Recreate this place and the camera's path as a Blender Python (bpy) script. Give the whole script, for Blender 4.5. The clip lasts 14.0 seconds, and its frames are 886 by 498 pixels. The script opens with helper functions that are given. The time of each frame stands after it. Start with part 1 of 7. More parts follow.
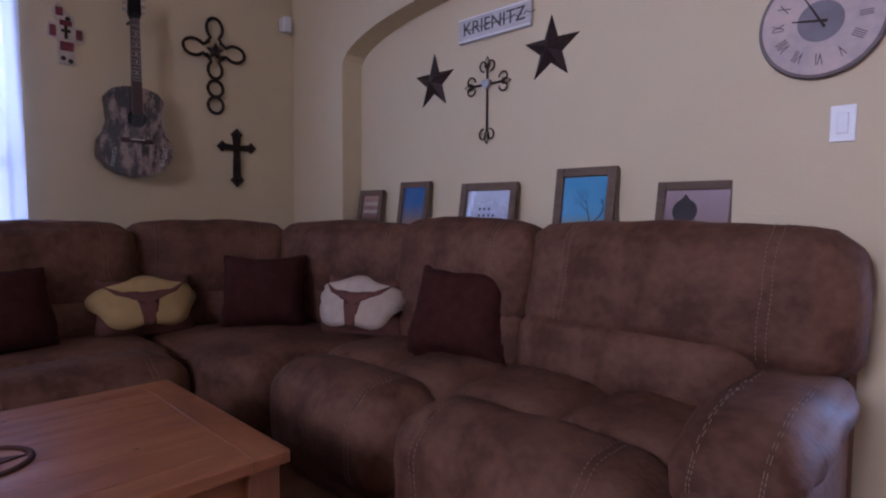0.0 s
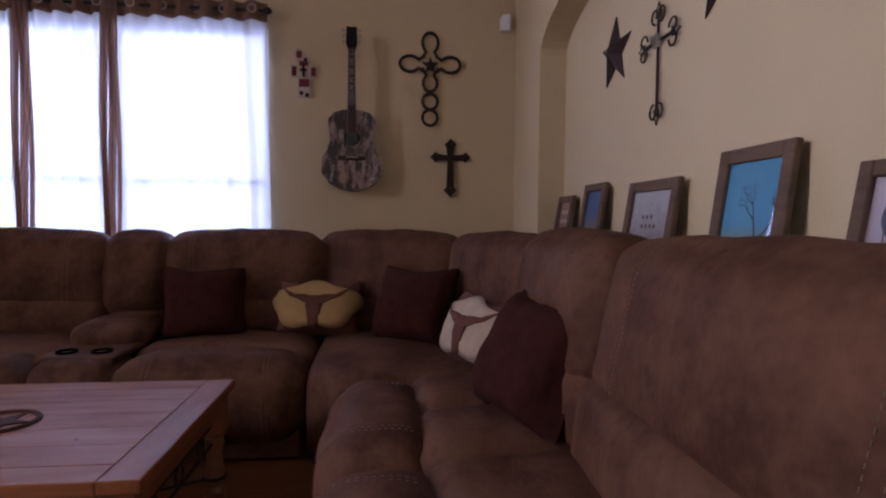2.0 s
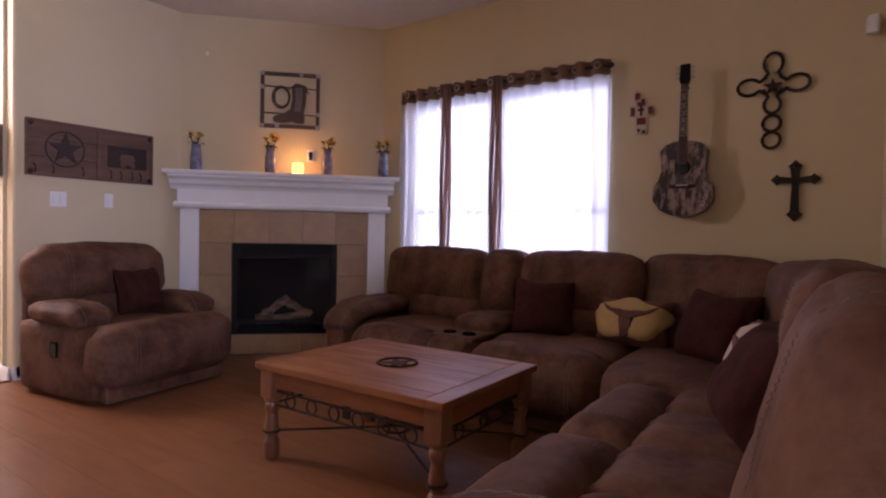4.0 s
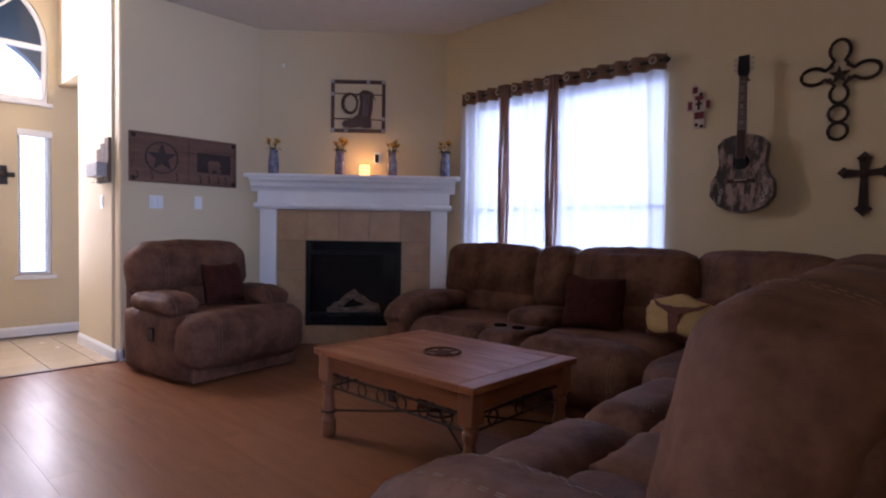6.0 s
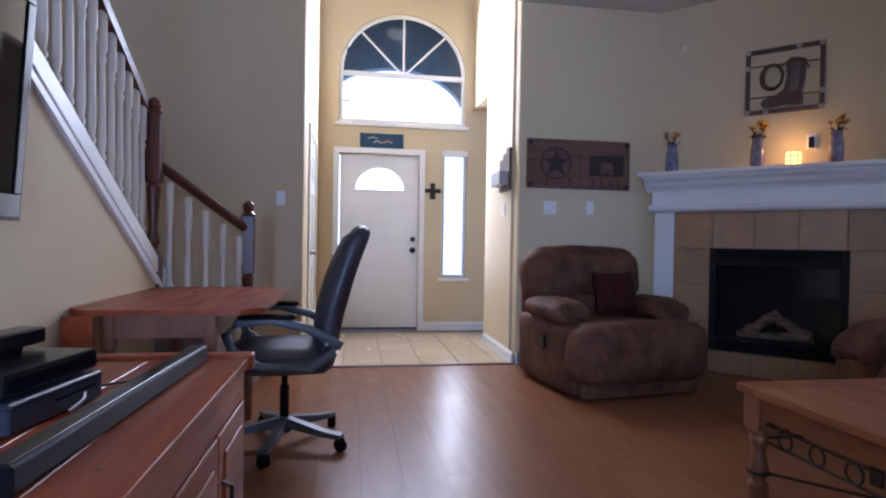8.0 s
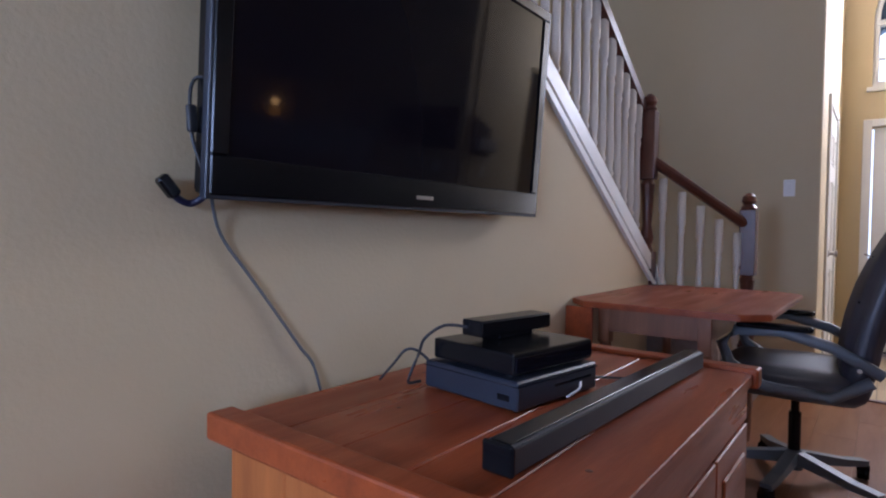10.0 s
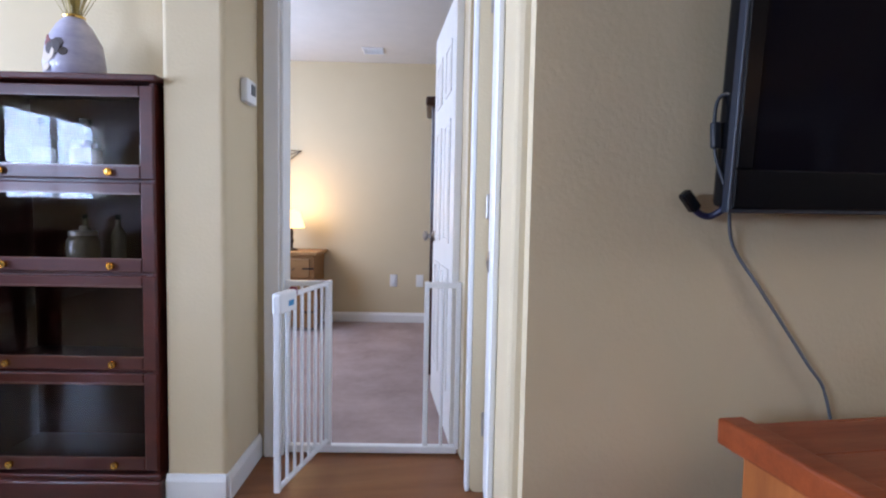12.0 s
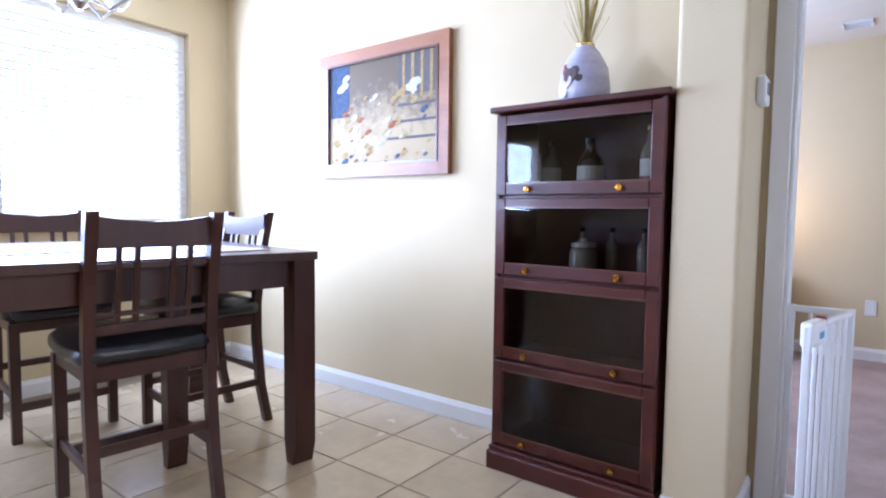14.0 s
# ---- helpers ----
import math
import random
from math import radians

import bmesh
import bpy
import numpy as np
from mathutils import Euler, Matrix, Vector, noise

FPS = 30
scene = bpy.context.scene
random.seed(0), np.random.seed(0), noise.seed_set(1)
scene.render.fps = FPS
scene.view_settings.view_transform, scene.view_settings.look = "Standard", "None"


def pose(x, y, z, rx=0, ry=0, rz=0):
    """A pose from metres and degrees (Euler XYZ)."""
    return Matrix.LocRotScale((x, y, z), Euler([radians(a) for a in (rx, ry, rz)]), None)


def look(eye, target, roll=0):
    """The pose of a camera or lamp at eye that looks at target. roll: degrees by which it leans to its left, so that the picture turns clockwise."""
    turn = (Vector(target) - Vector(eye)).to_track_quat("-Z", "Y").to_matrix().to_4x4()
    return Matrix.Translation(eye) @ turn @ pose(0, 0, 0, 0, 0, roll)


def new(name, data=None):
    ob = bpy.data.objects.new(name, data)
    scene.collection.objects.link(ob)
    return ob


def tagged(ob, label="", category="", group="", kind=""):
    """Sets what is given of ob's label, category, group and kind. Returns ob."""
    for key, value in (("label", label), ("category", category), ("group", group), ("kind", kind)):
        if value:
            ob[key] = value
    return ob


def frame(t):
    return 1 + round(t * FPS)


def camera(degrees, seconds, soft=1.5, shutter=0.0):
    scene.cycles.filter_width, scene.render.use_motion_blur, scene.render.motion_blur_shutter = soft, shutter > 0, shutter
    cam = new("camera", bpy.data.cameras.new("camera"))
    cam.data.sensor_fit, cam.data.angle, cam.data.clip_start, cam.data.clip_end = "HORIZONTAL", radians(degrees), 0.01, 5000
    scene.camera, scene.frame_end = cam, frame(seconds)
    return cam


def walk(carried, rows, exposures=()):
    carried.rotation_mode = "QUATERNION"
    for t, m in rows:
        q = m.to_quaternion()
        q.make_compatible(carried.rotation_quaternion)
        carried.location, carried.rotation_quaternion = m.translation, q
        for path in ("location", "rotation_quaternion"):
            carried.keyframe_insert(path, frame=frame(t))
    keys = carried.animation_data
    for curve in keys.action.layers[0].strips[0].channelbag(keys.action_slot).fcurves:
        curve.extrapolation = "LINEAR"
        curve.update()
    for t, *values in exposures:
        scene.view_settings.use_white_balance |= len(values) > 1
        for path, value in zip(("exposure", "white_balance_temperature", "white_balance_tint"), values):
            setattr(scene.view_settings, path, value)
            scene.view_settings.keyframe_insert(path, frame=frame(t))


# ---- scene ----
cam = camera(76.8, 14.0, soft=2.1)
PATH = [
    (0, (0.678, 0.124, 1.096), (2.104, 1.521, 0.972), 0.4),
    (0.5, (1.017, 0.106, 1.082), (2.31, 1.626, 0.955), 0.0),
    (1, (1.403, 0.082, 1.07), (2.436, 1.792, 0.963), 0.3),
    (1.5, (1.716, 0.098, 1.085), (2.387, 1.979, 0.987), 0.4),
    (2, (1.972, 0.033, 1.1), (2.187, 2.019, 1.005), 0.4),
    (2.5, (2.129, -0.1, 1.129), (1.863, 1.88, 1.037), 0.5),
    (3, (2.234, -0.261, 1.162), (1.584, 1.628, 1.08), 0.6),
    (3.5, (2.433, -0.375, 1.139), (1.476, 1.38, 1.077), 0.9),
    (6, (2.87, -0.387, 1.136), (1.509, 1.078, 1.077), 0.9),
    (6.5, (2.759, -0.318, 1.13), (1.259, 1.002, 1.061), 0.9),
    (7, (2.581, -0.195, 1.075), (0.866, 0.834, 1.03), 1.2),
    (9.3, (2.23, -0.206, 1.045), (0.356, -0.903, 0.985), 1.0),
    (9.5, (2.215, -0.221, 1.045), (0.41, -1.079, 0.976), 1.2),
    (10, (2.168, -0.257, 1.026), (0.598, -1.495, 0.975), 0.9),
    (10.5, (2.166, -0.251, 1.057), (0.885, -1.783, 0.952), 2.2),
    (11, (2.195, -0.254, 1.058), (1.223, -1.999, 0.946), 1.7),
    (11.5, (2.256, -0.269, 1.059), (1.584, -2.15, 0.942), 1.3),
    (12, (2.351, -0.291, 1.078), (1.992, -2.254, 0.944), 1.1),
    (12.5, (2.48, -0.362, 1.075), (2.424, -2.357, 0.944), 1.2),
    (13, (2.609, -0.385, 1.084), (2.883, -2.362, 0.955), 1.1),
    (13.5, (2.742, -0.375, 1.083), (3.347, -2.278, 0.959), 0.9),
    (14, (2.76, -0.349, 1.092), (3.695, -2.113, 0.964), 0.7),
]
EXPOSURES = [(0, 1.00, 5050, 36), (1.0, 0.96, 5350, 36), (2.0, 0.92, 5800, 35), (3.0, 0.94, 6350, 38), (3.7, 1.00, 6600, 42), (6.0, 0.86, 5600, 30), (7.0, 0.76, 5250, 23), (9.5, 0.55, 5000, 21),
             (10.5, 0.54, 6000, 25), (11.5, 0.66, 5950, 19), (12.5, 0.64, 6100, 20), (13.5, 0.84, 5800, 21), (14.0, 0.94, 5750, 21)]
walk(cam, [(t, look(eye, target, roll)) for t, eye, target, roll in PATH], EXPOSURES)
# ---- world and lights ----
world = bpy.data.worlds.new("world")
scene.world = world
world.use_nodes = True
wn = world.node_tree
sky = wn.nodes.new("ShaderNodeTexSky")
sky.sky_type, sky.sun_disc = "NISHITA", False
sky.sun_elevation, sky.sun_rotation = radians(40), radians(200)
wn.links.new(sky.outputs[0], wn.nodes["Background"].inputs[0])
wn.nodes["Background"].inputs[1].default_value = 0.1
def area(name, loc, rot, sx, sy, watts, col):
    """An area lamp: daylight at the windows, plain added fill over the stairs."""
    la = bpy.data.lights.new(name, "AREA")
    la.shape, la.size, la.size_y, la.energy, la.color = "RECTANGLE", sx, sy, watts, col
    ob = new(name, la)
    ob.matrix_world = Matrix.Translation(loc) @ Euler([radians(a) for a in rot]).to_matrix().to_4x4()
    return ob
# the dining and bedroom block stands slightly askew to the living room
SKEW = pose(0.257, 0.339, 0, 0, 0, -9.33)
DAY = (0.58, 0.75, 1.05)
area("daylight_north_window", (0.28, 3.98, 1.62), (-90, 0, 0), 1.8, 1.4, 30, DAY)
area("daylight_arch_window", (-4.05, 0.36, 2.95), (0, -90, 0), 1.1, 1.4, 74, (0.96, 0.96, 0.95))
area("daylight_side_window", (-4.05, 0.98, 1.4), (0, -90, 0), 1.4, 0.28, 10, (1.0, 0.96, 0.86))
# no opening above the stairs: this lamp is added to brighten the flight
area("fill_stairwell", (-0.6, -2.0, 5.0), (0, 0, 0), 2.4, 0.9, 2.5, (1.0, 0.97, 0.92))
win_lamps = [area("daylight_dining_window", (6.30, -1.25, 1.65), (0, 90, 0), 1.3, 2.1, 122, DAY),
             area("daylight_kitchen_window", (6.57, 2.2, 1.6), (0, 90, 0), 1.0, 1.7, 190, DAY),
             # bedroom lamp: added at an assumed, unseen window to light that room
             area("fill_bedroom_assumed_window", (4.35, -4.2, 1.6), (0, 90, 0), 1.2, 1.5, 40, DAY)]
for lamp in win_lamps:
    lamp.matrix_world = SKEW @ lamp.matrix_world


# ---- materials ----
def material(name, col, rough=0.6, col2=None, scale=8.0, detail=4.0, mix=0.35, bump=0.0, bscale=60.0, metal=0.0,
             stretch=(1, 1, 1), coat=0.0, sheen=0.0, rvar=0.0, rand=0.0, spec=0.5, world_space=False, sharp=None):
    """A procedural surface: base colour varied by broad and fine noise, with fine relief."""
    m = bpy.data.materials.new(name)
    m.use_nodes = True
    nt = m.node_tree
    N, L = nt.nodes, nt.links
    b = N["Principled BSDF"]
    b.inputs["Roughness"].default_value = rough
    b.inputs["Metallic"].default_value = metal
    b.inputs["Coat Weight"].default_value = coat
    b.inputs["Sheen Weight"].default_value = sheen
    b.inputs["Specular IOR Level"].default_value = spec
    tc = N.new("ShaderNodeTexCoord")
    mp = N.new("ShaderNodeMapping")
    mp.inputs["Scale"].default_value = stretch
    if world_space:
        geo = N.new("ShaderNodeNewGeometry")
        L.new(geo.outputs["Position"], mp.inputs[0])
    else:
        L.new(tc.outputs["Object"], mp.inputs[0])
    if rand:
        oi = N.new("ShaderNodeObjectInfo")
        sh = N.new("ShaderNodeMath")
        sh.operation = "MULTIPLY"
        sh.inputs[1].default_value = 40.0
        L.new(oi.outputs["Random"], sh.inputs[0])
        L.new(sh.outputs[0], mp.inputs["Location"])
    n1 = N.new("ShaderNodeTexNoise")
    n1.inputs["Scale"].default_value, n1.inputs["Detail"].default_value = scale, detail
    n2 = N.new("ShaderNodeTexNoise")
    n2.inputs["Scale"].default_value, n2.inputs["Detail"].default_value = scale * 6, 3
    for n in (n1, n2):
        L.new(mp.outputs[0], n.inputs["Vector"])
    add = N.new("ShaderNodeMath")
    add.operation = "MULTIPLY_ADD"
    add.inputs[1].default_value = 0.35
    L.new(n2.outputs[0], add.inputs[0])
    L.new(n1.outputs[0], add.inputs[2])
    ramp = N.new("ShaderNodeMapRange")
    ramp.inputs[1].default_value, ramp.inputs[2].default_value = sharp if sharp else (0.4, 0.95)
    L.new(add.outputs[0], ramp.inputs[0])
    mx = N.new("ShaderNodeMix")
    mx.data_type = "RGBA"
    c2 = col2 if col2 else tuple(c * (1 - mix) for c in col)
    mx.inputs[6].default_value, mx.inputs[7].default_value = (*col, 1), (*c2, 1)
    L.new(ramp.outputs[0], mx.inputs[0])
    out = mx.outputs[2]
    if rand:
        mr = N.new("ShaderNodeMapRange")
        mr.inputs[3].default_value, mr.inputs[4].default_value = 1 - rand, 1 + rand
        L.new(oi.outputs["Random"], mr.inputs[0])
        hs = N.new("ShaderNodeHueSaturation")
        L.new(mr.outputs[0], hs.inputs["Value"])
        L.new(out, hs.inputs["Color"])
        out = hs.outputs[0]
    L.new(out, b.inputs["Base Color"])
    if rvar:
        rr = N.new("ShaderNodeMapRange")
        rr.inputs[1].default_value, rr.inputs[2].default_value = 0.3, 0.8
        rr.inputs[3].default_value, rr.inputs[4].default_value = max(0.02, rough - rvar), min(1, rough + rvar)
        L.new(n1.outputs[0], rr.inputs[0])
        L.new(rr.outputs[0], b.inputs["Roughness"])
    if bump:
        n3 = N.new("ShaderNodeTexNoise")
        n3.inputs["Scale"].default_value, n3.inputs["Detail"].default_value = bscale, 3
        L.new(mp.outputs[0], n3.inputs["Vector"])
        bp = N.new("ShaderNodeBump")
        bp.inputs["Strength"].default_value, bp.inputs["Distance"].default_value = bump, 0.004
        L.new(n3.outputs[0], bp.inputs["Height"])
        L.new(bp.outputs[0], b.inputs["Normal"])
    return m


def emission(name, col, strength):
    m = bpy.data.materials.new(name)
    m.use_nodes = True
    nt = m.node_tree
    nt.nodes.remove(nt.nodes["Principled BSDF"])
    e = nt.nodes.new("ShaderNodeEmission")
    e.inputs[0].default_value, e.inputs[1].default_value = (*col, 1), strength
    nt.links.new(e.outputs[0], nt.nodes["Material Output"].inputs[0])
    return m


def glass(name, tint=(1, 1, 1), rough=0.0, gloss=1.0):
    """Thin pane: clear with a Fresnel gloss."""
    m = bpy.data.materials.new(name)
    m.use_nodes = True
    nt = m.node_tree
    N, L = nt.nodes, nt.links
    N.remove(N["Principled BSDF"])
    tr, gl, fr, mx = N.new("ShaderNodeBsdfTransparent"), N.new("ShaderNodeBsdfGlossy"), N.new("ShaderNodeLayerWeight"), N.new("ShaderNodeMixShader")
    pw, ml = N.new("ShaderNodeMath"), N.new("ShaderNodeMath")
    pw.operation, ml.operation = "POWER", "MULTIPLY_ADD"
    pw.inputs[1].default_value, ml.inputs[1].default_value, ml.inputs[2].default_value = 5.0, 0.7 * gloss, 0.02 * gloss
    tr.inputs[0].default_value = (*tint, 1)
    gl.inputs["Roughness"].default_value = rough
    fr.inputs[0].default_value = 0.5
    L.new(fr.outputs["Facing"], pw.inputs[0])
    L.new(pw.outputs[0], ml.inputs[0])
    L.new(ml.outputs[0], mx.inputs[0])
    L.new(tr.outputs[0], mx.inputs[1])
    L.new(gl.outputs[0], mx.inputs[2])
    L.new(mx.outputs[0], N["Material Output"].inputs[0])
    return m


def sheer(name, col, clear=0.55):
    """Thin woven voile: part open, part letting light through, part diffuse."""
    m = bpy.data.materials.new(name)
    m.use_nodes = True
    nt = m.node_tree
    N, L = nt.nodes, nt.links
    N.remove(N["Principled BSDF"])
    tr, tl, df = N.new("ShaderNodeBsdfTransparent"), N.new("ShaderNodeBsdfTranslucent"), N.new("ShaderNodeBsdfDiffuse")
    tl.inputs[0].default_value = df.inputs[0].default_value = (*col, 1)
    a, b = N.new("ShaderNodeMixShader"), N.new("ShaderNodeMixShader")
    a.inputs[0].default_value, b.inputs[0].default_value = 0.45, clear
    L.new(tl.outputs[0], a.inputs[1])
    L.new(df.outputs[0], a.inputs[2])
    L.new(a.outputs[0], b.inputs[1])
    L.new(tr.outputs[0], b.inputs[2])
    L.new(b.outputs[0], N["Material Output"].inputs[0])
    return m


PAINT = material("beige_wall_paint", (0.63, 0.515, 0.325), 0.75, (0.595, 0.482, 0.295), 1.2, bump=0.25, bscale=90, world_space=True)
CEIL = material("ceiling_paint", (0.66, 0.62, 0.55), 0.9, bump=0.35, bscale=70, mix=0.06, world_space=True)
WHITE = material("white_trim_paint", (0.80, 0.79, 0.76), 0.4, mix=0.06, scale=4, bump=0.05, world_space=True)
DOORW = material("white_door_paint", (0.83, 0.81, 0.76), 0.42, mix=0.05, scale=5, bump=0.06)
PLANK = material("laminate_plank", (0.25, 0.100, 0.040), 0.34, (0.185, 0.071, 0.028), 2.2, 6, stretch=(1, 7, 1), bump=0.02, bscale=40, rvar=0.05, rand=0.05, spec=0.24)
GAP = material("floor_underlay", (0.07, 0.035, 0.018), 0.9, mix=0.3)
TILE = material("beige_floor_tile", (0.58, 0.45, 0.29), 0.23, (0.46, 0.35, 0.22), 4.0, bump=0.10, bscale=18, rvar=0.08, rand=0.07)
GROUT = material("tile_grout", (0.24, 0.19, 0.13), 0.95, mix=0.25, scale=30)
CARPET = material("bedroom_carpet", (0.42, 0.31, 0.275), 1.0, (0.27, 0.19, 0.17), 3.5, 6, bump=0.8, bscale=260)
SUEDE = material("brown_faux_suede", (0.070, 0.029, 0.017), 0.70, (0.165, 0.080, 0.047), 5.0, 12, bump=0.6, bscale=60, rvar=0.10, spec=0.11, sharp=(0.52, 0.92))
THREAD = material("tan_thread", (0.20, 0.13, 0.08), 0.8)
PILLOW = material("plum_chenille", (0.058, 0.017, 0.012), 0.95, (0.030, 0.009, 0.007), 20, bump=0.5, bscale=220, spec=0.1)
TAN = material("tan_applique", (0.42, 0.27, 0.10), 0.9, mix=0.15, scale=25, bump=0.4, bscale=200)
CREAM = material("cream_applique", (0.50, 0.39, 0.29), 0.9, mix=0.18, scale=25, bump=0.4, bscale=200)
HORN = material("brown_applique", (0.13, 0.045, 0.028), 0.9, mix=0.2, scale=25, bump=0.3, bscale=200)
PINE = material("rustic_pine", (0.30, 0.110, 0.040), 0.42, (0.17, 0.056, 0.021), 2.2, 7, stretch=(1, 6, 6), bump=0.15, bscale=30, rvar=0.1, rand=0.04, spec=0.2)
PINEY = material("rustic_pine_crosswise", (0.27, 0.095, 0.034), 0.42, (0.15, 0.049, 0.018), 2.2, 7, stretch=(6, 1, 6), bump=0.15, bscale=30, rvar=0.1, rand=0.04, spec=0.2)
PINEZ = material("turned_pine", (0.24, 0.092, 0.036), 0.4, (0.14, 0.052, 0.021), 2.5, 6, stretch=(7, 7, 1), bump=0.15, bscale=30)
BALPAINT = material("cream_baluster_paint", (0.64, 0.56, 0.46), 0.45, mix=0.06, scale=5, bump=0.05)
IRON = material("wrought_iron", (0.022, 0.018, 0.016), 0.55, (0.05, 0.03, 0.02), 25, metal=0.6, bump=0.3, bscale=120)
REDWOOD = material("red_stained_pine", (0.33, 0.072, 0.020), 0.36, (0.17, 0.034, 0.010), 2.0, 7, stretch=(1, 8, 8), bump=0.12, bscale=30, rvar=0.1, spec=0.22)
ORANGEWOOD = material("orange_pine", (0.42, 0.130, 0.030), 0.35, (0.27, 0.075, 0.018), 2.0, 7, stretch=(8, 8, 1), bump=0.12, bscale=30)
CHERRY = material("dark_cherry", (0.088, 0.017, 0.011), 0.34, (0.050, 0.010, 0.007), 2.5, 6, stretch=(1, 6, 6), bump=0.06, bscale=40, coat=0.06, spec=0.35)
MAHOG = material("mahogany_rail", (0.105, 0.028, 0.014), 0.28, (0.06, 0.016, 0.009), 3, 6, bump=0.06, bscale=40, coat=0.3)
ESPRESSO = material("espresso_wood", (0.062, 0.020, 0.012), 0.36, (0.034, 0.011, 0.008), 3, 6, stretch=(6, 6, 1), bump=0.06, bscale=40, coat=0.08, spec=0.4)
BLACKLEATHER = material("black_leather", (0.018, 0.018, 0.022), 0.27, mix=0.3, scale=12, bump=0.35, bscale=180)
GREYLEATHER = material("charcoal_bonded_leather", (0.045, 0.042, 0.050), 0.45, mix=0.25, scale=10, bump=0.3, bscale=160)
BLACKPL = material("black_plastic", (0.006, 0.006, 0.007), 0.2, mix=0.2, scale=6, spec=0.22)
MATTEPL = material("matte_black_plastic", (0.018, 0.020, 0.024), 0.5, mix=0.2, scale=20, bump=0.1, bscale=300)
SCREEN = material("switched_off_screen", (0.006, 0.005, 0.008), 0.05, mix=0.1, scale=1, spec=0.12)
CHARCOAL = material("charcoal_plastic", (0.016, 0.020, 0.030), 0.4, mix=0.2, scale=12)
GREYPL = material("grey_plastic", (0.11, 0.12, 0.13), 0.42, mix=0.15, scale=15)
WHITEPL = material("white_plastic", (0.78, 0.77, 0.74), 0.35, mix=0.05, scale=12)
BRASS = material("polished_brass", (0.70, 0.46, 0.14), 0.2, mix=0.2, metal=1.0, scale=30)
NICKEL = material("brushed_nickel", (0.45, 0.42, 0.39), 0.3, mix=0.15, metal=1.0, scale=40)
DARKMETAL = material("oil_rubbed_bronze", (0.05, 0.045, 0.04), 0.4, mix=0.2, metal=0.8, scale=30)
BARNWOOD = material("weathered_barn_wood", (0.165, 0.105, 0.065), 0.8, (0.085, 0.052, 0.033), 4, 7, stretch=(1, 5, 5), bump=0.5, bscale=50)
FIRETILE = material("tan_ceramic_tile", (0.40, 0.245, 0.118), 0.42, (0.29, 0.165, 0.075), 6, 5, bump=0.15, bscale=25, rand=0.10)
SOOT = material("black_fireplace_metal", (0.012, 0.011, 0.010), 0.5, mix=0.2, scale=20, spec=0.15)
FIREGLASS = glass("fireplace_glass", (0.9, 0.9, 0.9), gloss=0.5)
PANE = glass("window_pane")
CABGLASS = glass("cabinet_glass", (0.75, 0.75, 0.75))
# same brown cloth as the gathers; daylight's bleaching is put into the pale colour
CURTAIN = sheer("daylight_bleached_voile", (0.56, 0.55, 0.56), 0.17)
STACK = sheer("gathered_voile", (0.42, 0.27, 0.21), 0.10)
HEADER = material("taupe_curtain_header", (0.24, 0.135, 0.085), 0.9, (0.17, 0.095, 0.06), 14, stretch=(4, 4, 1), bump=0.3, bscale=200)
OUTSIDE = emission("bright_overcast_sky", (0.78, 0.89, 1.0), 1.5)
TREES = emission("hazy_distance", (0.5, 0.62, 0.72), 1.6)


# ---- builders ----
def obj(name, bm, mat, parent=None, label="", smooth=False):
    """Links a bmesh as one mesh object."""
    me = bpy.data.meshes.new(name)
    bmesh.ops.recalc_face_normals(bm, faces=bm.faces)
    if smooth:
        for f in bm.faces:
            f.smooth = True
    bm.to_mesh(me)
    bm.free()
    me.materials.append(mat)
    ob = new(name, me)
    if parent:
        ob.parent = parent
    if label:
        ob["label"] = label
    return ob


part = obj


def thing(name, at, label, category, rz=0, group=""):
    e = new(name)
    e.matrix_basis = pose(*at, 0, 0, rz)
    return tagged(e, label, category, group)


def addbox(bm, x0, x1, y0, y1, z0, z1, m=None):
    r = bmesh.ops.create_cube(bm, size=1)
    vs = r["verts"]
    for v in vs:
        v.co = Vector((x0 + (v.co.x + 0.5) * (x1 - x0), y0 + (v.co.y + 0.5) * (y1 - y0), z0 + (v.co.z + 0.5) * (z1 - z0)))
        if m:
            v.co = m @ v.co
    return vs


def box(x0, x1, y0, y1, z0, z1, bev=0.0, seg=2, m=None):
    bm = bmesh.new()
    addbox(bm, x0, x1, y0, y1, z0, z1)
    if bev:
        bmesh.ops.bevel(bm, geom=bm.edges[:], offset=bev, segments=seg, affect="EDGES", profile=0.5)
    if m:
        bm.transform(m)
    return bm


def boxes(lst, bev=0.0):
    bm = bmesh.new()
    for b in lst:
        addbox(bm, *b)
    if bev:
        bmesh.ops.bevel(bm, geom=bm.edges[:], offset=bev, segments=1, affect="EDGES")
    return bm


def lathe(profile, seg=16, m=None):
    """profile: (radius, z) from bottom to top, closed at both ends."""
    bm = bmesh.new()
    rings = [[bm.verts.new((r * math.cos(2 * math.pi * i / seg), r * math.sin(2 * math.pi * i / seg), z)) for i in range(seg)] for r, z in profile]
    for a, b in zip(rings, rings[1:]):
        for i in range(seg):
            bm.faces.new((a[i], a[(i + 1) % seg], b[(i + 1) % seg], b[i]))
    bm.faces.new(rings[0][::-1])
    bm.faces.new(rings[-1])
    if m:
        bm.transform(m)
    return bm


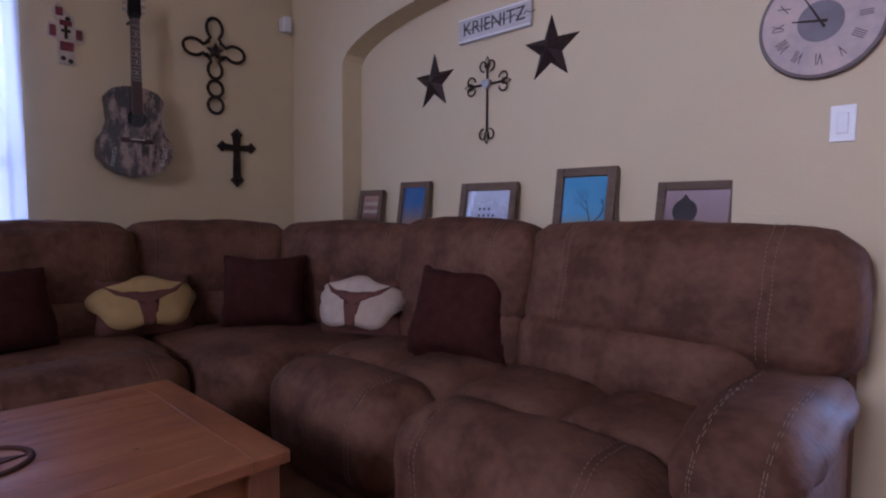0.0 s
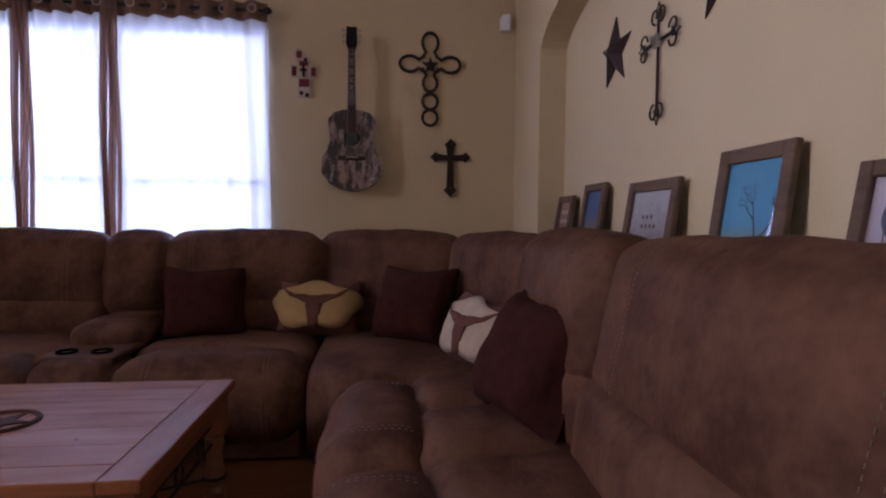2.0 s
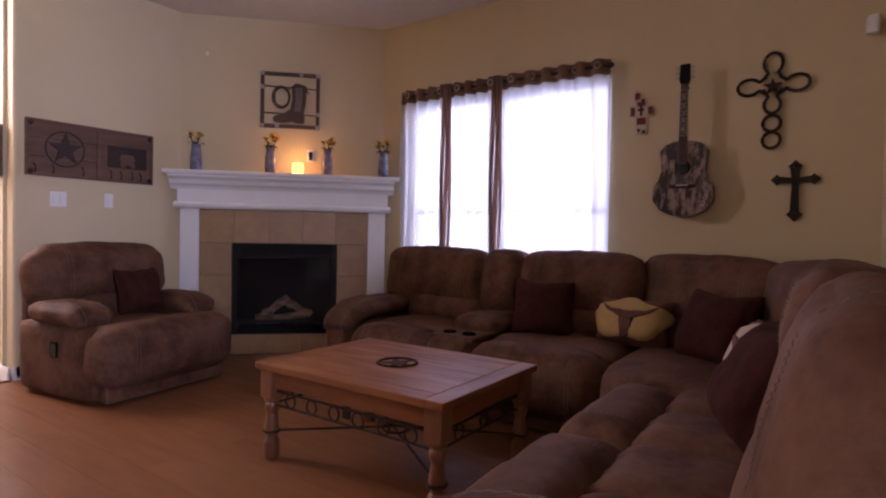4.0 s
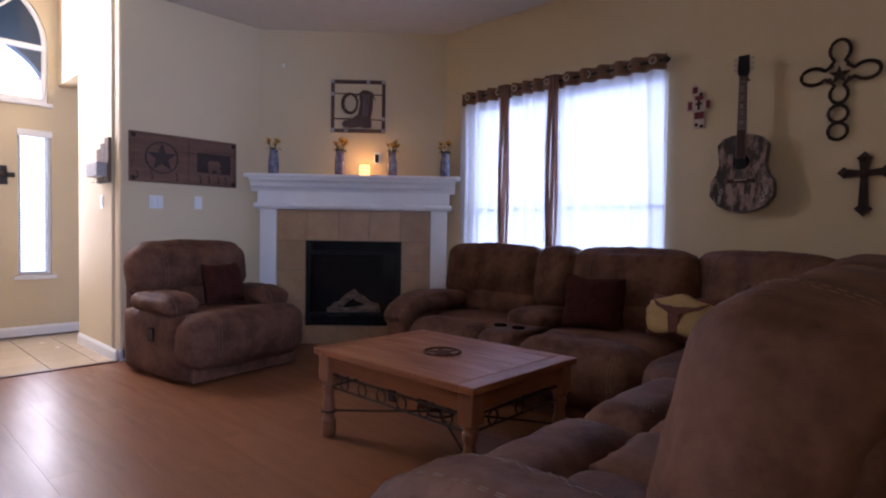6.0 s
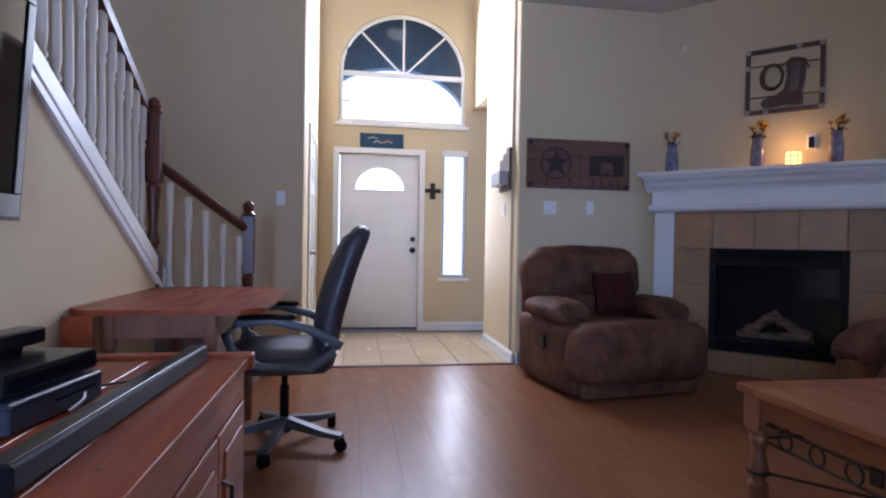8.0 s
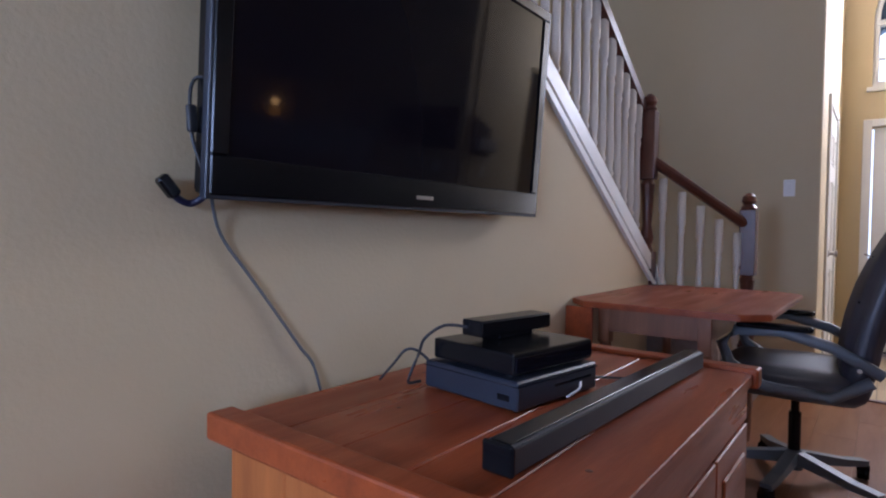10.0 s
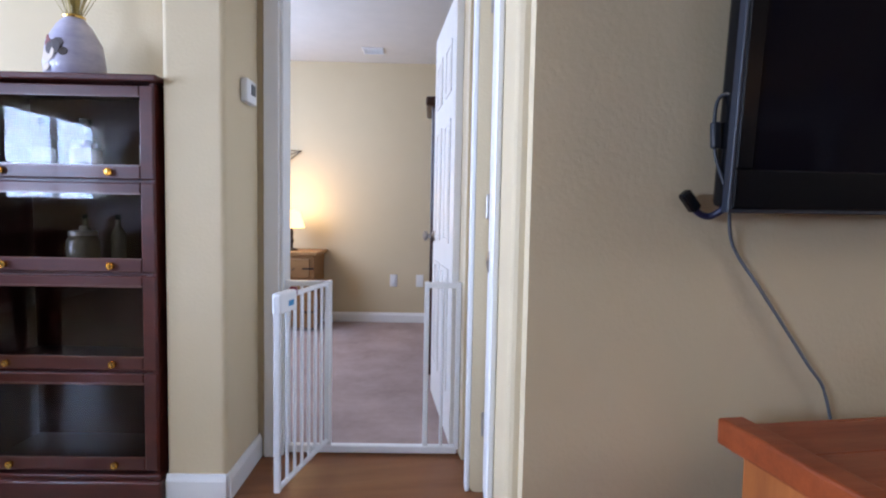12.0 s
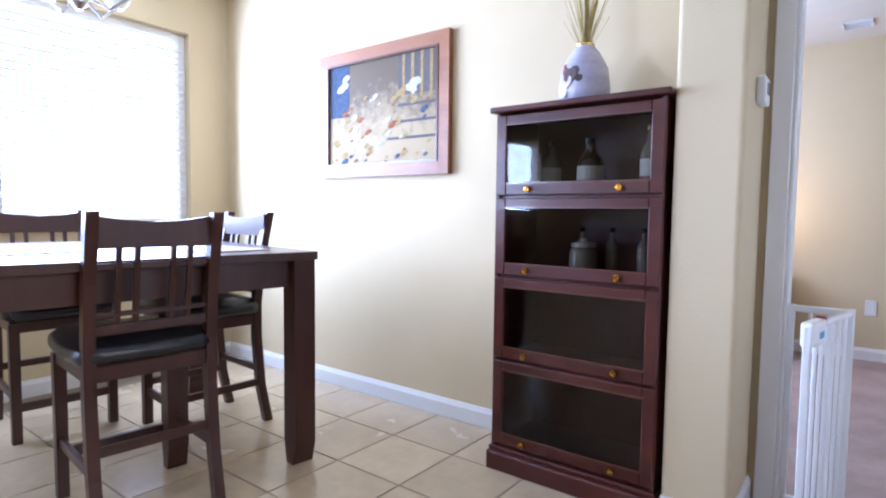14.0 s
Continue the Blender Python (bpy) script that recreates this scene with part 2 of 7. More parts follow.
def prism(pts, y0, y1, axis="y", m=None):
    """A flat outline pushed along an axis. y: pts are x, z; x: pts are y, z; z: pts are x, y."""
    put = {"y": lambda p, d: (p[0], d, p[1]), "x": lambda p, d: (d, p[0], p[1]), "z": lambda p, d: (p[0], p[1], d)}[axis]
    bm = bmesh.new()
    a = [bm.verts.new(put(p, y0)) for p in pts]
    b = [bm.verts.new(put(p, y1)) for p in pts]
    n = len(pts)
    bm.faces.new(a)
    bm.faces.new(b[::-1])
    for i in range(n):
        bm.faces.new((a[i], b[i], b[(i + 1) % n], a[(i + 1) % n]))
    if m:
        bm.transform(m)
    return bm


def tube(pts, r, seg=8, closed=False):
    """A round rod along points."""
    bm = bmesh.new()
    P = [Vector(p) for p in pts]
    n = len(P)
    rings = []
    for i, p in enumerate(P):
        a = P[(i - 1) % n] if closed or i else P[0]
        b = P[(i + 1) % n] if closed or i < n - 1 else P[-1]
        d = (b - a).normalized()
        up = Vector((0, 0, 1)) if abs(d.z) < 0.9 else Vector((0, 1, 0))
        u = d.cross(up).normalized()
        w = u.cross(d)
        rr = r[i] if isinstance(r, (list, tuple)) else r
        rings.append([bm.verts.new(p + rr * (math.cos(2 * math.pi * k / seg) * u + math.sin(2 * math.pi * k / seg) * w)) for k in range(seg)])
    pairs = list(zip(rings, rings[1:])) + ([(rings[-1], rings[0])] if closed else [])
    for a, b in pairs:
        for k in range(seg):
            bm.faces.new((a[k], a[(k + 1) % seg], b[(k + 1) % seg], b[k]))
    if not closed:
        bm.faces.new(rings[0][::-1])
        bm.faces.new(rings[-1])
    return bm


def join(*bms):
    out = bmesh.new()
    for b in bms:
        me = bpy.data.meshes.new("tmp")
        b.to_mesh(me)
        out.from_mesh(me)
        bpy.data.meshes.remove(me)
        b.free()
    return out


def ring_pts(cx, cz, rx, rz, y=0.0, n=20, a0=0.0, a1=360.0):
    return [(cx + rx * math.cos(radians(a0 + (a1 - a0) * i / n)), y, cz + rz * math.sin(radians(a0 + (a1 - a0) * i / n))) for i in range(n + (a1 - a0 < 360))]


def soft(sx, sy, sz, r, k=10, puff=0.0, wrinkle=0.0, wscale=6.0, seed=0, fn=None):
    """A stuffed block centred on the origin: rounded box with bulging faces and shallow wrinkles."""
    bm = bmesh.new()
    bmesh.ops.create_cube(bm, size=2)
    bmesh.ops.subdivide_edges(bm, edges=bm.edges[:], cuts=k, use_grid_fill=True)
    h = Vector((sx / 2, sy / 2, sz / 2))
    rr = min(r, h.x, h.y, h.z)

    def at(q):
        p = Vector((q[0] * h.x, q[1] * h.y, q[2] * h.z))
        inner = Vector([max(-(h[i] - rr), min(h[i] - rr, p[i])) for i in range(3)])
        d = p - inner
        if d.length > 1e-6:
            p = inner + d.normalized() * rr
        if puff:
            fx, fy, fz = 1 - q[0] ** 2, 1 - q[1] ** 2, 1 - q[2] ** 2
            p += puff * Vector((q[0] * fy * fz, q[1] * fx * fz, q[2] * fx * fy))
        if wrinkle:
            s = noise.noise(Vector((p.x * wscale + seed * 7.3, p.y * wscale, p.z * wscale)))
            s += 0.5 * noise.noise(Vector((p.x * wscale * 2.7, p.y * wscale * 2.7 + seed * 3.1, p.z * wscale * 2.7)))
            dn = p.normalized()
            p += dn * s * wrinkle
        if fn:
            p = fn(p, q)
        return p
    for v in bm.verts:
        v.co = at(v.co.copy())
    bm.faces.ensure_lookup_table()
    return bm, at


def stitches(at, axis, c, m, off=0.003, rows=(0.0,), dash=0.007, gap=0.003, span=(-1, 1, -1)):
    """Raised dashes of thread along a stuffed block's front and top at the cut x = c (in -1..1)."""
    bm = bmesh.new()
    for dr in rows:
        path = []
        n = 60
        for i in range(n + 1):
            path.append((c + dr, -1, -0.92 + 1.92 * i / n))
        for i in range(1, n // 2):
            path.append((c + dr, -1 + 1.6 * i / (n // 2), 1))
        pts = [at(Vector(q)) for q in path]
        acc, state, start = 0.0, True, pts[0]
        for a, b in zip(pts, pts[1:]):
            acc += (b - a).length
            if acc > (dash if state else gap):
                if state:
                    d = (b - start)
                    if d.length > 1e-4:
                        mid = (b + start) / 2
                        nrm = mid.normalized()
                        mt = Matrix.Translation(mid + nrm * off) @ d.to_track_quat("X", "Z").to_matrix().to_4x4()
                        addbox(bm, -d.length / 2, d.length / 2, -0.0009, 0.0009, -0.0009, 0.0009, mt)
                start, acc, state = b, 0.0, not state
    bm.transform(m)
    return bm


def structure(ob):
    return tagged(ob, kind="structure")


def wall(name, bm, mat=None, label=""):
    return tagged(obj(name, bm, mat or PAINT), label or "beige painted textured drywall wall", "wall", kind="structure")


def with_holes(name, bm, cutters, mat=None, label=""):
    """A wall with its openings cut through."""
    ob = wall(name, bm, mat, label)
    for c in cutters:
        cut = obj("cutter", c, GAP)
        md = ob.modifiers.new("cut", "BOOLEAN")
        md.operation, md.solver, md.object = "DIFFERENCE", "EXACT", cut
        dg = bpy.context.evaluated_depsgraph_get()
        me = bpy.data.meshes.new_from_object(ob.evaluated_get(dg))
        ob.modifiers.clear()
        old = ob.data
        ob.data = me
        bpy.data.meshes.remove(old)
        cm = cut.data
        bpy.data.objects.remove(cut)
        bpy.data.meshes.remove(cm)
    return ob


# ---- plan ----
CEIL_Z, YN, XE, XEB, XW, YT = 3.14, 3.81, 2.865, 3.02, -2.34, -1.33
DOOR_X, FOY_S, FOY_N = -4.20, -0.60, 1.19
YD, YSW, XDE = -2.67, -2.64, 6.40      # bedroom door wall, dining south wall, dining east wall

# floors: a base slab below, pieces on top are laid at the end of the file
structure(tagged(obj("floor", boxes([(XW - 2.2, 3.2, -2.8, YN + 0.15, -0.12, -0.012)]), GAP), "warm brown laminate plank floor of the living room", "floor"))
# ceilings
structure(tagged(obj("ceiling", boxes([(XW, 2.95, YT, YN + 0.15, CEIL_Z, CEIL_Z + 0.12)]), CEIL), "flat off-white textured living room ceiling", "ceiling"))
structure(tagged(obj("ceiling_foyer", boxes([(DOOR_X - 0.3, XW, -3.2, 3.6, 5.2, 5.32), (XW, 2.93, -2.9, YT, 5.2, 5.32)]), CEIL), "high flat ceiling over the entry and stairs", "ceiling"))
# north wall with the living room window
WX0, WX1, WZ0, WZ1 = -0.66, 1.235, 0.80, 2.36
with_holes("wall_north", box(-1.1, 3.2, YN, YN + 0.15, 0, CEIL_Z), [box(WX0, WX1, YN - 0.1, YN + 0.3, WZ0, WZ1)])
# east wall: deep front with an arched niche cut into it
def arch_outline(y0, y1, z0, zs, zt, n=24):
    pts = [(y0, z0), (y1, z0)]
    for i in range(n + 1):
        a = math.pi * i / n
        pts.append(((y0 + y1) / 2 + (y1 - y0) / 2 * math.cos(a), zs + (zt - zs) * math.sin(a)))
    return pts
with_holes("wall_east", box(XE, XEB + 0.14, 0.20, YN, 0, CEIL_Z), [prism(arch_outline(0.80, 3.20, 0.90, 2.06, 2.32), XE - 0.2, XEB, "x")], label="beige drywall wall with a shallow arched niche")
# fireplace wall across the corner, west wall
FX0, FY0, FX1, FY1 = XW, 2.491, -1.021, YN
with_holes("wall_fireplace", prism([(FX0, FY0), (FX1, FY1), (FX1 - 0.3, FY1 + 0.3), (FX0 - 0.3, FY0 + 0.3)], 0, CEIL_Z, "z"), [box(-0.472, 0.472, -0.2, 0.225, 0.188, 1.032, m=pose(-1.66, 3.17, 0, 0, 0, 45))])
wall("wall_west", box(XW - 0.14, XW, FOY_N + 0.02, FY0 + 0.05, 0, 5.2, 0.02, 3))
# foyer
with_holes("wall_foyer_north", box(DOOR_X, XW - 0.14, FOY_N, FOY_N + 0.14, 0, 5.2), [box(-4.3, -3.45, 1.0, 1.6, -0.1, 2.62)])
AY, AZ0, AZS, AR = 0.36, 2.42, 3.02, 0.74
with_holes("wall_entry", box(DOOR_X - 0.16, DOOR_X, -3.2, 3.6, 0, 5.2), [
    prism(arch_outline(AY - AR, AY + AR, AZ0, AZS, AZS + AR * 0.92), DOOR_X - 0.3, DOOR_X + 0.2, "x"),
    box(DOOR_X - 0.3, DOOR_X + 0.2, -0.37, 0.565, -0.1, 2.06), box(DOOR_X - 0.3, DOOR_X + 0.2, 0.84, 1.13, 0.63, 2.11)])
wall("wall_foyer_south", box(DOOR_X, XW - 0.14, FOY_S - 0.14, FOY_S, 0, 5.2))
wall("wall_stair_end", box(XW - 0.14, XW, -2.75, FOY_S, 0, 5.2, 0.012, 2))
wall("wall_hall_end", box(DOOR_X, XW - 0.14, 3.4, 3.6, 0, 5.2))
wall("wall_stair_back", box(XW, 1.83, -2.75, -2.6, 0, 5.2))
# wall under the stairs (carries the television), top edge follows the flight
SLOPE, SX0, SZ0 = 0.622, -1.40, 0.70
def stair_z(x):
    return SZ0 + SLOPE * (x - SX0)
wall("wall_television", prism([(-1.38, 0), (1.99, 0), (1.99, stair_z(1.99)), (-1.38, stair_z(-1.38))], YT - 0.14, YT, "y"))
wall("wall_above_alcove", box(1.93, 3.06, YT - 0.14, YT, 2.70, 5.2))
wall("wall_upper_floor", box(XW, 2.93, YT - 0.02, YT + 0.12, CEIL_Z + 0.12, 5.2))
wall("wall_header_dining", box(2.93, 3.06, YT, 0.20, 2.70, CEIL_Z + 0.1))
# glowing daylight outside the windows
for nm, bm in (("backdrop_north", box(-3, 4, 6.0, 6.05, -1, 5)), ("backdrop_dining", box(8.4, 8.45, -5, 5, -1, 5)), ("backdrop_entry", box(-7.0, -6.95, -3, 4, -0.5, 6))):
    structure(tagged(obj(nm, bm, OUTSIDE), "bright hazy daylight outside", "sky"))


# ---- upholstery ----
def place(ob, m):
    ob.matrix_basis = m
    return ob


def cushion(name, parent, c, s, r, rx=0.0, puff=0.02, wrinkle=0.008, seed=0, k=12, seams=(), mat=None, rz=0.0, fn=None, ws=6.0):
    bm, at = soft(*s, r, k, puff, wrinkle, ws, seed, fn)
    m = pose(*c, rx, 0, rz)
    ob = part(name, bm, mat or SUEDE, parent, smooth=True)
    ob.matrix_basis = m
    for sm in seams:
        st = part("stitching", stitches(at, 0, sm, Matrix(), rows=(0.0, 0.05)), THREAD, ob, "tan double-row thread stitching")
        tagged(st, kind="stuff")
    return ob


def seat_unit(parent, x, w, seed, split=True, top=1.035, seat=0.485, head=None, thick=0.30, lean=-9):
    """One recliner place, its front at y = 0: footrest that rolls into the seat, lumbar roll and head cushion."""
    cushion("footrest", parent, (x, 0.19, 0.29), (w + 0.004, 0.36, 0.39), 0.13, puff=0.022, seed=seed, seams=(-0.62, 0.58), wrinkle=0.010, k=14)
    if split:
        for side in (-1, 1):
            cushion("seat_cushion", parent, (x + side * w / 4, 0.585, seat - 0.105), (w / 2 + 0.006, 0.55, 0.22), 0.065, puff=0.024, seed=seed + 1 + side * 0.4, wrinkle=0.017, ws=9, k=12)
    else:
        cushion("seat_cushion", parent, (x, 0.585, seat - 0.105), (w + 0.004, 0.55, 0.22), 0.075, puff=0.026, seed=seed + 1, wrinkle=0.017, ws=9)
    cushion("lumbar_cushion", parent, (x, 0.835, 0.56), (w + 0.004, 0.28, 0.30), 0.09, -8, puff=0.022, seed=seed + 2)
    hx0, hx1 = head if head else (x - w / 2, x + w / 2)
    cushion("head_cushion", parent, ((hx0 + hx1) / 2, 1.035 - thick / 2, top - 0.235), (hx1 - hx0 + 0.016, thick, 0.45), 0.085, lean, puff=0.030, seed=seed + 3, seams=(-0.66, 0.60), wrinkle=0.011, k=18)
    part("kick_panel", box(x - w / 2 + 0.02, x + w / 2 - 0.02, 0.10, 0.85, 0.02, 0.16, 0.012), SUEDE, parent)


def arm(parent, x, w, seed, length=0.82, back=0.0):
    """A padded arm: side panel below and a stuffed pad that rolls over its front."""
    cushion("arm_panel", parent, (x, 0.50 + back * 0.6, 0.265), (w - 0.03, 0.92 - back, 0.48), 0.05, puff=0.012, seed=seed, k=10)
    def droop(p, q):
        f = max(0.0, -p.y - 0.10)
        return p + Vector((0, 0, -1.1 * f * f))
    cushion("arm_pad", parent, (x, 0.44 + back, 0.572), (w + 0.03, length, 0.135), 0.062, puff=0.018, wrinkle=0.016, seed=seed + 5, seams=(-0.55, 0.5), fn=droop, ws=11, k=16)


def pad(poly, z0, z1, r, puff, wrinkle, seed):
    """A stuffed seat over a free outline: upright sides, a rounded rim and a crowned top."""
    bm = bmesh.new()
    cx, cy = sum(p[0] for p in poly) / len(poly), sum(p[1] for p in poly) / len(poly)
    pts = []
    for a, b in zip(poly, poly[1:] + poly[:1]):
        for i in range(6):
            pts.append((a[0] + (b[0] - a[0]) * i / 6, a[1] + (b[1] - a[1]) * i / 6))
    for _ in range(2):
        pts = [((p[0] + 2 * q[0] + w_[0]) / 4, (p[1] + 2 * q[1] + w_[1]) / 4) for p, q, w_ in zip(pts[-1:] + pts[:-1], pts, pts[1:] + pts[:1])]
    size = max(math.hypot(p[0] - cx, p[1] - cy) for p in pts)
    prof = [(1.0, z0), (1.01, z0 + (z1 - z0) * 0.35), (1.0, z1 - r)]
    prof += [(1 - r / size * (1 - math.cos(radians(a))), z1 - r + r * math.sin(radians(a))) for a in (30, 60, 90)]
    k0 = prof[-1][0]
    prof += [(k0 * f, z1 + puff * (1 - f * f)) for f in (0.85, 0.68, 0.5, 0.33, 0.16)]
    rings = []
    for k, z in prof:
        ring = []
        for px, py in pts:
            x, y = cx + (px - cx) * k, cy + (py - cy) * k
            n = noise.noise(Vector((x * 8, y * 8 + seed, z * 8))) * wrinkle
            ring.append(bm.verts.new((x, y, z + n)))
        rings.append(ring)
    n = len(pts)
    for a, b in zip(rings, rings[1:]):
        for i in range(n):
            bm.faces.new((a[i], a[(i + 1) % n], b[(i + 1) % n], b[i]))
    bm.faces.new(rings[-1])
    bm.faces.new(rings[0][::-1])
    return bm


def frame_back(parent, x0, x1):
    part("back_panel", box(x0, x1, 0.95, 1.06, 0.03, 0.92, 0.03), SUEDE, parent)


# east section: two places and one arm, its front towards the room
se = thing("reclining_sofa", (1.775, 1.32, 0), "brown faux-suede reclining sofa section with padded arm below the arched niche", "sofa", rz=-90, group="sectional sofa")
seat_unit(se, 0.265, 0.87, 3, head=(-0.175, 0.925), thick=0.26, lean=-13, top=1.06)
seat_unit(se, -0.565, 0.77, 11, top=1.06)
arm(se, 0.82, 0.24, 21, 0.72, 0.06)
frame_back(se, -0.94, 0.92)
# north section: place, cup-holder console, place, arm
sn = thing("reclining_loveseat", (0.58, 2.50, 0), "brown faux-suede reclining loveseat with cup-holder console under the window", "sofa", group="sectional sofa")
seat_unit(sn, 0.622, 0.835, 41, split=False)
seat_unit(sn, -0.465, 0.69, 51, split=False, head=(-1.05, -0.135))
arm(sn, -0.93, 0.27, 61)
cushion("console_front", sn, (0.05, 0.19, 0.27), (0.34, 0.34, 0.42), 0.07, puff=0.02, seed=71)
con = part("console_top", boxes([(-0.115, 0.215, 0.10, 0.46, 0.47, 0.50)], 0.006), SUEDE, sn)
for k in (-0.025, 0.125):
    part("cup_holder", lathe([(0.045, 0.0), (0.045, 0.012), (0.038, 0.012), (0.036, -0.004)], 18, pose(k, 0.20, 0.499)), BLACKPL, con, "black plastic cup holder ring")
cushion("console_lid", sn, (0.05, 0.58, 0.525), (0.33, 0.42, 0.13), 0.05, puff=0.02, seed=77)
cushion("console_back", sn, (0.035, 0.885, 0.79), (0.352, 0.30, 0.46), 0.09, -9, puff=0.03, seed=79)
cushion("lumbar_cushion", sn, (0.05, 0.84, 0.52), (0.33, 0.24, 0.24), 0.09, -8, seed=80)
frame_back(sn, -1.03, 1.02)
# corner wedge
wd = thing("sofa_corner_wedge", (2.16, 2.99, 0), "brown faux-suede corner wedge joining the two sofa sections", "sofa", group="sectional sofa")
part("seat_cushion", pad([(-0.53, -0.47), (-0.45, -0.60), (-0.36, -0.71), (0.40, -0.71), (0.46, -0.24), (0.19, 0.11), (-0.16, 0.41), (-0.53, 0.41)], 0.10, 0.475, 0.11, 0.035, 0.010, 4), SUEDE, wd, smooth=True)
for cx, cy, w, rz, sd in ((-0.13, 0.35, 0.86, -21, 95), (0.455, -0.26, 0.92, -68, 98)):
    ux, uy = math.sin(radians(rz)), -math.cos(radians(rz))
    cushion("head_cushion", wd, (cx, cy, 0.80), (w, 0.30, 0.45), 0.085, -9, puff=0.030, seed=sd, rz=rz, seams=(-0.62, 0.58), wrinkle=0.011, k=18)
    cushion("lumbar_cushion", wd, (cx + ux * 0.05, cy + uy * 0.05, 0.56), (w, 0.28, 0.30), 0.09, -8, puff=0.022, seed=sd + 1, rz=rz)
part("base_panel", prism([(-0.50, -0.42), (-0.34, -0.66), (0.38, -0.68), (0.44, -0.22), (0.19, 0.11), (-0.16, 0.39), (-0.50, 0.39)], 0.02, 0.16, "z"), SUEDE, wd)
# single recliner
rc = thing("recliner", (-1.13, 1.78, 0), "brown faux-suede recliner armchair standing before the corner fireplace", "armchair", rz=98)
cushion("footrest", rc, (0, 0.13, 0.31), (1.02, 0.30, 0.40), 0.10, puff=0.02, seed=111, wrinkle=0.010, seams=(-0.62, 0.6))
cushion("seat_cushion", rc, (0, 0.52, 0.355), (0.62, 0.66, 0.25), 0.085, puff=0.03, seed=112, wrinkle=0.012, ws=7)
cushion("lumbar_cushion", rc, (0, 0.83, 0.545), (0.62, 0.26, 0.27), 0.10, -8, puff=0.02, seed=113)
cushion("head_cushion", rc, (0, 0.885, 0.795), (0.99, 0.30, 0.43), 0.13, -9, puff=0.03, seed=114, seams=(-0.62, 0.55), wrinkle=0.011, k=16)
part("kick_panel", box(-0.46, 0.46, 0.06, 0.85, 0.02, 0.16, 0.012), SUEDE, rc)
arm(rc, 0.42, 0.24, 121, 0.56, 0.08)
arm(rc, -0.42, 0.24, 131, 0.56, 0.08)
frame_back(rc, -0.46, 0.46)
part("latch_handle", box(-0.565, -0.552, 0.42, 0.50, 0.30, 0.40, 0.01), BLACKPL, rc, "black plastic recliner latch")


# throw pillows
def throw_pillow(at, rx, rz, s=(0.42, 0.42), label="", seed=0, mat=None, thick=0.19):
    """A square stuffed pillow with pinched corners, standing on its lower edge."""
    e = thing("throw_pillow", at, label, "pillow", group="throw pillows")
    def pinch(p, q):
        k = (1 - abs(q[0]) ** 3) * (1 - abs(q[2]) ** 3)
        c = 1 - 0.10 * (1 - q[0] ** 2) * abs(q[2]) ** 3
        d = 1 - 0.10 * (1 - q[2] ** 2) * abs(q[0]) ** 3
        sag = -0.016 * (1 - q[0] ** 2) * (q[2] > 0) * q[2] ** 2
        return Vector((p.x * d, p.y * (0.12 + 0.88 * k ** 0.55) * (1.12 - 0.22 * q[2]), p.z * c + sag))
    o = cushion("cover", e, (0, 0, 0), (s[0], thick, s[1]), 0.03, puff=0.0, wrinkle=0.013, seed=seed, mat=mat or PILLOW, fn=pinch, k=16)
    e.matrix_basis = pose(*at, 0, 0, rz) @ pose(0, 0, 0, rx, 0, 0)
    return e


def longhorn_pillow(at, rx, rz, seed, mat, label):
    """A brown pillow with a lobed applique patch and a dark steer head on it."""
    e = throw_pillow(at, rx, rz, (0.46, 0.32), label, seed, HORN)
    def lobes(a):
        return 0.20 + 0.025 * math.cos(2 * a) + 0.020 * math.cos(5 * a - math.pi / 2)
    def dome(x, z, off):
        return -0.099 * max(0.0, (1 - abs(x / 0.235) ** 3) * (1 - abs(z / 0.165) ** 3)) ** 0.55 * (1.12 - 0.22 * z / 0.16) - off
    def patch(name, outline, off, mt, lab):
        bm = bmesh.new()
        rings, n, st = [], len(outline), 5
        cx, cz = sum(p[0] for p in outline) / n, sum(p[1] for p in outline) / n
        for j in range(1, st + 1):
            ring = []
            for px, pz in outline:
                x, z = cx + (px - cx) * j / st, cz + (pz - cz) * j / st
                ring.append(bm.verts.new((x, dome(x, z, off), z)))
            rings.append(ring)
        c = bm.verts.new((cx, dome(cx, cz, off), cz))
        for i in range(n):
            bm.faces.new((c, rings[0][i], rings[0][(i + 1) % n]))
            for a, b in zip(rings, rings[1:]):
                bm.faces.new((a[i], b[i], b[(i + 1) % n], a[(i + 1) % n]))
        o = part(name, bm, mt, e, lab, smooth=True)
        md = o.modifiers.new("thick", "SOLIDIFY")
        md.thickness, md.offset = 0.003, 0
    out = [(lobes(a) * 1.08 * math.cos(a), 0.72 * lobes(a) * math.sin(a)) for a in [2 * math.pi * i / 48 for i in range(48)]]
    patch("applique", out, 0.006, mat, "padded applique patch")
    head = [(-0.055, 0.045), (0.055, 0.045), (0.095, 0.030), (0.075, 0.015), (0.050, 0.012), (0.040, -0.03), (0.026, -0.115), (0.0, -0.128), (-0.026, -0.115), (-0.040, -0.03), (-0.050, 0.012), (-0.075, 0.015), (-0.095, 0.030)]
    patch("steer_head", head, 0.012, HORN, "dark brown steer head patch")
    for s in (-1, 1):
        pts = [(0.035, 0.036), (0.085, 0.034), (0.135, 0.050), (0.178, 0.088)]
        w = [0.012, 0.012, 0.009, 0.002]
        hor = [(s * x, z + d) for (x, z), d in zip(pts, w)] + [(s * x, z - d) for (x, z), d in list(zip(pts, w))[::-1]]
        patch("horn", hor, 0.012, HORN, "dark brown horn patch")
    return e


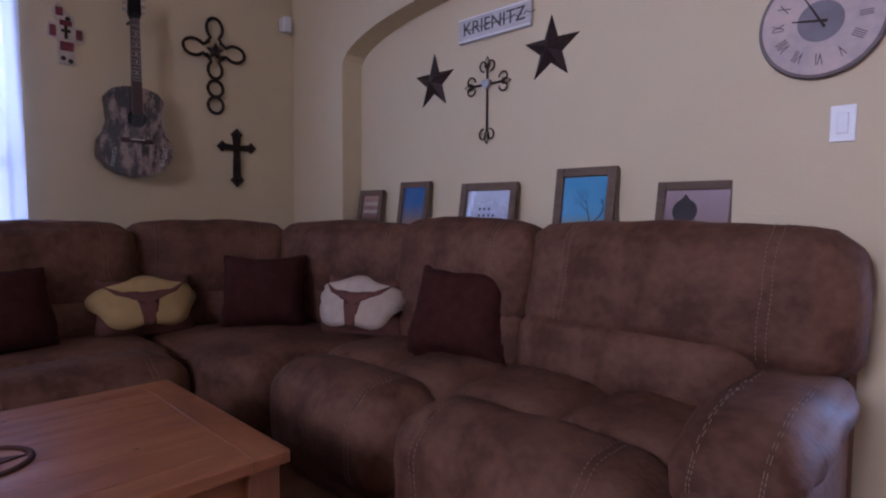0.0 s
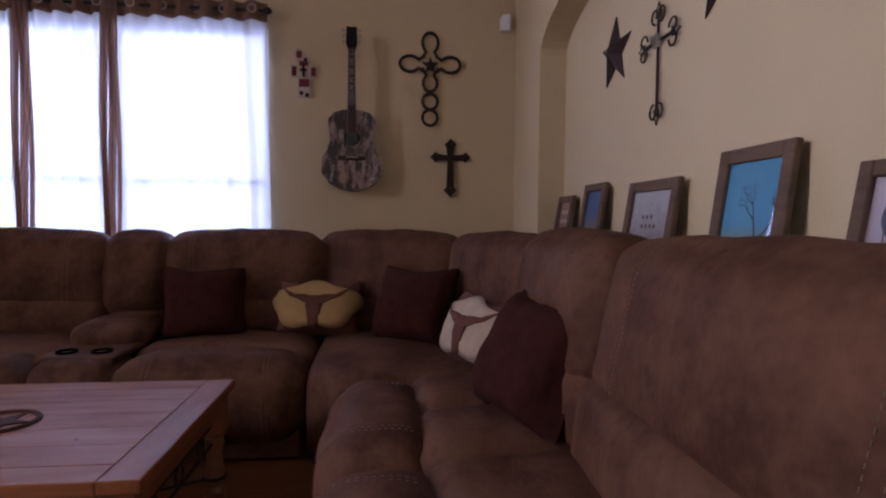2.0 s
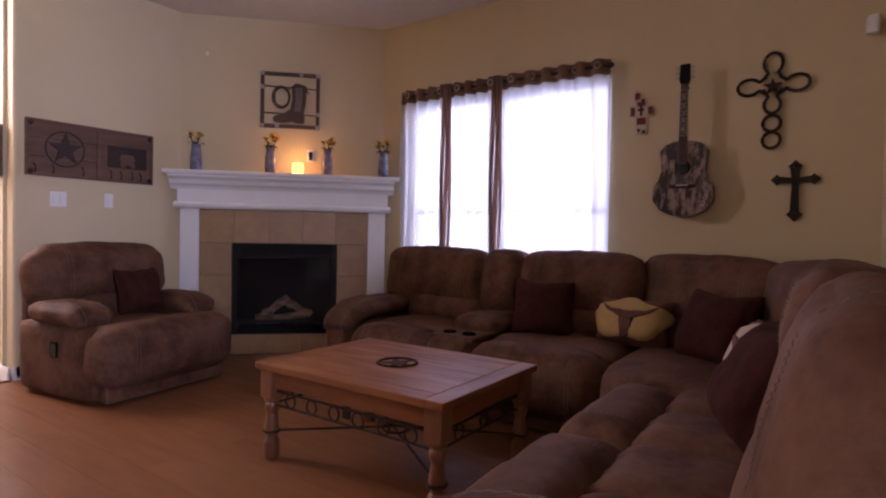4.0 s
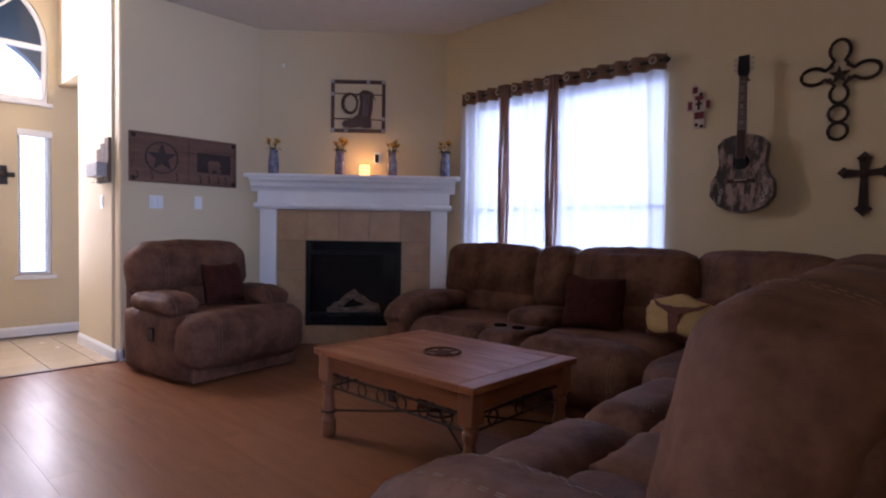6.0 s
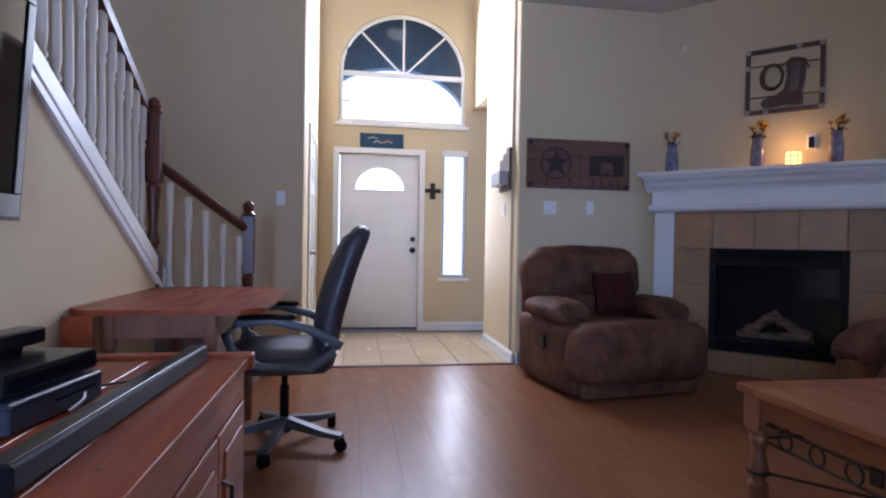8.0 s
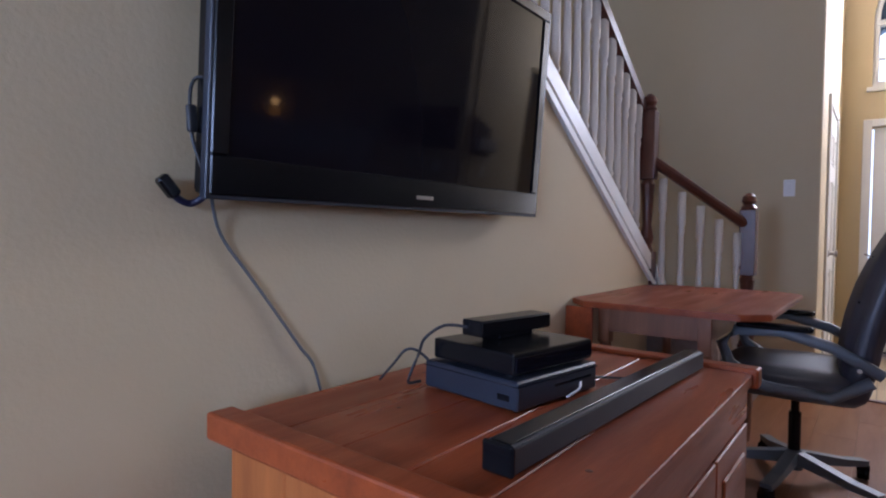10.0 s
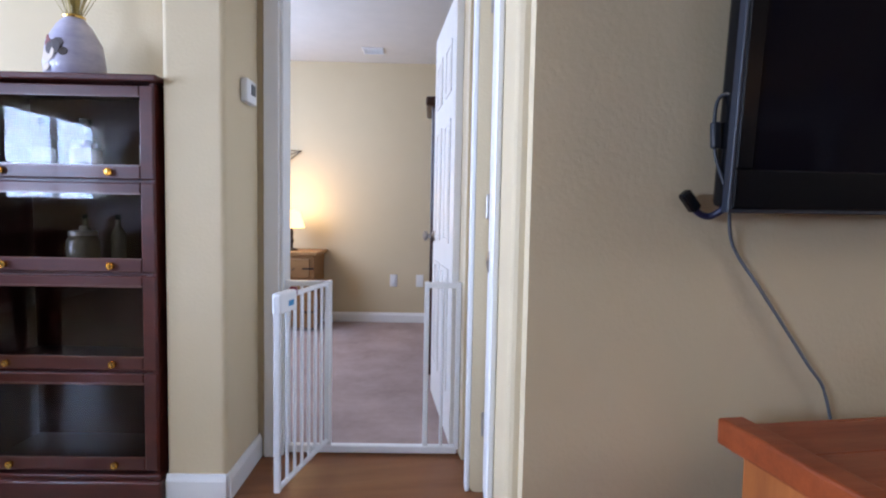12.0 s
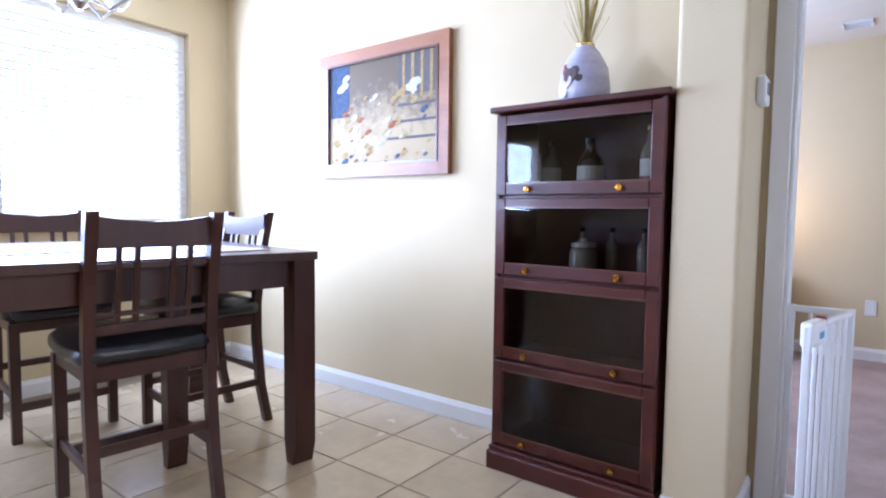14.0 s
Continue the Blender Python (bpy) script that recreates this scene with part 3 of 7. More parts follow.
throw_pillow((2.475, 1.765, 0.66), -24, -72, (0.46, 0.44), label="dark plum chenille throw pillow leaning on the sofa back", seed=1, thick=0.27)
throw_pillow((2.14, 2.90, 0.675), -18, -36, (0.45, 0.42), label="dark plum chenille throw pillow in the sofa corner", seed=2, thick=0.24)
throw_pillow((1.03, 3.13, 0.66), -20, 10, (0.44, 0.42), label="dark plum chenille throw pillow on the loveseat", seed=3, thick=0.24)
throw_pillow((-1.74, 1.82, 0.68), -20, 98, (0.36, 0.36), label="dark brown throw pillow on the recliner seat", seed=4)
longhorn_pillow((2.40, 2.37, 0.635), -18, -66, 5, CREAM, "brown pillow with a cream steer-head applique")
longhorn_pillow((1.62, 3.16, 0.625), -20, -6, 6, TAN, "brown pillow with a tan steer-head applique")

# ---- coffee table ----
TX0, TX1, TY0, TY1, TZ = 0.262, 1.408, 1.382, 2.234, 0.492
tb = thing("coffee_table", ((TX0 + TX1) / 2, (TY0 + TY1) / 2, 0), "rustic orange pine coffee table with turned legs and iron scrollwork", "coffee table")
hx, hy = (TX1 - TX0) / 2, (TY1 - TY0) / 2
nb = 5
for i in range(nb):
    y0, y1 = -hy + 0.10 + i * (2 * hy - 0.20) / nb, -hy + 0.10 + (i + 1) * (2 * hy - 0.20) / nb
    part("top_board", box(-hx + 0.10, hx - 0.10, y0 + 0.0004, y1 - 0.0004, TZ - 0.035, TZ, 0.0008, 1), PINE, tb)
for s in (-1, 1):
    part("end_board", box(s * (hx - 0.05) - 0.05, s * (hx - 0.05) + 0.05, -hy, hy, TZ - 0.035, TZ, 0.005, 2), PINEY, tb)
    part("edge_board", box(-hx + 0.10, hx - 0.10, s * (hy - 0.05) - 0.05, s * (hy - 0.05) + 0.05, TZ - 0.035, TZ, 0.004, 2), PINE, tb)
    part("apron", box(-hx + 0.09, hx - 0.09, s * (hy - 0.055) - 0.012, s * (hy - 0.055) + 0.012, TZ - 0.125, TZ - 0.035, 0.003, 1), PINE, tb)
    part("apron", box(s * (hx - 0.055) - 0.012, s * (hx - 0.055) + 0.012, -hy + 0.09, hy - 0.09, TZ - 0.125, TZ - 0.035, 0.003, 1), PINEY, tb)
LEG = [(0.036, 0.0), (0.040, 0.02), (0.040, 0.09), (0.028, 0.11), (0.028, 0.13), (0.037, 0.15), (0.031, 0.19), (0.026, 0.23), (0.036, 0.26), (0.036, 0.275), (0.030, 0.29), (0.040, 0.30), (0.040, 0.315)]
for sx in (-1, 1):
    for sy in (-1, 1):
        lg = part("leg", join(lathe(LEG, 16), box(-0.042, 0.042, -0.042, 0.042, 0.315, TZ - 0.035, 0.003, 1)), PINEZ, tb, smooth=False)
        lg.matrix_basis = pose(sx * (hx - 0.062), sy * (hy - 0.062), 0)
        part("iron_collar", lathe([(0.043, 0), (0.045, 0.006), (0.043, 0.012)], 14, pose(0, 0, 0.135)), IRON, lg, "black iron collar")
# iron rails with rings, and crossed stretchers with a centre ring
for s in (-1, 1):
    y = s * (hy - 0.062)
    for z0, z1 in ((0.345, 0.345), (0.275, 0.275)):
        part("iron_rail", tube([(-hx + 0.10, y, z0), (hx - 0.10, y, z1)], 0.006, 8), IRON, tb)
    for i in range(6):
        x = -hx + 0.20 + i * (2 * hx - 0.40) / 5
        part("iron_ring", tube([(x + 0.033 * math.cos(a), y, 0.31 + 0.033 * math.sin(a)) for a in [2 * math.pi * j / 18 for j in range(18)]], 0.005, 6, True), IRON, tb)
    part("iron_bracket", box(-0.022, 0.022, y - s * 0.006 - 0.008, y - s * 0.006 + 0.008, 0.30, 0.40, 0.003, 1), IRON, tb)
    x = s * (hx - 0.062)
    part("iron_rail", tube([(x, -hy + 0.10, 0.345), (x, hy - 0.10, 0.345)], 0.006, 8), IRON, tb)
    part("iron_rail", tube([(x, -hy + 0.10, 0.275), (x, hy - 0.10, 0.275)], 0.006, 8), IRON, tb)
    for i in range(3):
        yy = -hy + 0.22 + i * (2 * hy - 0.44) / 2
        part("iron_ring", tube([(x, yy + 0.033 * math.cos(a), 0.31 + 0.033 * math.sin(a)) for a in [2 * math.pi * j / 18 for j in range(18)]], 0.005, 6, True), IRON, tb)
    part("iron_stretcher", tube([(-hx + 0.08, -s * (hy - 0.08), 0.14), (0, 0, 0.16 + 0.01 * s), (hx - 0.08, s * (hy - 0.08), 0.14)], 0.006, 8), IRON, tb)
part("iron_ring", tube([(0.07 * math.cos(a), 0.07 * math.sin(a), 0.16) for a in [2 * math.pi * j / 24 for j in range(24)]], 0.006, 6, True), IRON, tb)
# dark star medallion let into the top
def star_pts(r, q=0.40, a0=90, n=5):
    return [((r if i % 2 == 0 else r * q) * math.cos(radians(a0 + i * 180 / n)), (r if i % 2 == 0 else r * q) * math.sin(radians(a0 + i * 180 / n))) for i in range(2 * n)]
med = part("medallion", join(tube([(0.098 * math.cos(a), 0.098 * math.sin(a), TZ + 0.001) for a in [2 * math.pi * j / 36 for j in range(36)]], 0.009, 8, True), prism(star_pts(0.088, 0.42, 70), TZ - 0.004, TZ + 0.004, "z")), material("dark_carved_wood", (0.06, 0.022, 0.010), 0.6, mix=0.3, spec=0.1), tb, "dark carved star in a ring")
for i in range(7):
    a = random.uniform(-0.9, 0.9) * hx, random.uniform(-0.9, 0.9) * hy
    part("knot", lathe([(random.uniform(0.006, 0.012), -0.001), (0.005, 0.0006)], 10, pose(a[0], a[1], TZ)), CHERRY, tb)


# ---- north side: window, curtains, wall decoration ----
def window(name, x0, x1, z0, z1, y, mull=(), rail=None, sash=0.045):
    """White vinyl window set in the north wall."""
    w = structure(thing(name, ((x0 + x1) / 2, y, z0), "white vinyl window with horizontal blinds and a hazy bright outlook", "window"))
    cx, W, H = (x0 + x1) / 2, x1 - x0, z1 - z0
    for nm, b in (("window_frame", (-W / 2, -W / 2 + sash, 0.05, 0.11, 0, H)), ("window_frame", (W / 2 - sash, W / 2, 0.05, 0.11, 0, H)),
                  ("window_frame", (-W / 2 + sash, W / 2 - sash, 0.05, 0.11, 0, sash)), ("window_frame", (-W / 2 + sash, W / 2 - sash, 0.05, 0.11, H - sash, H))):
        part(nm, box(*b, 0.004, 1), WHITE, w)
    for m in mull:
        part("mullion", box(m - cx - 0.035, m - cx + 0.035, 0.052, 0.108, sash, H - sash, 0.004, 1), WHITE, w)
    if rail:
        part("meeting_rail", box(-W / 2 + sash, W / 2 - sash, 0.056, 0.100, rail - z0 - 0.02, rail - z0 + 0.02, 0.004, 1), WHITE, w)
    p = part("pane", box(-W / 2 + sash, W / 2 - sash, 0.078, 0.082, sash, H - sash), PANE, w)
    p.visible_shadow = False
    part("window_sill", box(-W / 2 - 0.03, W / 2 + 0.03, -0.03, 0.05, -0.02, 0.005, 0.006, 2), WHITE, w)
    return w


w1 = window("window_1", WX0, WX1, WZ0, WZ1, YN, (0.29,), 1.36)
SLAT = material("white_blind_slat", (0.80, 0.82, 0.84), 0.5, mix=0.04)
for a, b in ((WX0 + 0.05, 0.25), (0.33, WX1 - 0.05)):
    bl = thing("window_blind", ((a + b) / 2, YN + 0.035, WZ0), "white horizontal slat blind, slats open, inside the window", "blind", group="window blinds")
    L = (b - a) / 2
    me = None
    for i in range(34):
        z = 0.05 + i * 0.043
        if me is None:
            s = part("slat", box(-L, L, -0.012, 0.012, -0.0009, 0.0009, m=pose(0, 0, 0, 12)), SLAT, bl)
            me = s.data
        else:
            s = new("slat", me)
            s.parent = bl
        s.matrix_basis = pose(0, 0, z)
    part("headrail", box(-L, L, -0.02, 0.02, 1.50, 1.54, 0.003, 1), SLAT, bl)


def curtain(x0, x1, dense, zb, seed):
    """One grommet-top voile panel: sheer cloth in folds below an opaque gathered header."""
    e = thing("window_curtain", ((x0 + x1) / 2, YN - 0.09, zb), "sheer taupe voile curtain panel with metal grommets on a dark rod", "curtain", group="window curtains")
    cx = (x0 + x1) / 2
    zt = 2.475 - zb
    def fold(u, v, amp):
        s = 0.0
        for d0, wdt in dense:
            s += math.exp(-((u - d0) / wdt) ** 2)
        ph = 2 * math.pi * (u - x0) * (7 + seed % 3)
        return amp * math.sin(ph + 0.6 * math.sin(3 * v + seed)) + 0.012 * s * math.sin(2 * math.pi * (u - x0) * 42 + v)
    def sheet(z0, z1, nz, mat, nm, off):
        bm = bmesh.new()
        nx = int((x1 - x0) / 0.006)
        g = []
        for j in range(nz + 1):
            z = z0 + (z1 - z0) * j / nz
            g.append([bm.verts.new((x0 + (x1 - x0) * i / nx - cx + 0.006 * math.sin(z * 2.2 + i * 0.05), fold(x0 + (x1 - x0) * i / nx, z, 0.028) + off, z)) for i in range(nx + 1)])
        for a, b in zip(g, g[1:]):
            for i in range(nx):
                bm.faces.new((a[i], a[i + 1], b[i + 1], b[i]))
        return part(nm, bm, mat, e, smooth=True)
    sheet(0.0, zt - 0.11, 18, CURTAIN, "voile", 0.0)
    h = sheet(zt - 0.115, zt, 4, HEADER, "header_band", -0.002)
    h.modifiers.new("thick", "SOLIDIFY").thickness = 0.004
    n = max(2, int((x1 - x0) / 0.16))
    for i in range(n):
        u = x0 + (i + 0.5) * (x1 - x0) / n
        part("grommet", tube([(u - cx + 0.024 * math.cos(a), fold(u, zt - 0.05, 0.028) - 0.006, zt - 0.05 + 0.024 * math.sin(a)) for a in [2 * math.pi * j / 14 for j in range(14)]], 0.006, 6, True), NICKEL, h)
    # gathered stacks where the cloth is bunched
    for d0, wdt in dense:
        for i in range(5):
            u = d0 - cx + (i - 2) * 0.021
            pts = [(u + 0.008 * math.sin(z * 4 + i), -0.012 - 0.016 * (i % 2), z) for z in [zt * j / 10 - 0.001 for j in range(11)]]
            part("gathered_fold", tube(pts, 0.014, 8), STACK, e, smooth=True)
    return e


curtain(-0.72, -0.19, ((-0.20, 0.03),), 0.55, 1)
curtain(-0.17, 0.33, ((0.305, 0.03),), 0.55, 2)
curtain(0.35, 1.25, (), 0.55, 3)
rod = thing("curtain_rod", (0.28, YN - 0.085, 2.425), "dark metal curtain rod with ball finials above the window", "curtain rod")
part("rod", tube([(-0.94, 0, 0), (0.96, 0, 0)], 0.011, 10), DARKMETAL, rod)
for s in (-0.945, 0.965):
    part("finial", lathe([(0.008, -0.03), (0.02, -0.018), (0.026, 0), (0.02, 0.018), (0.006, 0.03)], 12, pose(s, 0, 0, 0, 90)), DARKMETAL, rod)
    part("bracket", box(s * 0.96 - 0.008, s * 0.96 + 0.008, -0.004, 0.085, -0.012, 0.012, 0.003, 1), DARKMETAL, rod)


def on_north(x, z, y=0.0):
    return (x, YN - y, z)


# guitar
CAMO = material("camouflage_print", (0.026, 0.014, 0.011), 0.35, (0.30, 0.21, 0.18), 15.0, 10, stretch=(1.6, 1, 0.7), rvar=0.05, coat=0.2, sharp=(0.62, 0.78))
GSIDE = material("dark_guitar_side", (0.035, 0.02, 0.014), 0.3, mix=0.3)
gt = thing("acoustic_guitar", on_north(1.775, 1.30, 0.02), "camouflage-patterned acoustic guitar with a dark neck hung on the wall", "guitar")
def gside(t):
    # half width of the body by height from its lower end
    pts = [(0.0, 0.0), (0.012, 0.075), (0.05, 0.150), (0.12, 0.193), (0.20, 0.190), (0.27, 0.152), (0.32, 0.138), (0.38, 0.143), (0.45, 0.150), (0.495, 0.120), (0.515, 0.06), (0.52, 0.0)]
    for (a, p), (b, q) in zip(pts, pts[1:]):
        if a <= t <= b:
            f = (t - a) / (b - a)
            f = f * f * (3 - 2 * f) if 0.05 < t < 0.49 else f
            return p + (q - p) * f
    return 0
hs = [0.52 * (1 - math.cos(math.pi * i / 44)) / 2 for i in range(45)]
outl = [(gside(h), h) for h in hs] + [(-gside(h), h) for h in hs[::-1][1:-1]]
body = part("body", prism(outl, -0.10, 0.0, "y"), CAMO, gt, "glossy camouflage-printed body")
part("body_side", prism([(x * 1.004, z * 1.004 - 0.001) for x, z in outl], -0.094, -0.004, "y"), GSIDE, gt)
part("sound_hole", lathe([(0.050, 0), (0.050, 0.003)], 24, pose(0, -0.101, 0.335, 90)), BLACKPL, body, "dark sound hole")
part("bridge", box(-0.085, 0.085, -0.112, -0.100, 0.196, 0.222, 0.004, 1), ESPRESSO, body)
part("saddle", box(-0.038, 0.038, -0.116, -0.110, 0.213, 0.217), WHITEPL, body)
nk = part("neck", prism([(-0.028, 0.36), (0.028, 0.36), (0.022, 0.895), (-0.022, 0.895)], -0.122, -0.098, "y"), ESPRESSO, gt)
for i in range(14):
    z = 0.895 - 0.62 * (1 - 2 ** (-(i + 1) / 12))
    part("fret", box(-0.025, 0.025, -0.1235, -0.1215, z - 0.0012, z + 0.0012), NICKEL, nk)
for i in (2, 4, 6, 8, 11):
    z = 0.895 - 0.62 * (1 - 2 ** (-(i + 0.5) / 12))
    part("fret_dot", lathe([(0.0035, 0), (0.0035, 0.001)], 8, pose(0, -0.1222, z, 90)), WHITEPL, nk)
hd = part("headstock", prism([(-0.024, 0.895), (0.024, 0.895), (0.036, 0.93), (0.032, 1.035), (-0.032, 1.035), (-0.036, 0.93)], -0.112, -0.094, "y"), BLACKPL, gt)
for s in (-1, 1):
    for i in range(3):
        part("tuning_peg", join(tube([(s * 0.03, -0.102, 0.945 + i * 0.035), (s * 0.052, -0.102, 0.945 + i * 0.035)], 0.004, 6), box(s * 0.052 - 0.008, s * 0.052 + 0.008, -0.107, -0.097, 0.936 + i * 0.035, 0.954 + i * 0.035, 0.003, 1)), NICKEL, hd)
for i in range(6):
    x = -0.020 + i * 0.008
    part("string", tube([(x * 1.6, -0.117, 0.215), (x, -0.1265, 0.90)], 0.0006, 4), NICKEL, gt)
def text(parent, s, size, m, mat, name="lettering", depth=0.001, font_scale=1.0):
    """Raised letters in the built-in font, turned into a mesh."""
    cu = bpy.data.curves.new("letters", "FONT")
    cu.body, cu.size, cu.extrude, cu.align_x, cu.align_y = s, size, depth, "CENTER", "CENTER"
    tmp = bpy.data.objects.new("tmp", cu)
    scene.collection.objects.link(tmp)
    dg = bpy.context.evaluated_depsgraph_get()
    me = bpy.data.meshes.new_from_object(tmp.evaluated_get(dg))
    bpy.data.objects.remove(tmp)
    bpy.data.curves.remove(cu)
    me.materials.append(mat)
    o = new(name, me)
    o.parent = parent
    o.matrix_basis = m
    return o
LETTER = material("silver_lettering", (0.55, 0.52, 0.50), 0.5, mix=0.2, scale=30)
text(body, "RADIO", 0.036, pose(0.145, -0.1015, 0.125, 90, 0, 0) @ pose(0, 0, 0, 0, 0, 80), LETTER)
text(body, "REBECCA", 0.026, pose(-0.125, -0.1015, 0.11, 90, 0, 0) @ pose(0, 0, 0, 0, 0, 80), LETTER)
part("wall_hook", tube([(0, 0.02, 0.90), (0, -0.10, 0.90)], 0.008, 8), DARKMETAL, gt)

# horseshoe cross
RUST = material("rusty_horseshoe", (0.045, 0.024, 0.015), 0.65, (0.025, 0.016, 0.012), 30, metal=0.5, bump=0.4, bscale=150)
hcx = thing("horseshoe_cross", on_north(2.285, 1.74, 0.012), "rust-brown wall cross welded from horseshoes with a centre star", "wall cross")
for cx, cz, a, rx, rz in ((0, 0.55, 90, 0.052, 0.066), (-0.135, 0.41, 180, 0.066, 0.052), (0.135, 0.41, 0, 0.066, 0.052), (0, 0.285, -90, 0.046, 0.055)):
    ux, uz = math.cos(radians(a)), math.sin(radians(a))
    pts = [(cx + rx * math.cos(radians(t)), -0.006, cz + rz * math.sin(radians(t))) for t in range(a - 150, a + 151, 12)]
    ends = [(cx - ux * 0.10 + k * uz * 0.055, -0.006, cz - uz * 0.10 - k * ux * 0.055) for k in (1, -1)]
    part("horseshoe", tube([ends[0]] + pts + [ends[1]], 0.0105, 8), RUST, hcx)
for i in range(2):
    part("horseshoe", tube([(0.050 * math.cos(t), -0.006, 0.165 - i * 0.107 + 0.052 * math.sin(t)) for t in [2 * math.pi * j / 22 for j in range(22)]], 0.0105, 8, True), RUST, hcx)
part("centre_star", prism([(x, z + 0.40) for x, z in star_pts(0.055)], -0.028, 0.0, "y"), RUST, hcx)
# small iron cross with flared, studded ends
scx = thing("iron_cross", on_north(2.425, 1.27, 0.006), "small dark bronze wall cross with studded flared ends", "wall cross")
def quad(cx, cz, r):
    return [(cx, cz - r), (cx + r, cz), (cx, cz + r), (cx - r, cz)]
part("upright", prism([(-0.026, 0.06), (0.026, 0.06), (0.018, 0.26), (0.030, 0.35), (-0.030, 0.35), (-0.018, 0.26)], -0.016, 0, "y"), IRON, scx)
part("crossbar", prism([(-0.10, 0.245), (0.10, 0.245), (0.10, 0.292), (0, 0.278), (-0.10, 0.292)], -0.014, 0, "y"), IRON, scx)
for cx, cz, r in ((0, 0.352, 0.040), (-0.100, 0.268, 0.036), (0.100, 0.268, 0.036), (0, 0.047, 0.046)):
    part("flared_end", prism(quad(cx, cz, r), -0.020, 0, "y"), IRON, scx)
    part("stud", lathe([(0.016, 0), (0.013, 0.008), (0.004, 0.012)], 12, pose(cx, -0.02, cz, 90)), RUST, scx)
for i in range(9):
    part("twist", tube([(-0.02, -0.017, 0.09 + i * 0.02), (0.02, -0.021, 0.105 + i * 0.02)], 0.003, 5), RUST, scx)
# patchwork cross beside the window
MAROON = material("maroon_glaze", (0.17, 0.012, 0.02), 0.3, mix=0.3, scale=20)
BONE = material("bone_glaze", (0.55, 0.45, 0.36), 0.4, mix=0.25, scale=25)
lc = thing("patchwork_cross", on_north(1.46, 1.905, 0.004), "small maroon and bone patchwork ceramic cross", "wall cross")
part("backing", prism([(-0.038, 0), (0.042, 0), (0.040, 0.125), (0.085, 0.13), (0.082, 0.205), (0.042, 0.20), (0.040, 0.255), (-0.035, 0.325), (-0.06, 0.28), (-0.038, 0.21), (-0.082, 0.215), (-0.085, 0.135), (-0.040, 0.13)], -0.014, 0, "y"), BONE, lc)
for b in ((-0.075, -0.045, 0.14, 0.20), (0.048, 0.078, 0.14, 0.195), (-0.03, 0.035, 0.07, 0.12), (-0.028, 0.03, 0.205, 0.235), (-0.045, -0.01, 0.255, 0.30)):
    part("maroon_patch", box(b[0], b[1], -0.019, -0.013, b[2], b[3], 0.003, 1), MAROON, lc, "glossy maroon ceramic patch")
part("inner_cross", join(box(-0.007, 0.007, -0.022, -0.013, 0.135, 0.205), box(-0.022, 0.022, -0.022, -0.013, 0.17, 0.184)), IRON, lc)
for x, z in ((-0.015, 0.03), (0.02, 0.018), (0.012, 0.245)):
    part("bead", lathe([(0.013, 0), (0.010, 0.006), (0.003, 0.008)], 10, pose(x, -0.014, z, 90)), RUST, lc)
# motion sensor in the corner
al = thing("motion_sensor", (2.79, YN - 0.002, 2.43), "small white plastic motion sensor mounted high in the corner", "motion sensor")
part("mount", box(-0.035, 0.015, -0.03, 0.0, -0.045, 0.045, 0.004, 2), WHITEPL, al)
part("housing", box(-0.03, 0.03, -0.075, -0.025, -0.055, 0.055, 0.014, 3, pose(0.02, 0, 0, 0, 0, -20)), WHITEPL, al)

# ---- east niche: stars, cross, name plaque, leaning photographs ----
TIN = material("dark_tin", (0.028, 0.019, 0.018), 0.5, (0.055, 0.03, 0.022), 12, metal=0.55, bump=0.2, bscale=80)
def barn_star(y, z, r, label):
    e = thing("barn_star", (XEB - 0.002, y, z), label, "barn star", rz=-90, group="barn stars")
    pts = star_pts(r, 0.40)
    bm = bmesh.new()
    c = bm.verts.new((0, -0.045, 0))
    vs = [bm.verts.new((x, -0.004, q)) for x, q in pts]
    bk = [bm.verts.new((x, 0, q)) for x, q in pts]
    for i in range(10):
        bm.faces.new((c, vs[i], vs[(i + 1) % 10]))
        bm.faces.new((vs[i], bk[i], bk[(i + 1) % 10], vs[(i + 1) % 10]))
    bm.faces.new(bk)
    part("star_face", bm, TIN, e)
barn_star(2.495, 1.866, 0.163, "small raised dark tin barn star on the niche wall")
barn_star(1.69, 1.90, 0.163, "raised dark tin barn star on the niche wall")
pq = thing("name_plaque", (XEB - 0.002, 2.042, 2.10), "white distressed wooden name plaque with dark letters", "plaque", rz=-90)
part("board", box(-0.243, 0.243, -0.022, 0.0, -0.066, 0.066, 0.004, 2), material("distressed_white_wood", (0.60, 0.56, 0.53), 0.7, (0.42, 0.38, 0.35), 9, stretch=(1, 5, 5), bump=0.3), pq)
for z in (-0.058, 0.058):
    part("rim", box(-0.24, 0.24, -0.026, -0.02, z - 0.004, z + 0.004), WHITE, pq)
text(pq, "KRIENITZ", 0.098, pose(0, -0.0235, 0.002, 90, 0, 0), material("charcoal_lettering", (0.08, 0.07, 0.07), 0.7))
for i in range(6):
    x = -0.20 + i * 0.08
    part("script_bar", tube([(x, -0.0245, -0.004), (x + 0.02, -0.0245, 0.008), (x + 0.045, -0.0245, -0.006), (x + 0.07, -0.0245, 0.002)], 0.0022, 5), IRON, pq)
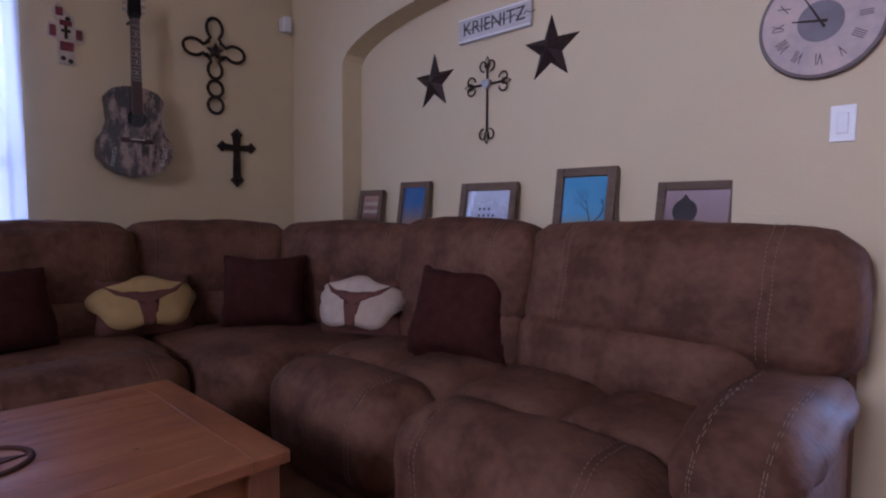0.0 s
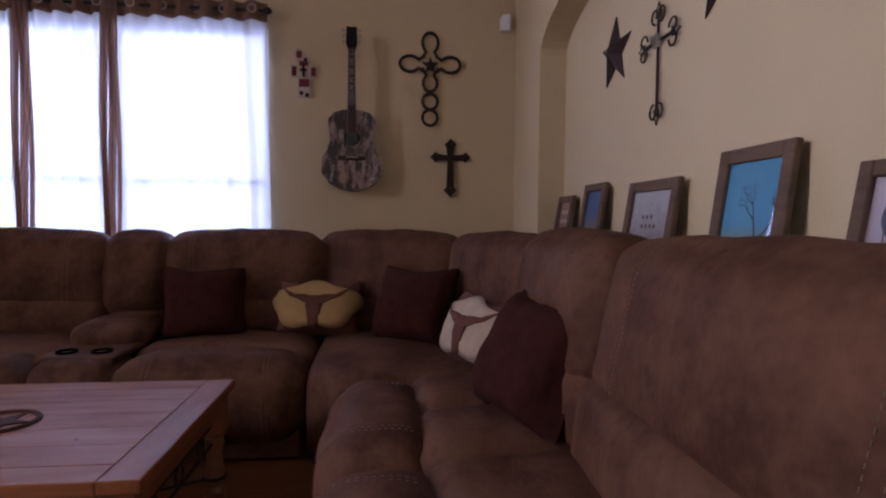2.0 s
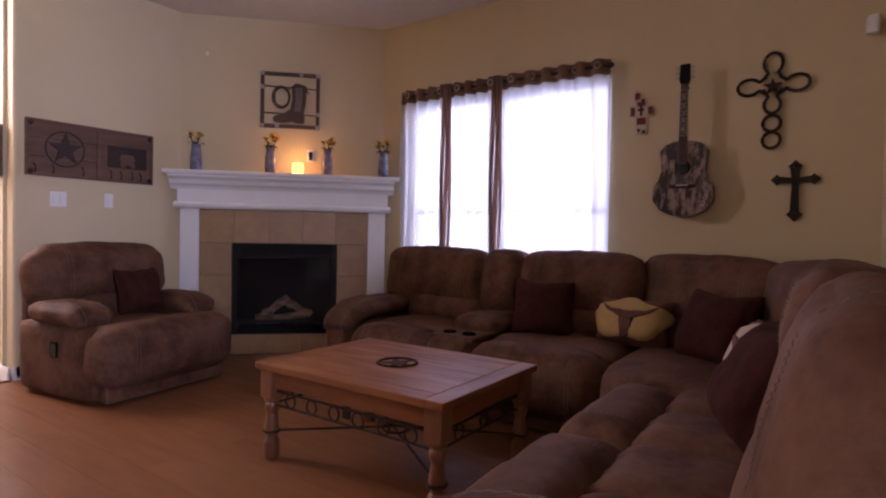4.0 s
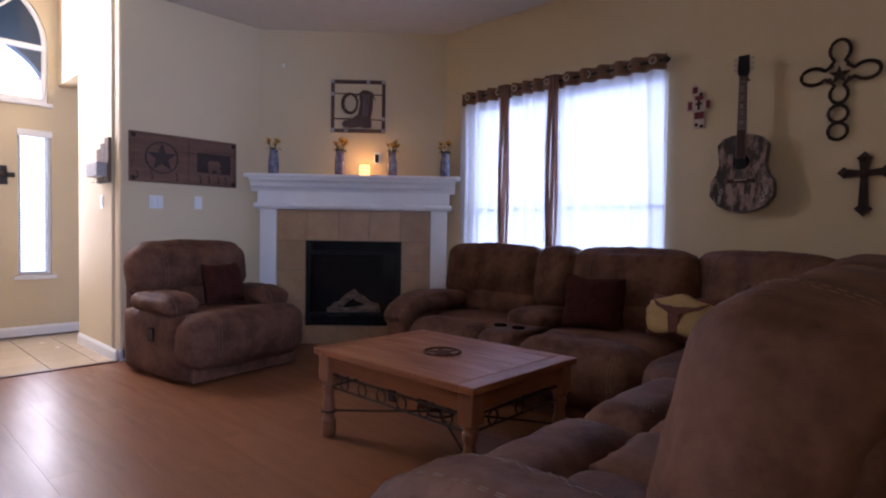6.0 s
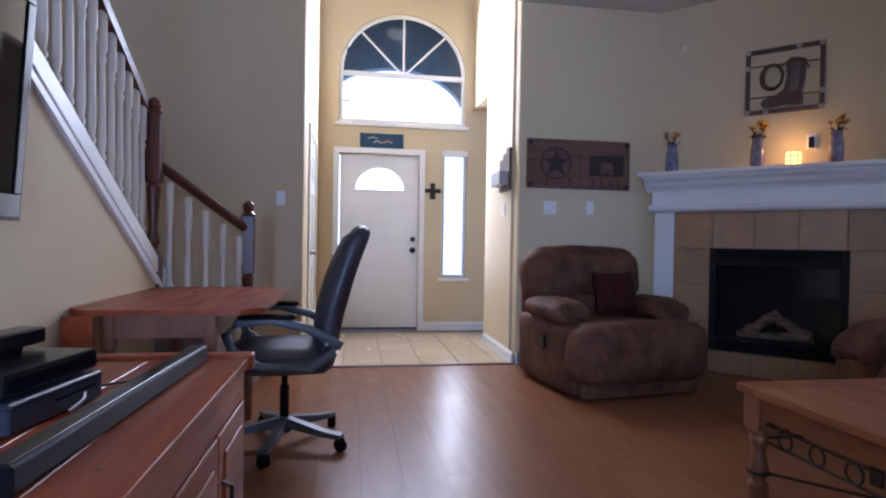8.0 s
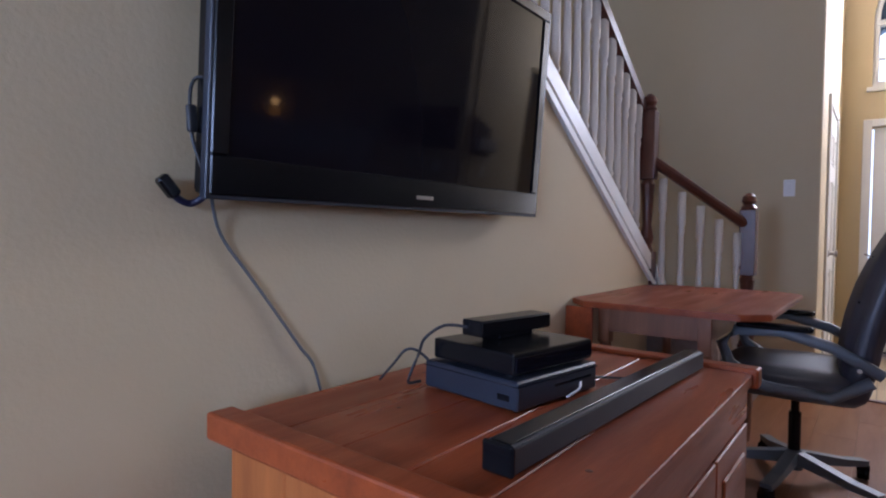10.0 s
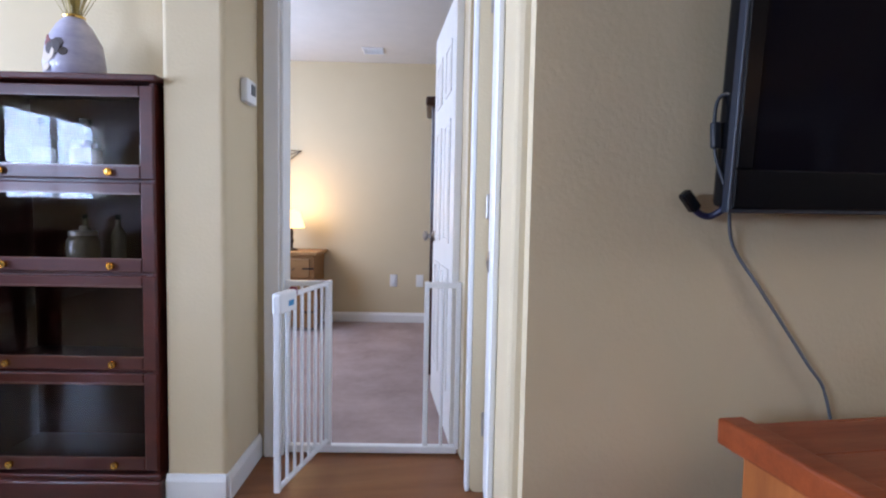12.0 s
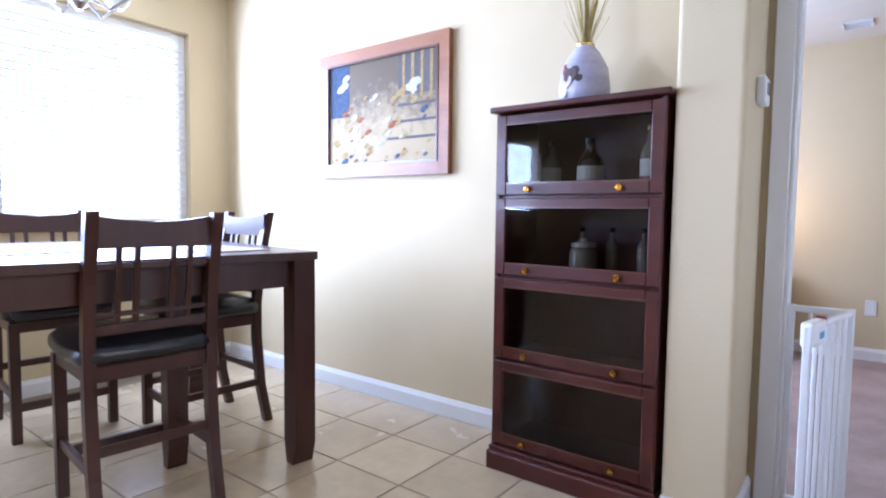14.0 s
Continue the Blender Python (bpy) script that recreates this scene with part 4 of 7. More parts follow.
# wrought-iron scroll cross
ic = thing("scroll_cross", (XEB - 0.012, 2.085, 1.477), "wrought-iron scroll cross with a heart at its centre", "wall cross", rz=-90)
part("upright", tube([(0, 0, 0.06), (0, 0, 0.42)], 0.006, 8), IRON, ic)
part("crossbar", tube([(-0.115, 0, 0.315), (0.115, 0, 0.315)], 0.006, 8), IRON, ic)
def scroll(cx, cz, ang, s):
    pts = []
    for i in range(16):
        t = i / 15
        r = 0.034 * (1 - 0.72 * t)
        a = radians(-90 + 330 * t)
        x, z = 0.05 * 0 + r * math.cos(a) * s + 0.0, r * math.sin(a) + 0.03
        pts.append((cx + x * math.cos(radians(ang)) - z * math.sin(radians(ang)) + s * 0.022 * math.cos(radians(ang)), -0.002, cz + x * math.sin(radians(ang)) + z * math.cos(radians(ang)) + s * 0.022 * math.sin(radians(ang))))
    return tube(pts, 0.0045, 6)
for cx, cz, a in ((0, 0.385, 0), (0.085, 0.315, -90), (-0.085, 0.315, 90), (0, 0.075, 180)):
    for s in (-1, 1):
        part("scroll", scroll(cx, cz, a, s), IRON, ic)
    dx, dz = -math.sin(radians(a)), math.cos(radians(a))
    tipx, tipz = cx + dx * 0.075, cz + dz * 0.075
    part("leaf_tip", tube([(cx, 0, cz), (cx + dx * 0.04 + dz * 0.018, 0, cz + dz * 0.04 - dx * 0.018), (tipx, 0, tipz), (cx + dx * 0.04 - dz * 0.018, 0, cz + dz * 0.04 + dx * 0.018), (cx, 0, cz)], 0.0035, 6), IRON, ic)
heart = [(0.030 * 16 * math.sin(t) ** 3 / 16, 0.315 + 0.030 * (13 * math.cos(t) - 5 * math.cos(2 * t) - 2 * math.cos(3 * t) - math.cos(4 * t)) / 16) for t in [2 * math.pi * i / 30 for i in range(30)]]
part("heart", prism(heart, -0.018, 0.004, "y"), NICKEL, ic, "hammered pewter heart")


def photo_frame(y, w, h, zt, picture, label, fw=0.035, mat=None):
    """A barn-wood frame leaning on the niche ledge against the wall."""
    e = thing("photo_frame", (XEB - 0.075, y, 0.902), label, "photo frame", group="photo frames on the niche ledge")
    e.matrix_basis = pose(XEB - 0.075, y, 0.902, 0, 0, -90) @ pose(0, 0, 0, -math.degrees(math.asin(0.055 / h)), 0, 0)
    wd = mat or BARNWOOD
    for s in (-1, 1):
        part("frame_side", box(s * (w / 2 - fw / 2) - fw / 2, s * (w / 2 - fw / 2) + fw / 2, -0.022, 0.0, 0, h, 0.003, 1), wd, e)
    part("frame_rail", box(-w / 2 + fw, w / 2 - fw, -0.021, 0.0, 0, fw, 0.003, 1), wd, e)
    part("frame_rail", box(-w / 2 + fw, w / 2 - fw, -0.021, 0.0, h - fw, h, 0.003, 1), wd, e)
    W, H = w - 2 * fw, h - 2 * fw
    ph = part("photograph", box(-W / 2, W / 2, -0.008, -0.003, fw, h - fw), picture, e)
    g = part("glass", box(-W / 2, W / 2, -0.0115, -0.010, fw, h - fw), PANE, e)
    return ph, W, H, fw


def gradient(name, bottom, top, z0, z1, nscale=6, warp=0.1):
    """A print: colours running from bottom to top, with a mottled border between them."""
    m = material(name, bottom, 0.5)
    nt = m.node_tree
    N, L = nt.nodes, nt.links
    tc, sp, mr, mx, nz, ad = N.new("ShaderNodeTexCoord"), N.new("ShaderNodeSeparateXYZ"), N.new("ShaderNodeMapRange"), N.new("ShaderNodeMix"), N.new("ShaderNodeTexNoise"), N.new("ShaderNodeMath")
    nz.inputs["Scale"].default_value = nscale * 6
    ad.operation = "MULTIPLY_ADD"
    ad.inputs[1].default_value = warp
    L.new(tc.outputs["Object"], sp.inputs[0])
    L.new(tc.outputs["Object"], nz.inputs["Vector"])
    L.new(nz.outputs[0], ad.inputs[0])
    L.new(sp.outputs[2], ad.inputs[2])
    mr.inputs[1].default_value, mr.inputs[2].default_value = z0 + warp / 2, z1 + warp / 2
    L.new(ad.outputs[0], mr.inputs[0])
    mx.data_type = "RGBA"
    mx.inputs[6].default_value, mx.inputs[7].default_value = (*bottom, 1), (*top, 1)
    L.new(mr.outputs[0], mx.inputs[0])
    L.new(mx.outputs[2], N["Principled BSDF"].inputs["Base Color"])
    return m


SEPIA = gradient("sepia_print", (0.10, 0.045, 0.03), (0.36, 0.22, 0.17), 0.10, 0.30, 14, 0.16)
SUNSET = gradient("sunset_print", (0.28, 0.17, 0.08), (0.03, 0.12, 0.30), 0.12, 0.26, 4, 0.02)
CARDS = gradient("grey_print", (0.20, 0.15, 0.15), (0.42, 0.42, 0.44), 0.1, 0.3, 8, 0.2)
TREESKY = gradient("tree_print", (0.22, 0.19, 0.05), (0.06, 0.28, 0.46), 0.13, 0.20, 10, 0.05)
DUSK = gradient("dusk_print", (0.22, 0.13, 0.12), (0.36, 0.25, 0.26), 0.1, 0.3, 3, 0.1)
INK = material("print_ink", (0.025, 0.015, 0.015), 0.6)
photo_frame(3.04, 0.24, 0.35, 1.25, SEPIA, "small barn-wood frame with a sepia photograph")
p2 = photo_frame(2.62, 0.26, 0.39, 1.285, SUNSET, "barn-wood frame with a blue and orange sunset photograph")
p3 = photo_frame(2.045, 0.385, 0.365, 1.265, CARDS, "wide barn-wood frame with a photograph of playing cards", 0.042)
p4 = photo_frame(1.465, 0.31, 0.415, 1.315, TREESKY, "tall barn-wood frame with a photograph of a tree under blue sky", 0.042)
p5 = photo_frame(0.965, 0.32, 0.335, 1.235, DUSK, "barn-wood frame with a water tower photograph", 0.035)


def ink_tree(ph, x0, z0, h, seed, depth=5):
    """Printed bare branches: thin flat strokes lying on the photograph."""
    rnd = random.Random(seed)
    bm = bmesh.new()
    def grow(x, z, a, l, w, d):
        x2, z2 = x + l * math.sin(a), z + l * math.cos(a)
        nx, nz = math.cos(a) * w, -math.sin(a) * w
        bm.faces.new([bm.verts.new(p) for p in ((x - nx, -0.0085, z - nz), (x + nx, -0.0085, z + nz), (x2 + nx * 0.6, -0.0085, z2 + nz * 0.6), (x2 - nx * 0.6, -0.0085, z2 - nz * 0.6))])
        if d:
            for _ in range(rnd.choice((2, 2, 3))):
                grow(x2, z2, a + rnd.uniform(-0.9, 0.9), l * rnd.uniform(0.6, 0.85), w * 0.62, d - 1)
    grow(x0, z0, 0.1, h, 0.006, depth)
    part("printed_tree", bm, INK, ph)
ink_tree(p4[0], 0.03, 0.08, 0.075, 4, 5)
ink_tree(p2[0], 0.05, 0.07, 0.045, 7, 4)
part("printed_tower", join(lathe([(0.05, 0), (0.05, 0.0006)], 20, pose(-0.045, -0.0085, 0.215, 90)), *[box(-0.085 + i * 0.026, -0.082 + i * 0.026, -0.0091, -0.0085, 0.04, 0.20) for i in range(4)], prism([(-0.08, 0.24), (-0.01, 0.24), (-0.045, 0.285)], -0.0091, -0.0085, "y")), INK, p5[0])
for i in range(7):
    part("printed_card_pip", lathe([(0.008, 0), (0.008, 0.0006)], 10, pose(-0.05 + 0.032 * (i % 4), -0.0085, 0.19 + 0.035 * (i // 4), 90)), INK, p3[0])
for z in (0.07, 0.13, 0.20, 0.25):
    part("printed_band", box(-0.07, 0.07, -0.0091, -0.0085, z, z + 0.022), INK if z < 0.2 else BONE, bpy.data.objects["photograph"])

# wall clock and light switch south of the niche
ck = thing("wall_clock", (XE - 0.002, 0.548, 1.725), "large round weathered wall clock with roman numerals", "clock", rz=-90)
FACE = material("weathered_clock_face", (0.58, 0.43, 0.35), 0.6, (0.34, 0.28, 0.28), 7, 6, bump=0.1)
INK = material("faded_clock_ink", (0.085, 0.065, 0.06), 0.7, mix=0.3, scale=30)
part("case", lathe([(0.178, 0), (0.182, 0.012), (0.178, 0.026), (0.168, 0.024)], 48, pose(0, 0, 0, 90)), material("dark_clock_rim", (0.17, 0.13, 0.12), 0.6, mix=0.3, scale=20), ck)
part("face", lathe([(0.168, 0.0), (0.168, 0.0245)], 48, pose(0, 0, 0, 90)), FACE, ck)
part("centre_disc", lathe([(0.065, 0), (0.065, 0.0255)], 32, pose(0, 0, 0, 90)), material("grey_centre", (0.20, 0.17, 0.18), 0.6, mix=0.3, scale=20), ck)
for i, s in enumerate(("XII", "I", "II", "III", "IIII", "V", "VI", "VII", "VIII", "IX", "X", "XI")):
    a = -30 * i
    text(ck, s, 0.042, pose(0, -0.0255, 0, 90, 0, 0) @ pose(0, 0, 0, 0, 0, a) @ pose(0, 0.118, 0) @ Matrix.Diagonal((0.62, 1.25, 1, 1)), INK, "numeral", 0.0006)
part("hour_hand", prism([(-0.005, -0.02), (0.005, -0.02), (0.002, 0.08), (-0.002, 0.08)], -0.030, -0.028, "y", pose(0, 0, 0, 0, -82)), IRON, ck)
part("minute_hand", prism([(-0.004, -0.025), (0.004, -0.025), (0.0015, 0.125), (-0.0015, 0.125)], -0.033, -0.031, "y", pose(0, 0, 0, 0, -30)), IRON, ck)


def switch_plate(at, rz, gangs=1, label="white double rocker light switch plate", group="wall plates", kind_="switch"):
    e = thing("light_switch" if kind_ == "switch" else "wall_outlet", at, label, "light switch" if kind_ == "switch" else "outlet", rz=rz, group=group)
    w = 0.07 + 0.046 * (gangs - 1)
    part("plate", box(-w / 2, w / 2, -0.006, 0.0, -0.058, 0.058, 0.003, 2), WHITEPL, e)
    for i in range(gangs):
        x = (i - (gangs - 1) / 2) * 0.046
        if kind_ == "switch":
            part("rocker", box(x - 0.016, x + 0.016, -0.011, -0.005, -0.033, 0.033, 0.002, 1), WHITEPL, e)
        else:
            for z in (-0.02, 0.02):
                part("socket", box(x - 0.016, x + 0.016, -0.009, -0.005, z - 0.013, z + 0.013, 0.004, 1), WHITEPL, e)
    return e
switch_plate((XE - 0.002, 0.478, 1.395), -90)


# ---- corner fireplace ----
fp = structure(thing("fireplace", (-1.66, 3.17, 0), "corner gas fireplace with white mantel and tan tile surround", "fireplace", rz=45))
# local x runs along the wall, -y into the room, wall face at y = 0
part("pilaster", box(-0.93, -0.765, -0.105, -0.003, 0, 1.36, 0.006, 2), WHITE, fp)
part("pilaster", box(0.765, 0.93, -0.105, -0.003, 0, 1.36, 0.006, 2), WHITE, fp)
part("frieze", box(-0.95, 0.95, -0.125, -0.003, 1.36, 1.545, 0.004, 1), WHITE, fp)
part("moulding", prism([(0.003, 1.345), (0.135, 1.345), (0.155, 1.365), (0.155, 1.385), (0.128, 1.405), (0.003, 1.405)], -0.975, 0.975, "x", pose(0, 0, 0, 0, 0, 180)), WHITE, fp)
part("moulding", prism([(0.003, 1.52), (0.127, 1.52), (0.14, 1.545), (0.175, 1.565), (0.185, 1.60), (0.225, 1.625), (0.225, 1.645), (0.003, 1.645)], -1.005, 1.005, "x", pose(0, 0, 0, 0, 0, 180)), WHITE, fp)
part("mantel_shelf", box(-1.045, 1.045, -0.262, -0.003, 1.645, 1.682, 0.008, 2), WHITE, fp)
# tile surround
IX0, IX1, IZ0, IZ1 = -0.475, 0.475, 0.185, 1.035
bk = part("tile_bed", boxes([(-0.765, IX0, -0.085, -0.003, 0.0, 1.36), (IX1, 0.765, -0.085, -0.003, 0.0, 1.36), (IX0, IX1, -0.085, -0.003, IZ1, 1.36), (IX0, IX1, -0.085, -0.003, 0.0, IZ0)]), GROUT, fp)
def ftile(x0, x1, z0, z1):
    o = part("tile", box(-(x1 - x0) / 2 + 0.003, (x1 - x0) / 2 - 0.003, -0.012, 0, -(z1 - z0) / 2 + 0.003, (z1 - z0) / 2 - 0.003, 0.0025, 1), FIRETILE, bk)
    o.matrix_basis = pose((x0 + x1) / 2, -0.085, (z0 + z1) / 2)
for i in range(5):
    ftile(-0.765 + i * 0.306, -0.765 + (i + 1) * 0.306, IZ1, 1.36)
for s in (0, 1):
    xa, xb = (-0.765, IX0) if s == 0 else (IX1, 0.765)
    for k in range(4):
        ftile(xa, xb, max(0.0, IZ1 - (k + 1) * 0.30), IZ1 - k * 0.30)
for i in range(3):
    ftile(IX0 + i * 0.3167, IX0 + (i + 1) * 0.3167, 0.0, IZ0)
# firebox
fb = part("firebox", boxes([(IX0, IX1, 0.20, 0.22, IZ0, IZ1), (IX0, IX0 + 0.02, -0.08, 0.20, IZ0, IZ1), (IX1 - 0.02, IX1, -0.08, 0.20, IZ0, IZ1), (IX0, IX1, -0.08, 0.20, IZ0, IZ0 + 0.03), (IX0, IX1, -0.08, 0.20, IZ1 - 0.03, IZ1)]), SOOT, fp)
for x0, x1, z0, z1 in ((IX0, IX0 + 0.05, IZ0, IZ1), (IX1 - 0.05, IX1, IZ0, IZ1), (IX0 + 0.05, IX1 - 0.05, IZ0 + 0.10, IZ0 + 0.135), (IX0 + 0.05, IX1 - 0.05, IZ1 - 0.14, IZ1 - 0.105)):
    part("insert_frame", box(x0, x1, -0.104, -0.082, z0, z1, 0.003, 1), SOOT, fp)
for z0, n in ((IZ1 - 0.105, 4), (IZ0, 4)):
    for i in range(n):
        part("louvre", box(IX0 + 0.05, IX1 - 0.05, -0.100, -0.075, z0 + i * 0.026 + 0.004, z0 + i * 0.026 + 0.012, m=None), SOOT, fp)
gl = part("firebox_glass", box(IX0 + 0.05, IX1 - 0.05, -0.092, -0.088, IZ0 + 0.135, IZ1 - 0.14), FIREGLASS, fp)
LOG = material("ceramic_log", (0.36, 0.25, 0.17), 0.85, (0.07, 0.045, 0.03), 9, 6, stretch=(1, 4, 4), bump=0.6, bscale=40)
for a, b, r in (((-0.28, 0.06, 0.30), (0.26, 0.08, 0.32), 0.050), ((-0.22, -0.02, 0.34), (0.02, 0.04, 0.52), 0.040), ((0.24, -0.02, 0.34), (0.0, 0.05, 0.48), 0.038), ((-0.1, -0.03, 0.31), (0.25, -0.01, 0.38), 0.034)):
    pts = [Vector(a).lerp(Vector(b), t / 6) + Vector((0, 0, 0.008 * math.sin(t * 2.1))) for t in range(7)]
    part("log", tube(pts, [r * (1 + 0.1 * math.sin(i * 1.7)) for i in range(7)], 9), LOG, fp)
part("grate", boxes([(-0.33 + i * 0.08, -0.315 + i * 0.08, -0.03, 0.16, IZ0 + 0.03, IZ0 + 0.05) for i in range(9)]), SOOT, fp)
FPM = pose(-1.66, 3.17, 0, 0, 0, 45)


def on_mantel(x, y=-0.17):
    v = FPM @ Vector((x, y, 1.682))
    return (v.x, v.y, v.z)


# vases with sunflowers
CERAM = material("blue_white_ceramic", (0.02, 0.028, 0.10), 0.25, (0.28, 0.29, 0.36), 22, 3, coat=0.4)
CERAM2 = material("red_white_ceramic", (0.10, 0.03, 0.05), 0.25, (0.27, 0.26, 0.32), 22, 3, coat=0.4)
YELLOW = material("sunflower_petal", (0.62, 0.36, 0.03), 0.7, (0.45, 0.22, 0.02), 30)
LEAFG = material("dried_leaf", (0.06, 0.075, 0.03), 0.8)
def flower_vase(x, mat, seed, label):
    e = thing("flower_vase", on_mantel(x), label, "vase", rz=45 + seed * 20, group="vases on the mantel")
    e.scale = (1.12, 1.12, 1.18)
    part("vase", lathe([(0.036, 0), (0.044, 0.01), (0.046, 0.06), (0.042, 0.13), (0.034, 0.17), (0.036, 0.20), (0.030, 0.20), (0.028, 0.17)], 20), mat, e, smooth=True)
    rnd = random.Random(seed)
    for k in range(5):
        a = rnd.uniform(0, 6.28)
        tip = Vector((0.045 * math.cos(a), 0.045 * math.sin(a), 0.235 + rnd.uniform(0, 0.045)))
        st = part("stem", tube([(0, 0, 0.15), (tip.x * 0.6, tip.y * 0.6, 0.21), tuple(tip)], 0.0025, 5), LEAFG, e)
        bm = bmesh.new()
        tilt = Euler((rnd.uniform(-0.7, 0.7), rnd.uniform(-0.7, 0.7), rnd.uniform(0, 6))).to_matrix().to_4x4()
        for i in range(13):
            m = Matrix.Translation(tip) @ tilt @ pose(0, 0, 0, 0, 0, i * 360 / 13) @ pose(0, 0, 0, 0, -22, 0)
            vs = [bm.verts.new(m @ Vector(p)) for p in ((0.006, -0.005, 0), (0.02, -0.008, 0.002), (0.040, 0, 0), (0.02, 0.008, 0.002), (0.006, 0.005, 0))]
            bm.faces.new(vs)
        fl_ = part("petals", bm, YELLOW, st, "yellow petals")
        part("flower_centre", lathe([(0.013, -0.003), (0.012, 0.004), (0.005, 0.007)], 10, Matrix.Translation(tip) @ tilt), CHERRY, st)
        for i in range(2):
            aa = rnd.uniform(0, 6.28)
            bm = bmesh.new()
            p = [(0.01, -0.006, 0.20), (0.045, -0.012, 0.215), (0.07, 0, 0.20), (0.045, 0.012, 0.215), (0.01, 0.006, 0.20)]
            bm.faces.new([bm.verts.new(pose(0, 0, 0, 0, 0, math.degrees(aa)) @ Vector(q)) for q in p])
            part("leaf", bm, LEAFG, st)
    return e
flower_vase(-0.78, CERAM, 1, "blue and white ceramic vase with yellow sunflowers on the mantel")
flower_vase(-0.135, CERAM2, 2, "red and white ceramic vase with yellow sunflowers on the mantel")
flower_vase(0.375, CERAM2, 3, "red and white ceramic vase with yellow sunflowers on the mantel")
flower_vase(0.90, CERAM, 4, "blue and white ceramic vase with yellow sunflowers on the mantel")
# mosaic candle lamp, glowing
cl = thing("candle_lamp", on_mantel(0.105, -0.16), "glowing amber mosaic glass candle lamp on the mantel", "lamp", rz=45)
AMBER = emission("amber_glow", (1.0, 0.42, 0.08), 3.2)
part("glass_cup", lathe([(0.045, 0), (0.055, 0.02), (0.058, 0.07), (0.05, 0.105), (0.044, 0.105), (0.044, 0.1)], 14), AMBER, cl, "lit amber glass cup")
for i in range(7):
    part("lead_strip", tube([(0.047 * math.cos(i * 0.8976), 0.047 * math.sin(i * 0.8976), 0.0), (0.0565 * math.cos(i * 0.8976), 0.0565 * math.sin(i * 0.8976), 0.02), (0.0595 * math.cos(i * 0.8976), 0.0595 * math.sin(i * 0.8976), 0.07), (0.051 * math.cos(i * 0.8976), 0.051 * math.sin(i * 0.8976), 0.107)], 0.003, 5), IRON, cl)
for z, r in ((0.035, 0.058), (0.07, 0.0595), (0.107, 0.051)):
    part("lead_band", tube([(r * math.cos(a), r * math.sin(a), z) for a in [2 * math.pi * j / 20 for j in range(20)]], 0.003, 5, True), IRON, cl)
la = bpy.data.lights.new("candle_light", "POINT")
la.energy, la.color, la.shadow_soft_size = 1.0, (1.0, 0.55, 0.18), 0.04
lo = new("candle_light", la)
v = FPM @ Vector((0.105, -0.16, 1.84))
lo.location = v
cord = thing("lamp_cord", on_mantel(0.25, -0.15), "thin black lamp cord lying on the mantel shelf", "cord", rz=45)
part("cord", tube([(-0.09, 0, 0.004), (-0.02, -0.03, 0.004), (0.05, 0.01, 0.004), (0.10, -0.02, 0.004), (0.02, 0.06, 0.004), (0.0, 0.14, 0.004)], 0.003, 6), BLACKPL, cord)
ou = thing("wall_outlet", tuple(FPM @ Vector((0.215, -0.002, 1.88))), "white wall outlet with a plugged-in black adapter above the mantel", "outlet", rz=45)
part("plate", box(-0.035, 0.035, -0.006, 0, -0.058, 0.058, 0.003, 1), WHITEPL, ou)
part("adapter", box(-0.018, 0.018, -0.05, -0.006, -0.05, 0.03, 0.004, 1), BLACKPL, ou, "black plug adapter")
hk = thing("white_hook", tuple(FPM @ Vector((-0.73, -0.002, 2.78))), "small white adhesive hook on the fireplace wall", "hook", rz=45)
part("hook", box(-0.012, 0.012, -0.018, 0, -0.02, 0.02, 0.006, 2), WHITEPL, hk)
# western metal picture: square frame with a boot and rope
bp_ = thing("boot_wall_art", tuple(FPM @ Vector((0.02, -0.012, 2.13))), "square dark metal wall art with a cowboy boot and coiled rope", "wall art", rz=45)
BRONZE = material("dark_bronze_leather", (0.05, 0.022, 0.014), 0.5, (0.085, 0.04, 0.022), 14, bump=0.2)
for z0, z1, x0, x1 in ((0, 0.035, -0.272, 0.272), (0.49, 0.525, -0.272, 0.272), (0.035, 0.49, -0.272, -0.238), (0.035, 0.49, 0.238, 0.272)):
    part("frame_bar", box(x0, x1, -0.012, 0.006, z0, z1, 0.003, 1), BRONZE, bp_)
for x, z in ((-0.255, 0.018), (0.255, 0.018), (-0.255, 0.508), (0.255, 0.508), (0.10, 0.508), (-0.12, 0.018), (0.255, 0.14), (-0.255, 0.38)):
    part("silver_concho", lathe([(0.022, 0), (0.019, 0.006), (0.006, 0.010)], 12, pose(x, -0.012, z, 90)), NICKEL, bp_)
for z in (0.14, 0.39):
    part("wire", tube([(-0.24, -0.002, z), (0.24, -0.002, z - 0.01)], 0.006, 6), BRONZE, bp_)
part("boot", prism([(-0.145, 0.055), (-0.06, 0.05), (0.02, 0.062), (0.06, 0.05), (0.13, 0.05), (0.135, 0.10), (0.125, 0.14), (0.145, 0.25), (0.15, 0.40), (0.08, 0.425), (0.01, 0.395), (0.02, 0.28), (0.0, 0.18), (-0.06, 0.135), (-0.135, 0.115), (-0.16, 0.085)], -0.022, 0, "y"), BRONZE, bp_)
for k in range(5):
    part("boot_stitch", tube([(0.045 + k * 0.012, -0.024, 0.16), (0.055 + k * 0.012, -0.024, 0.27), (0.05 + k * 0.014, -0.024, 0.38)], 0.002, 5), NICKEL, bp_)
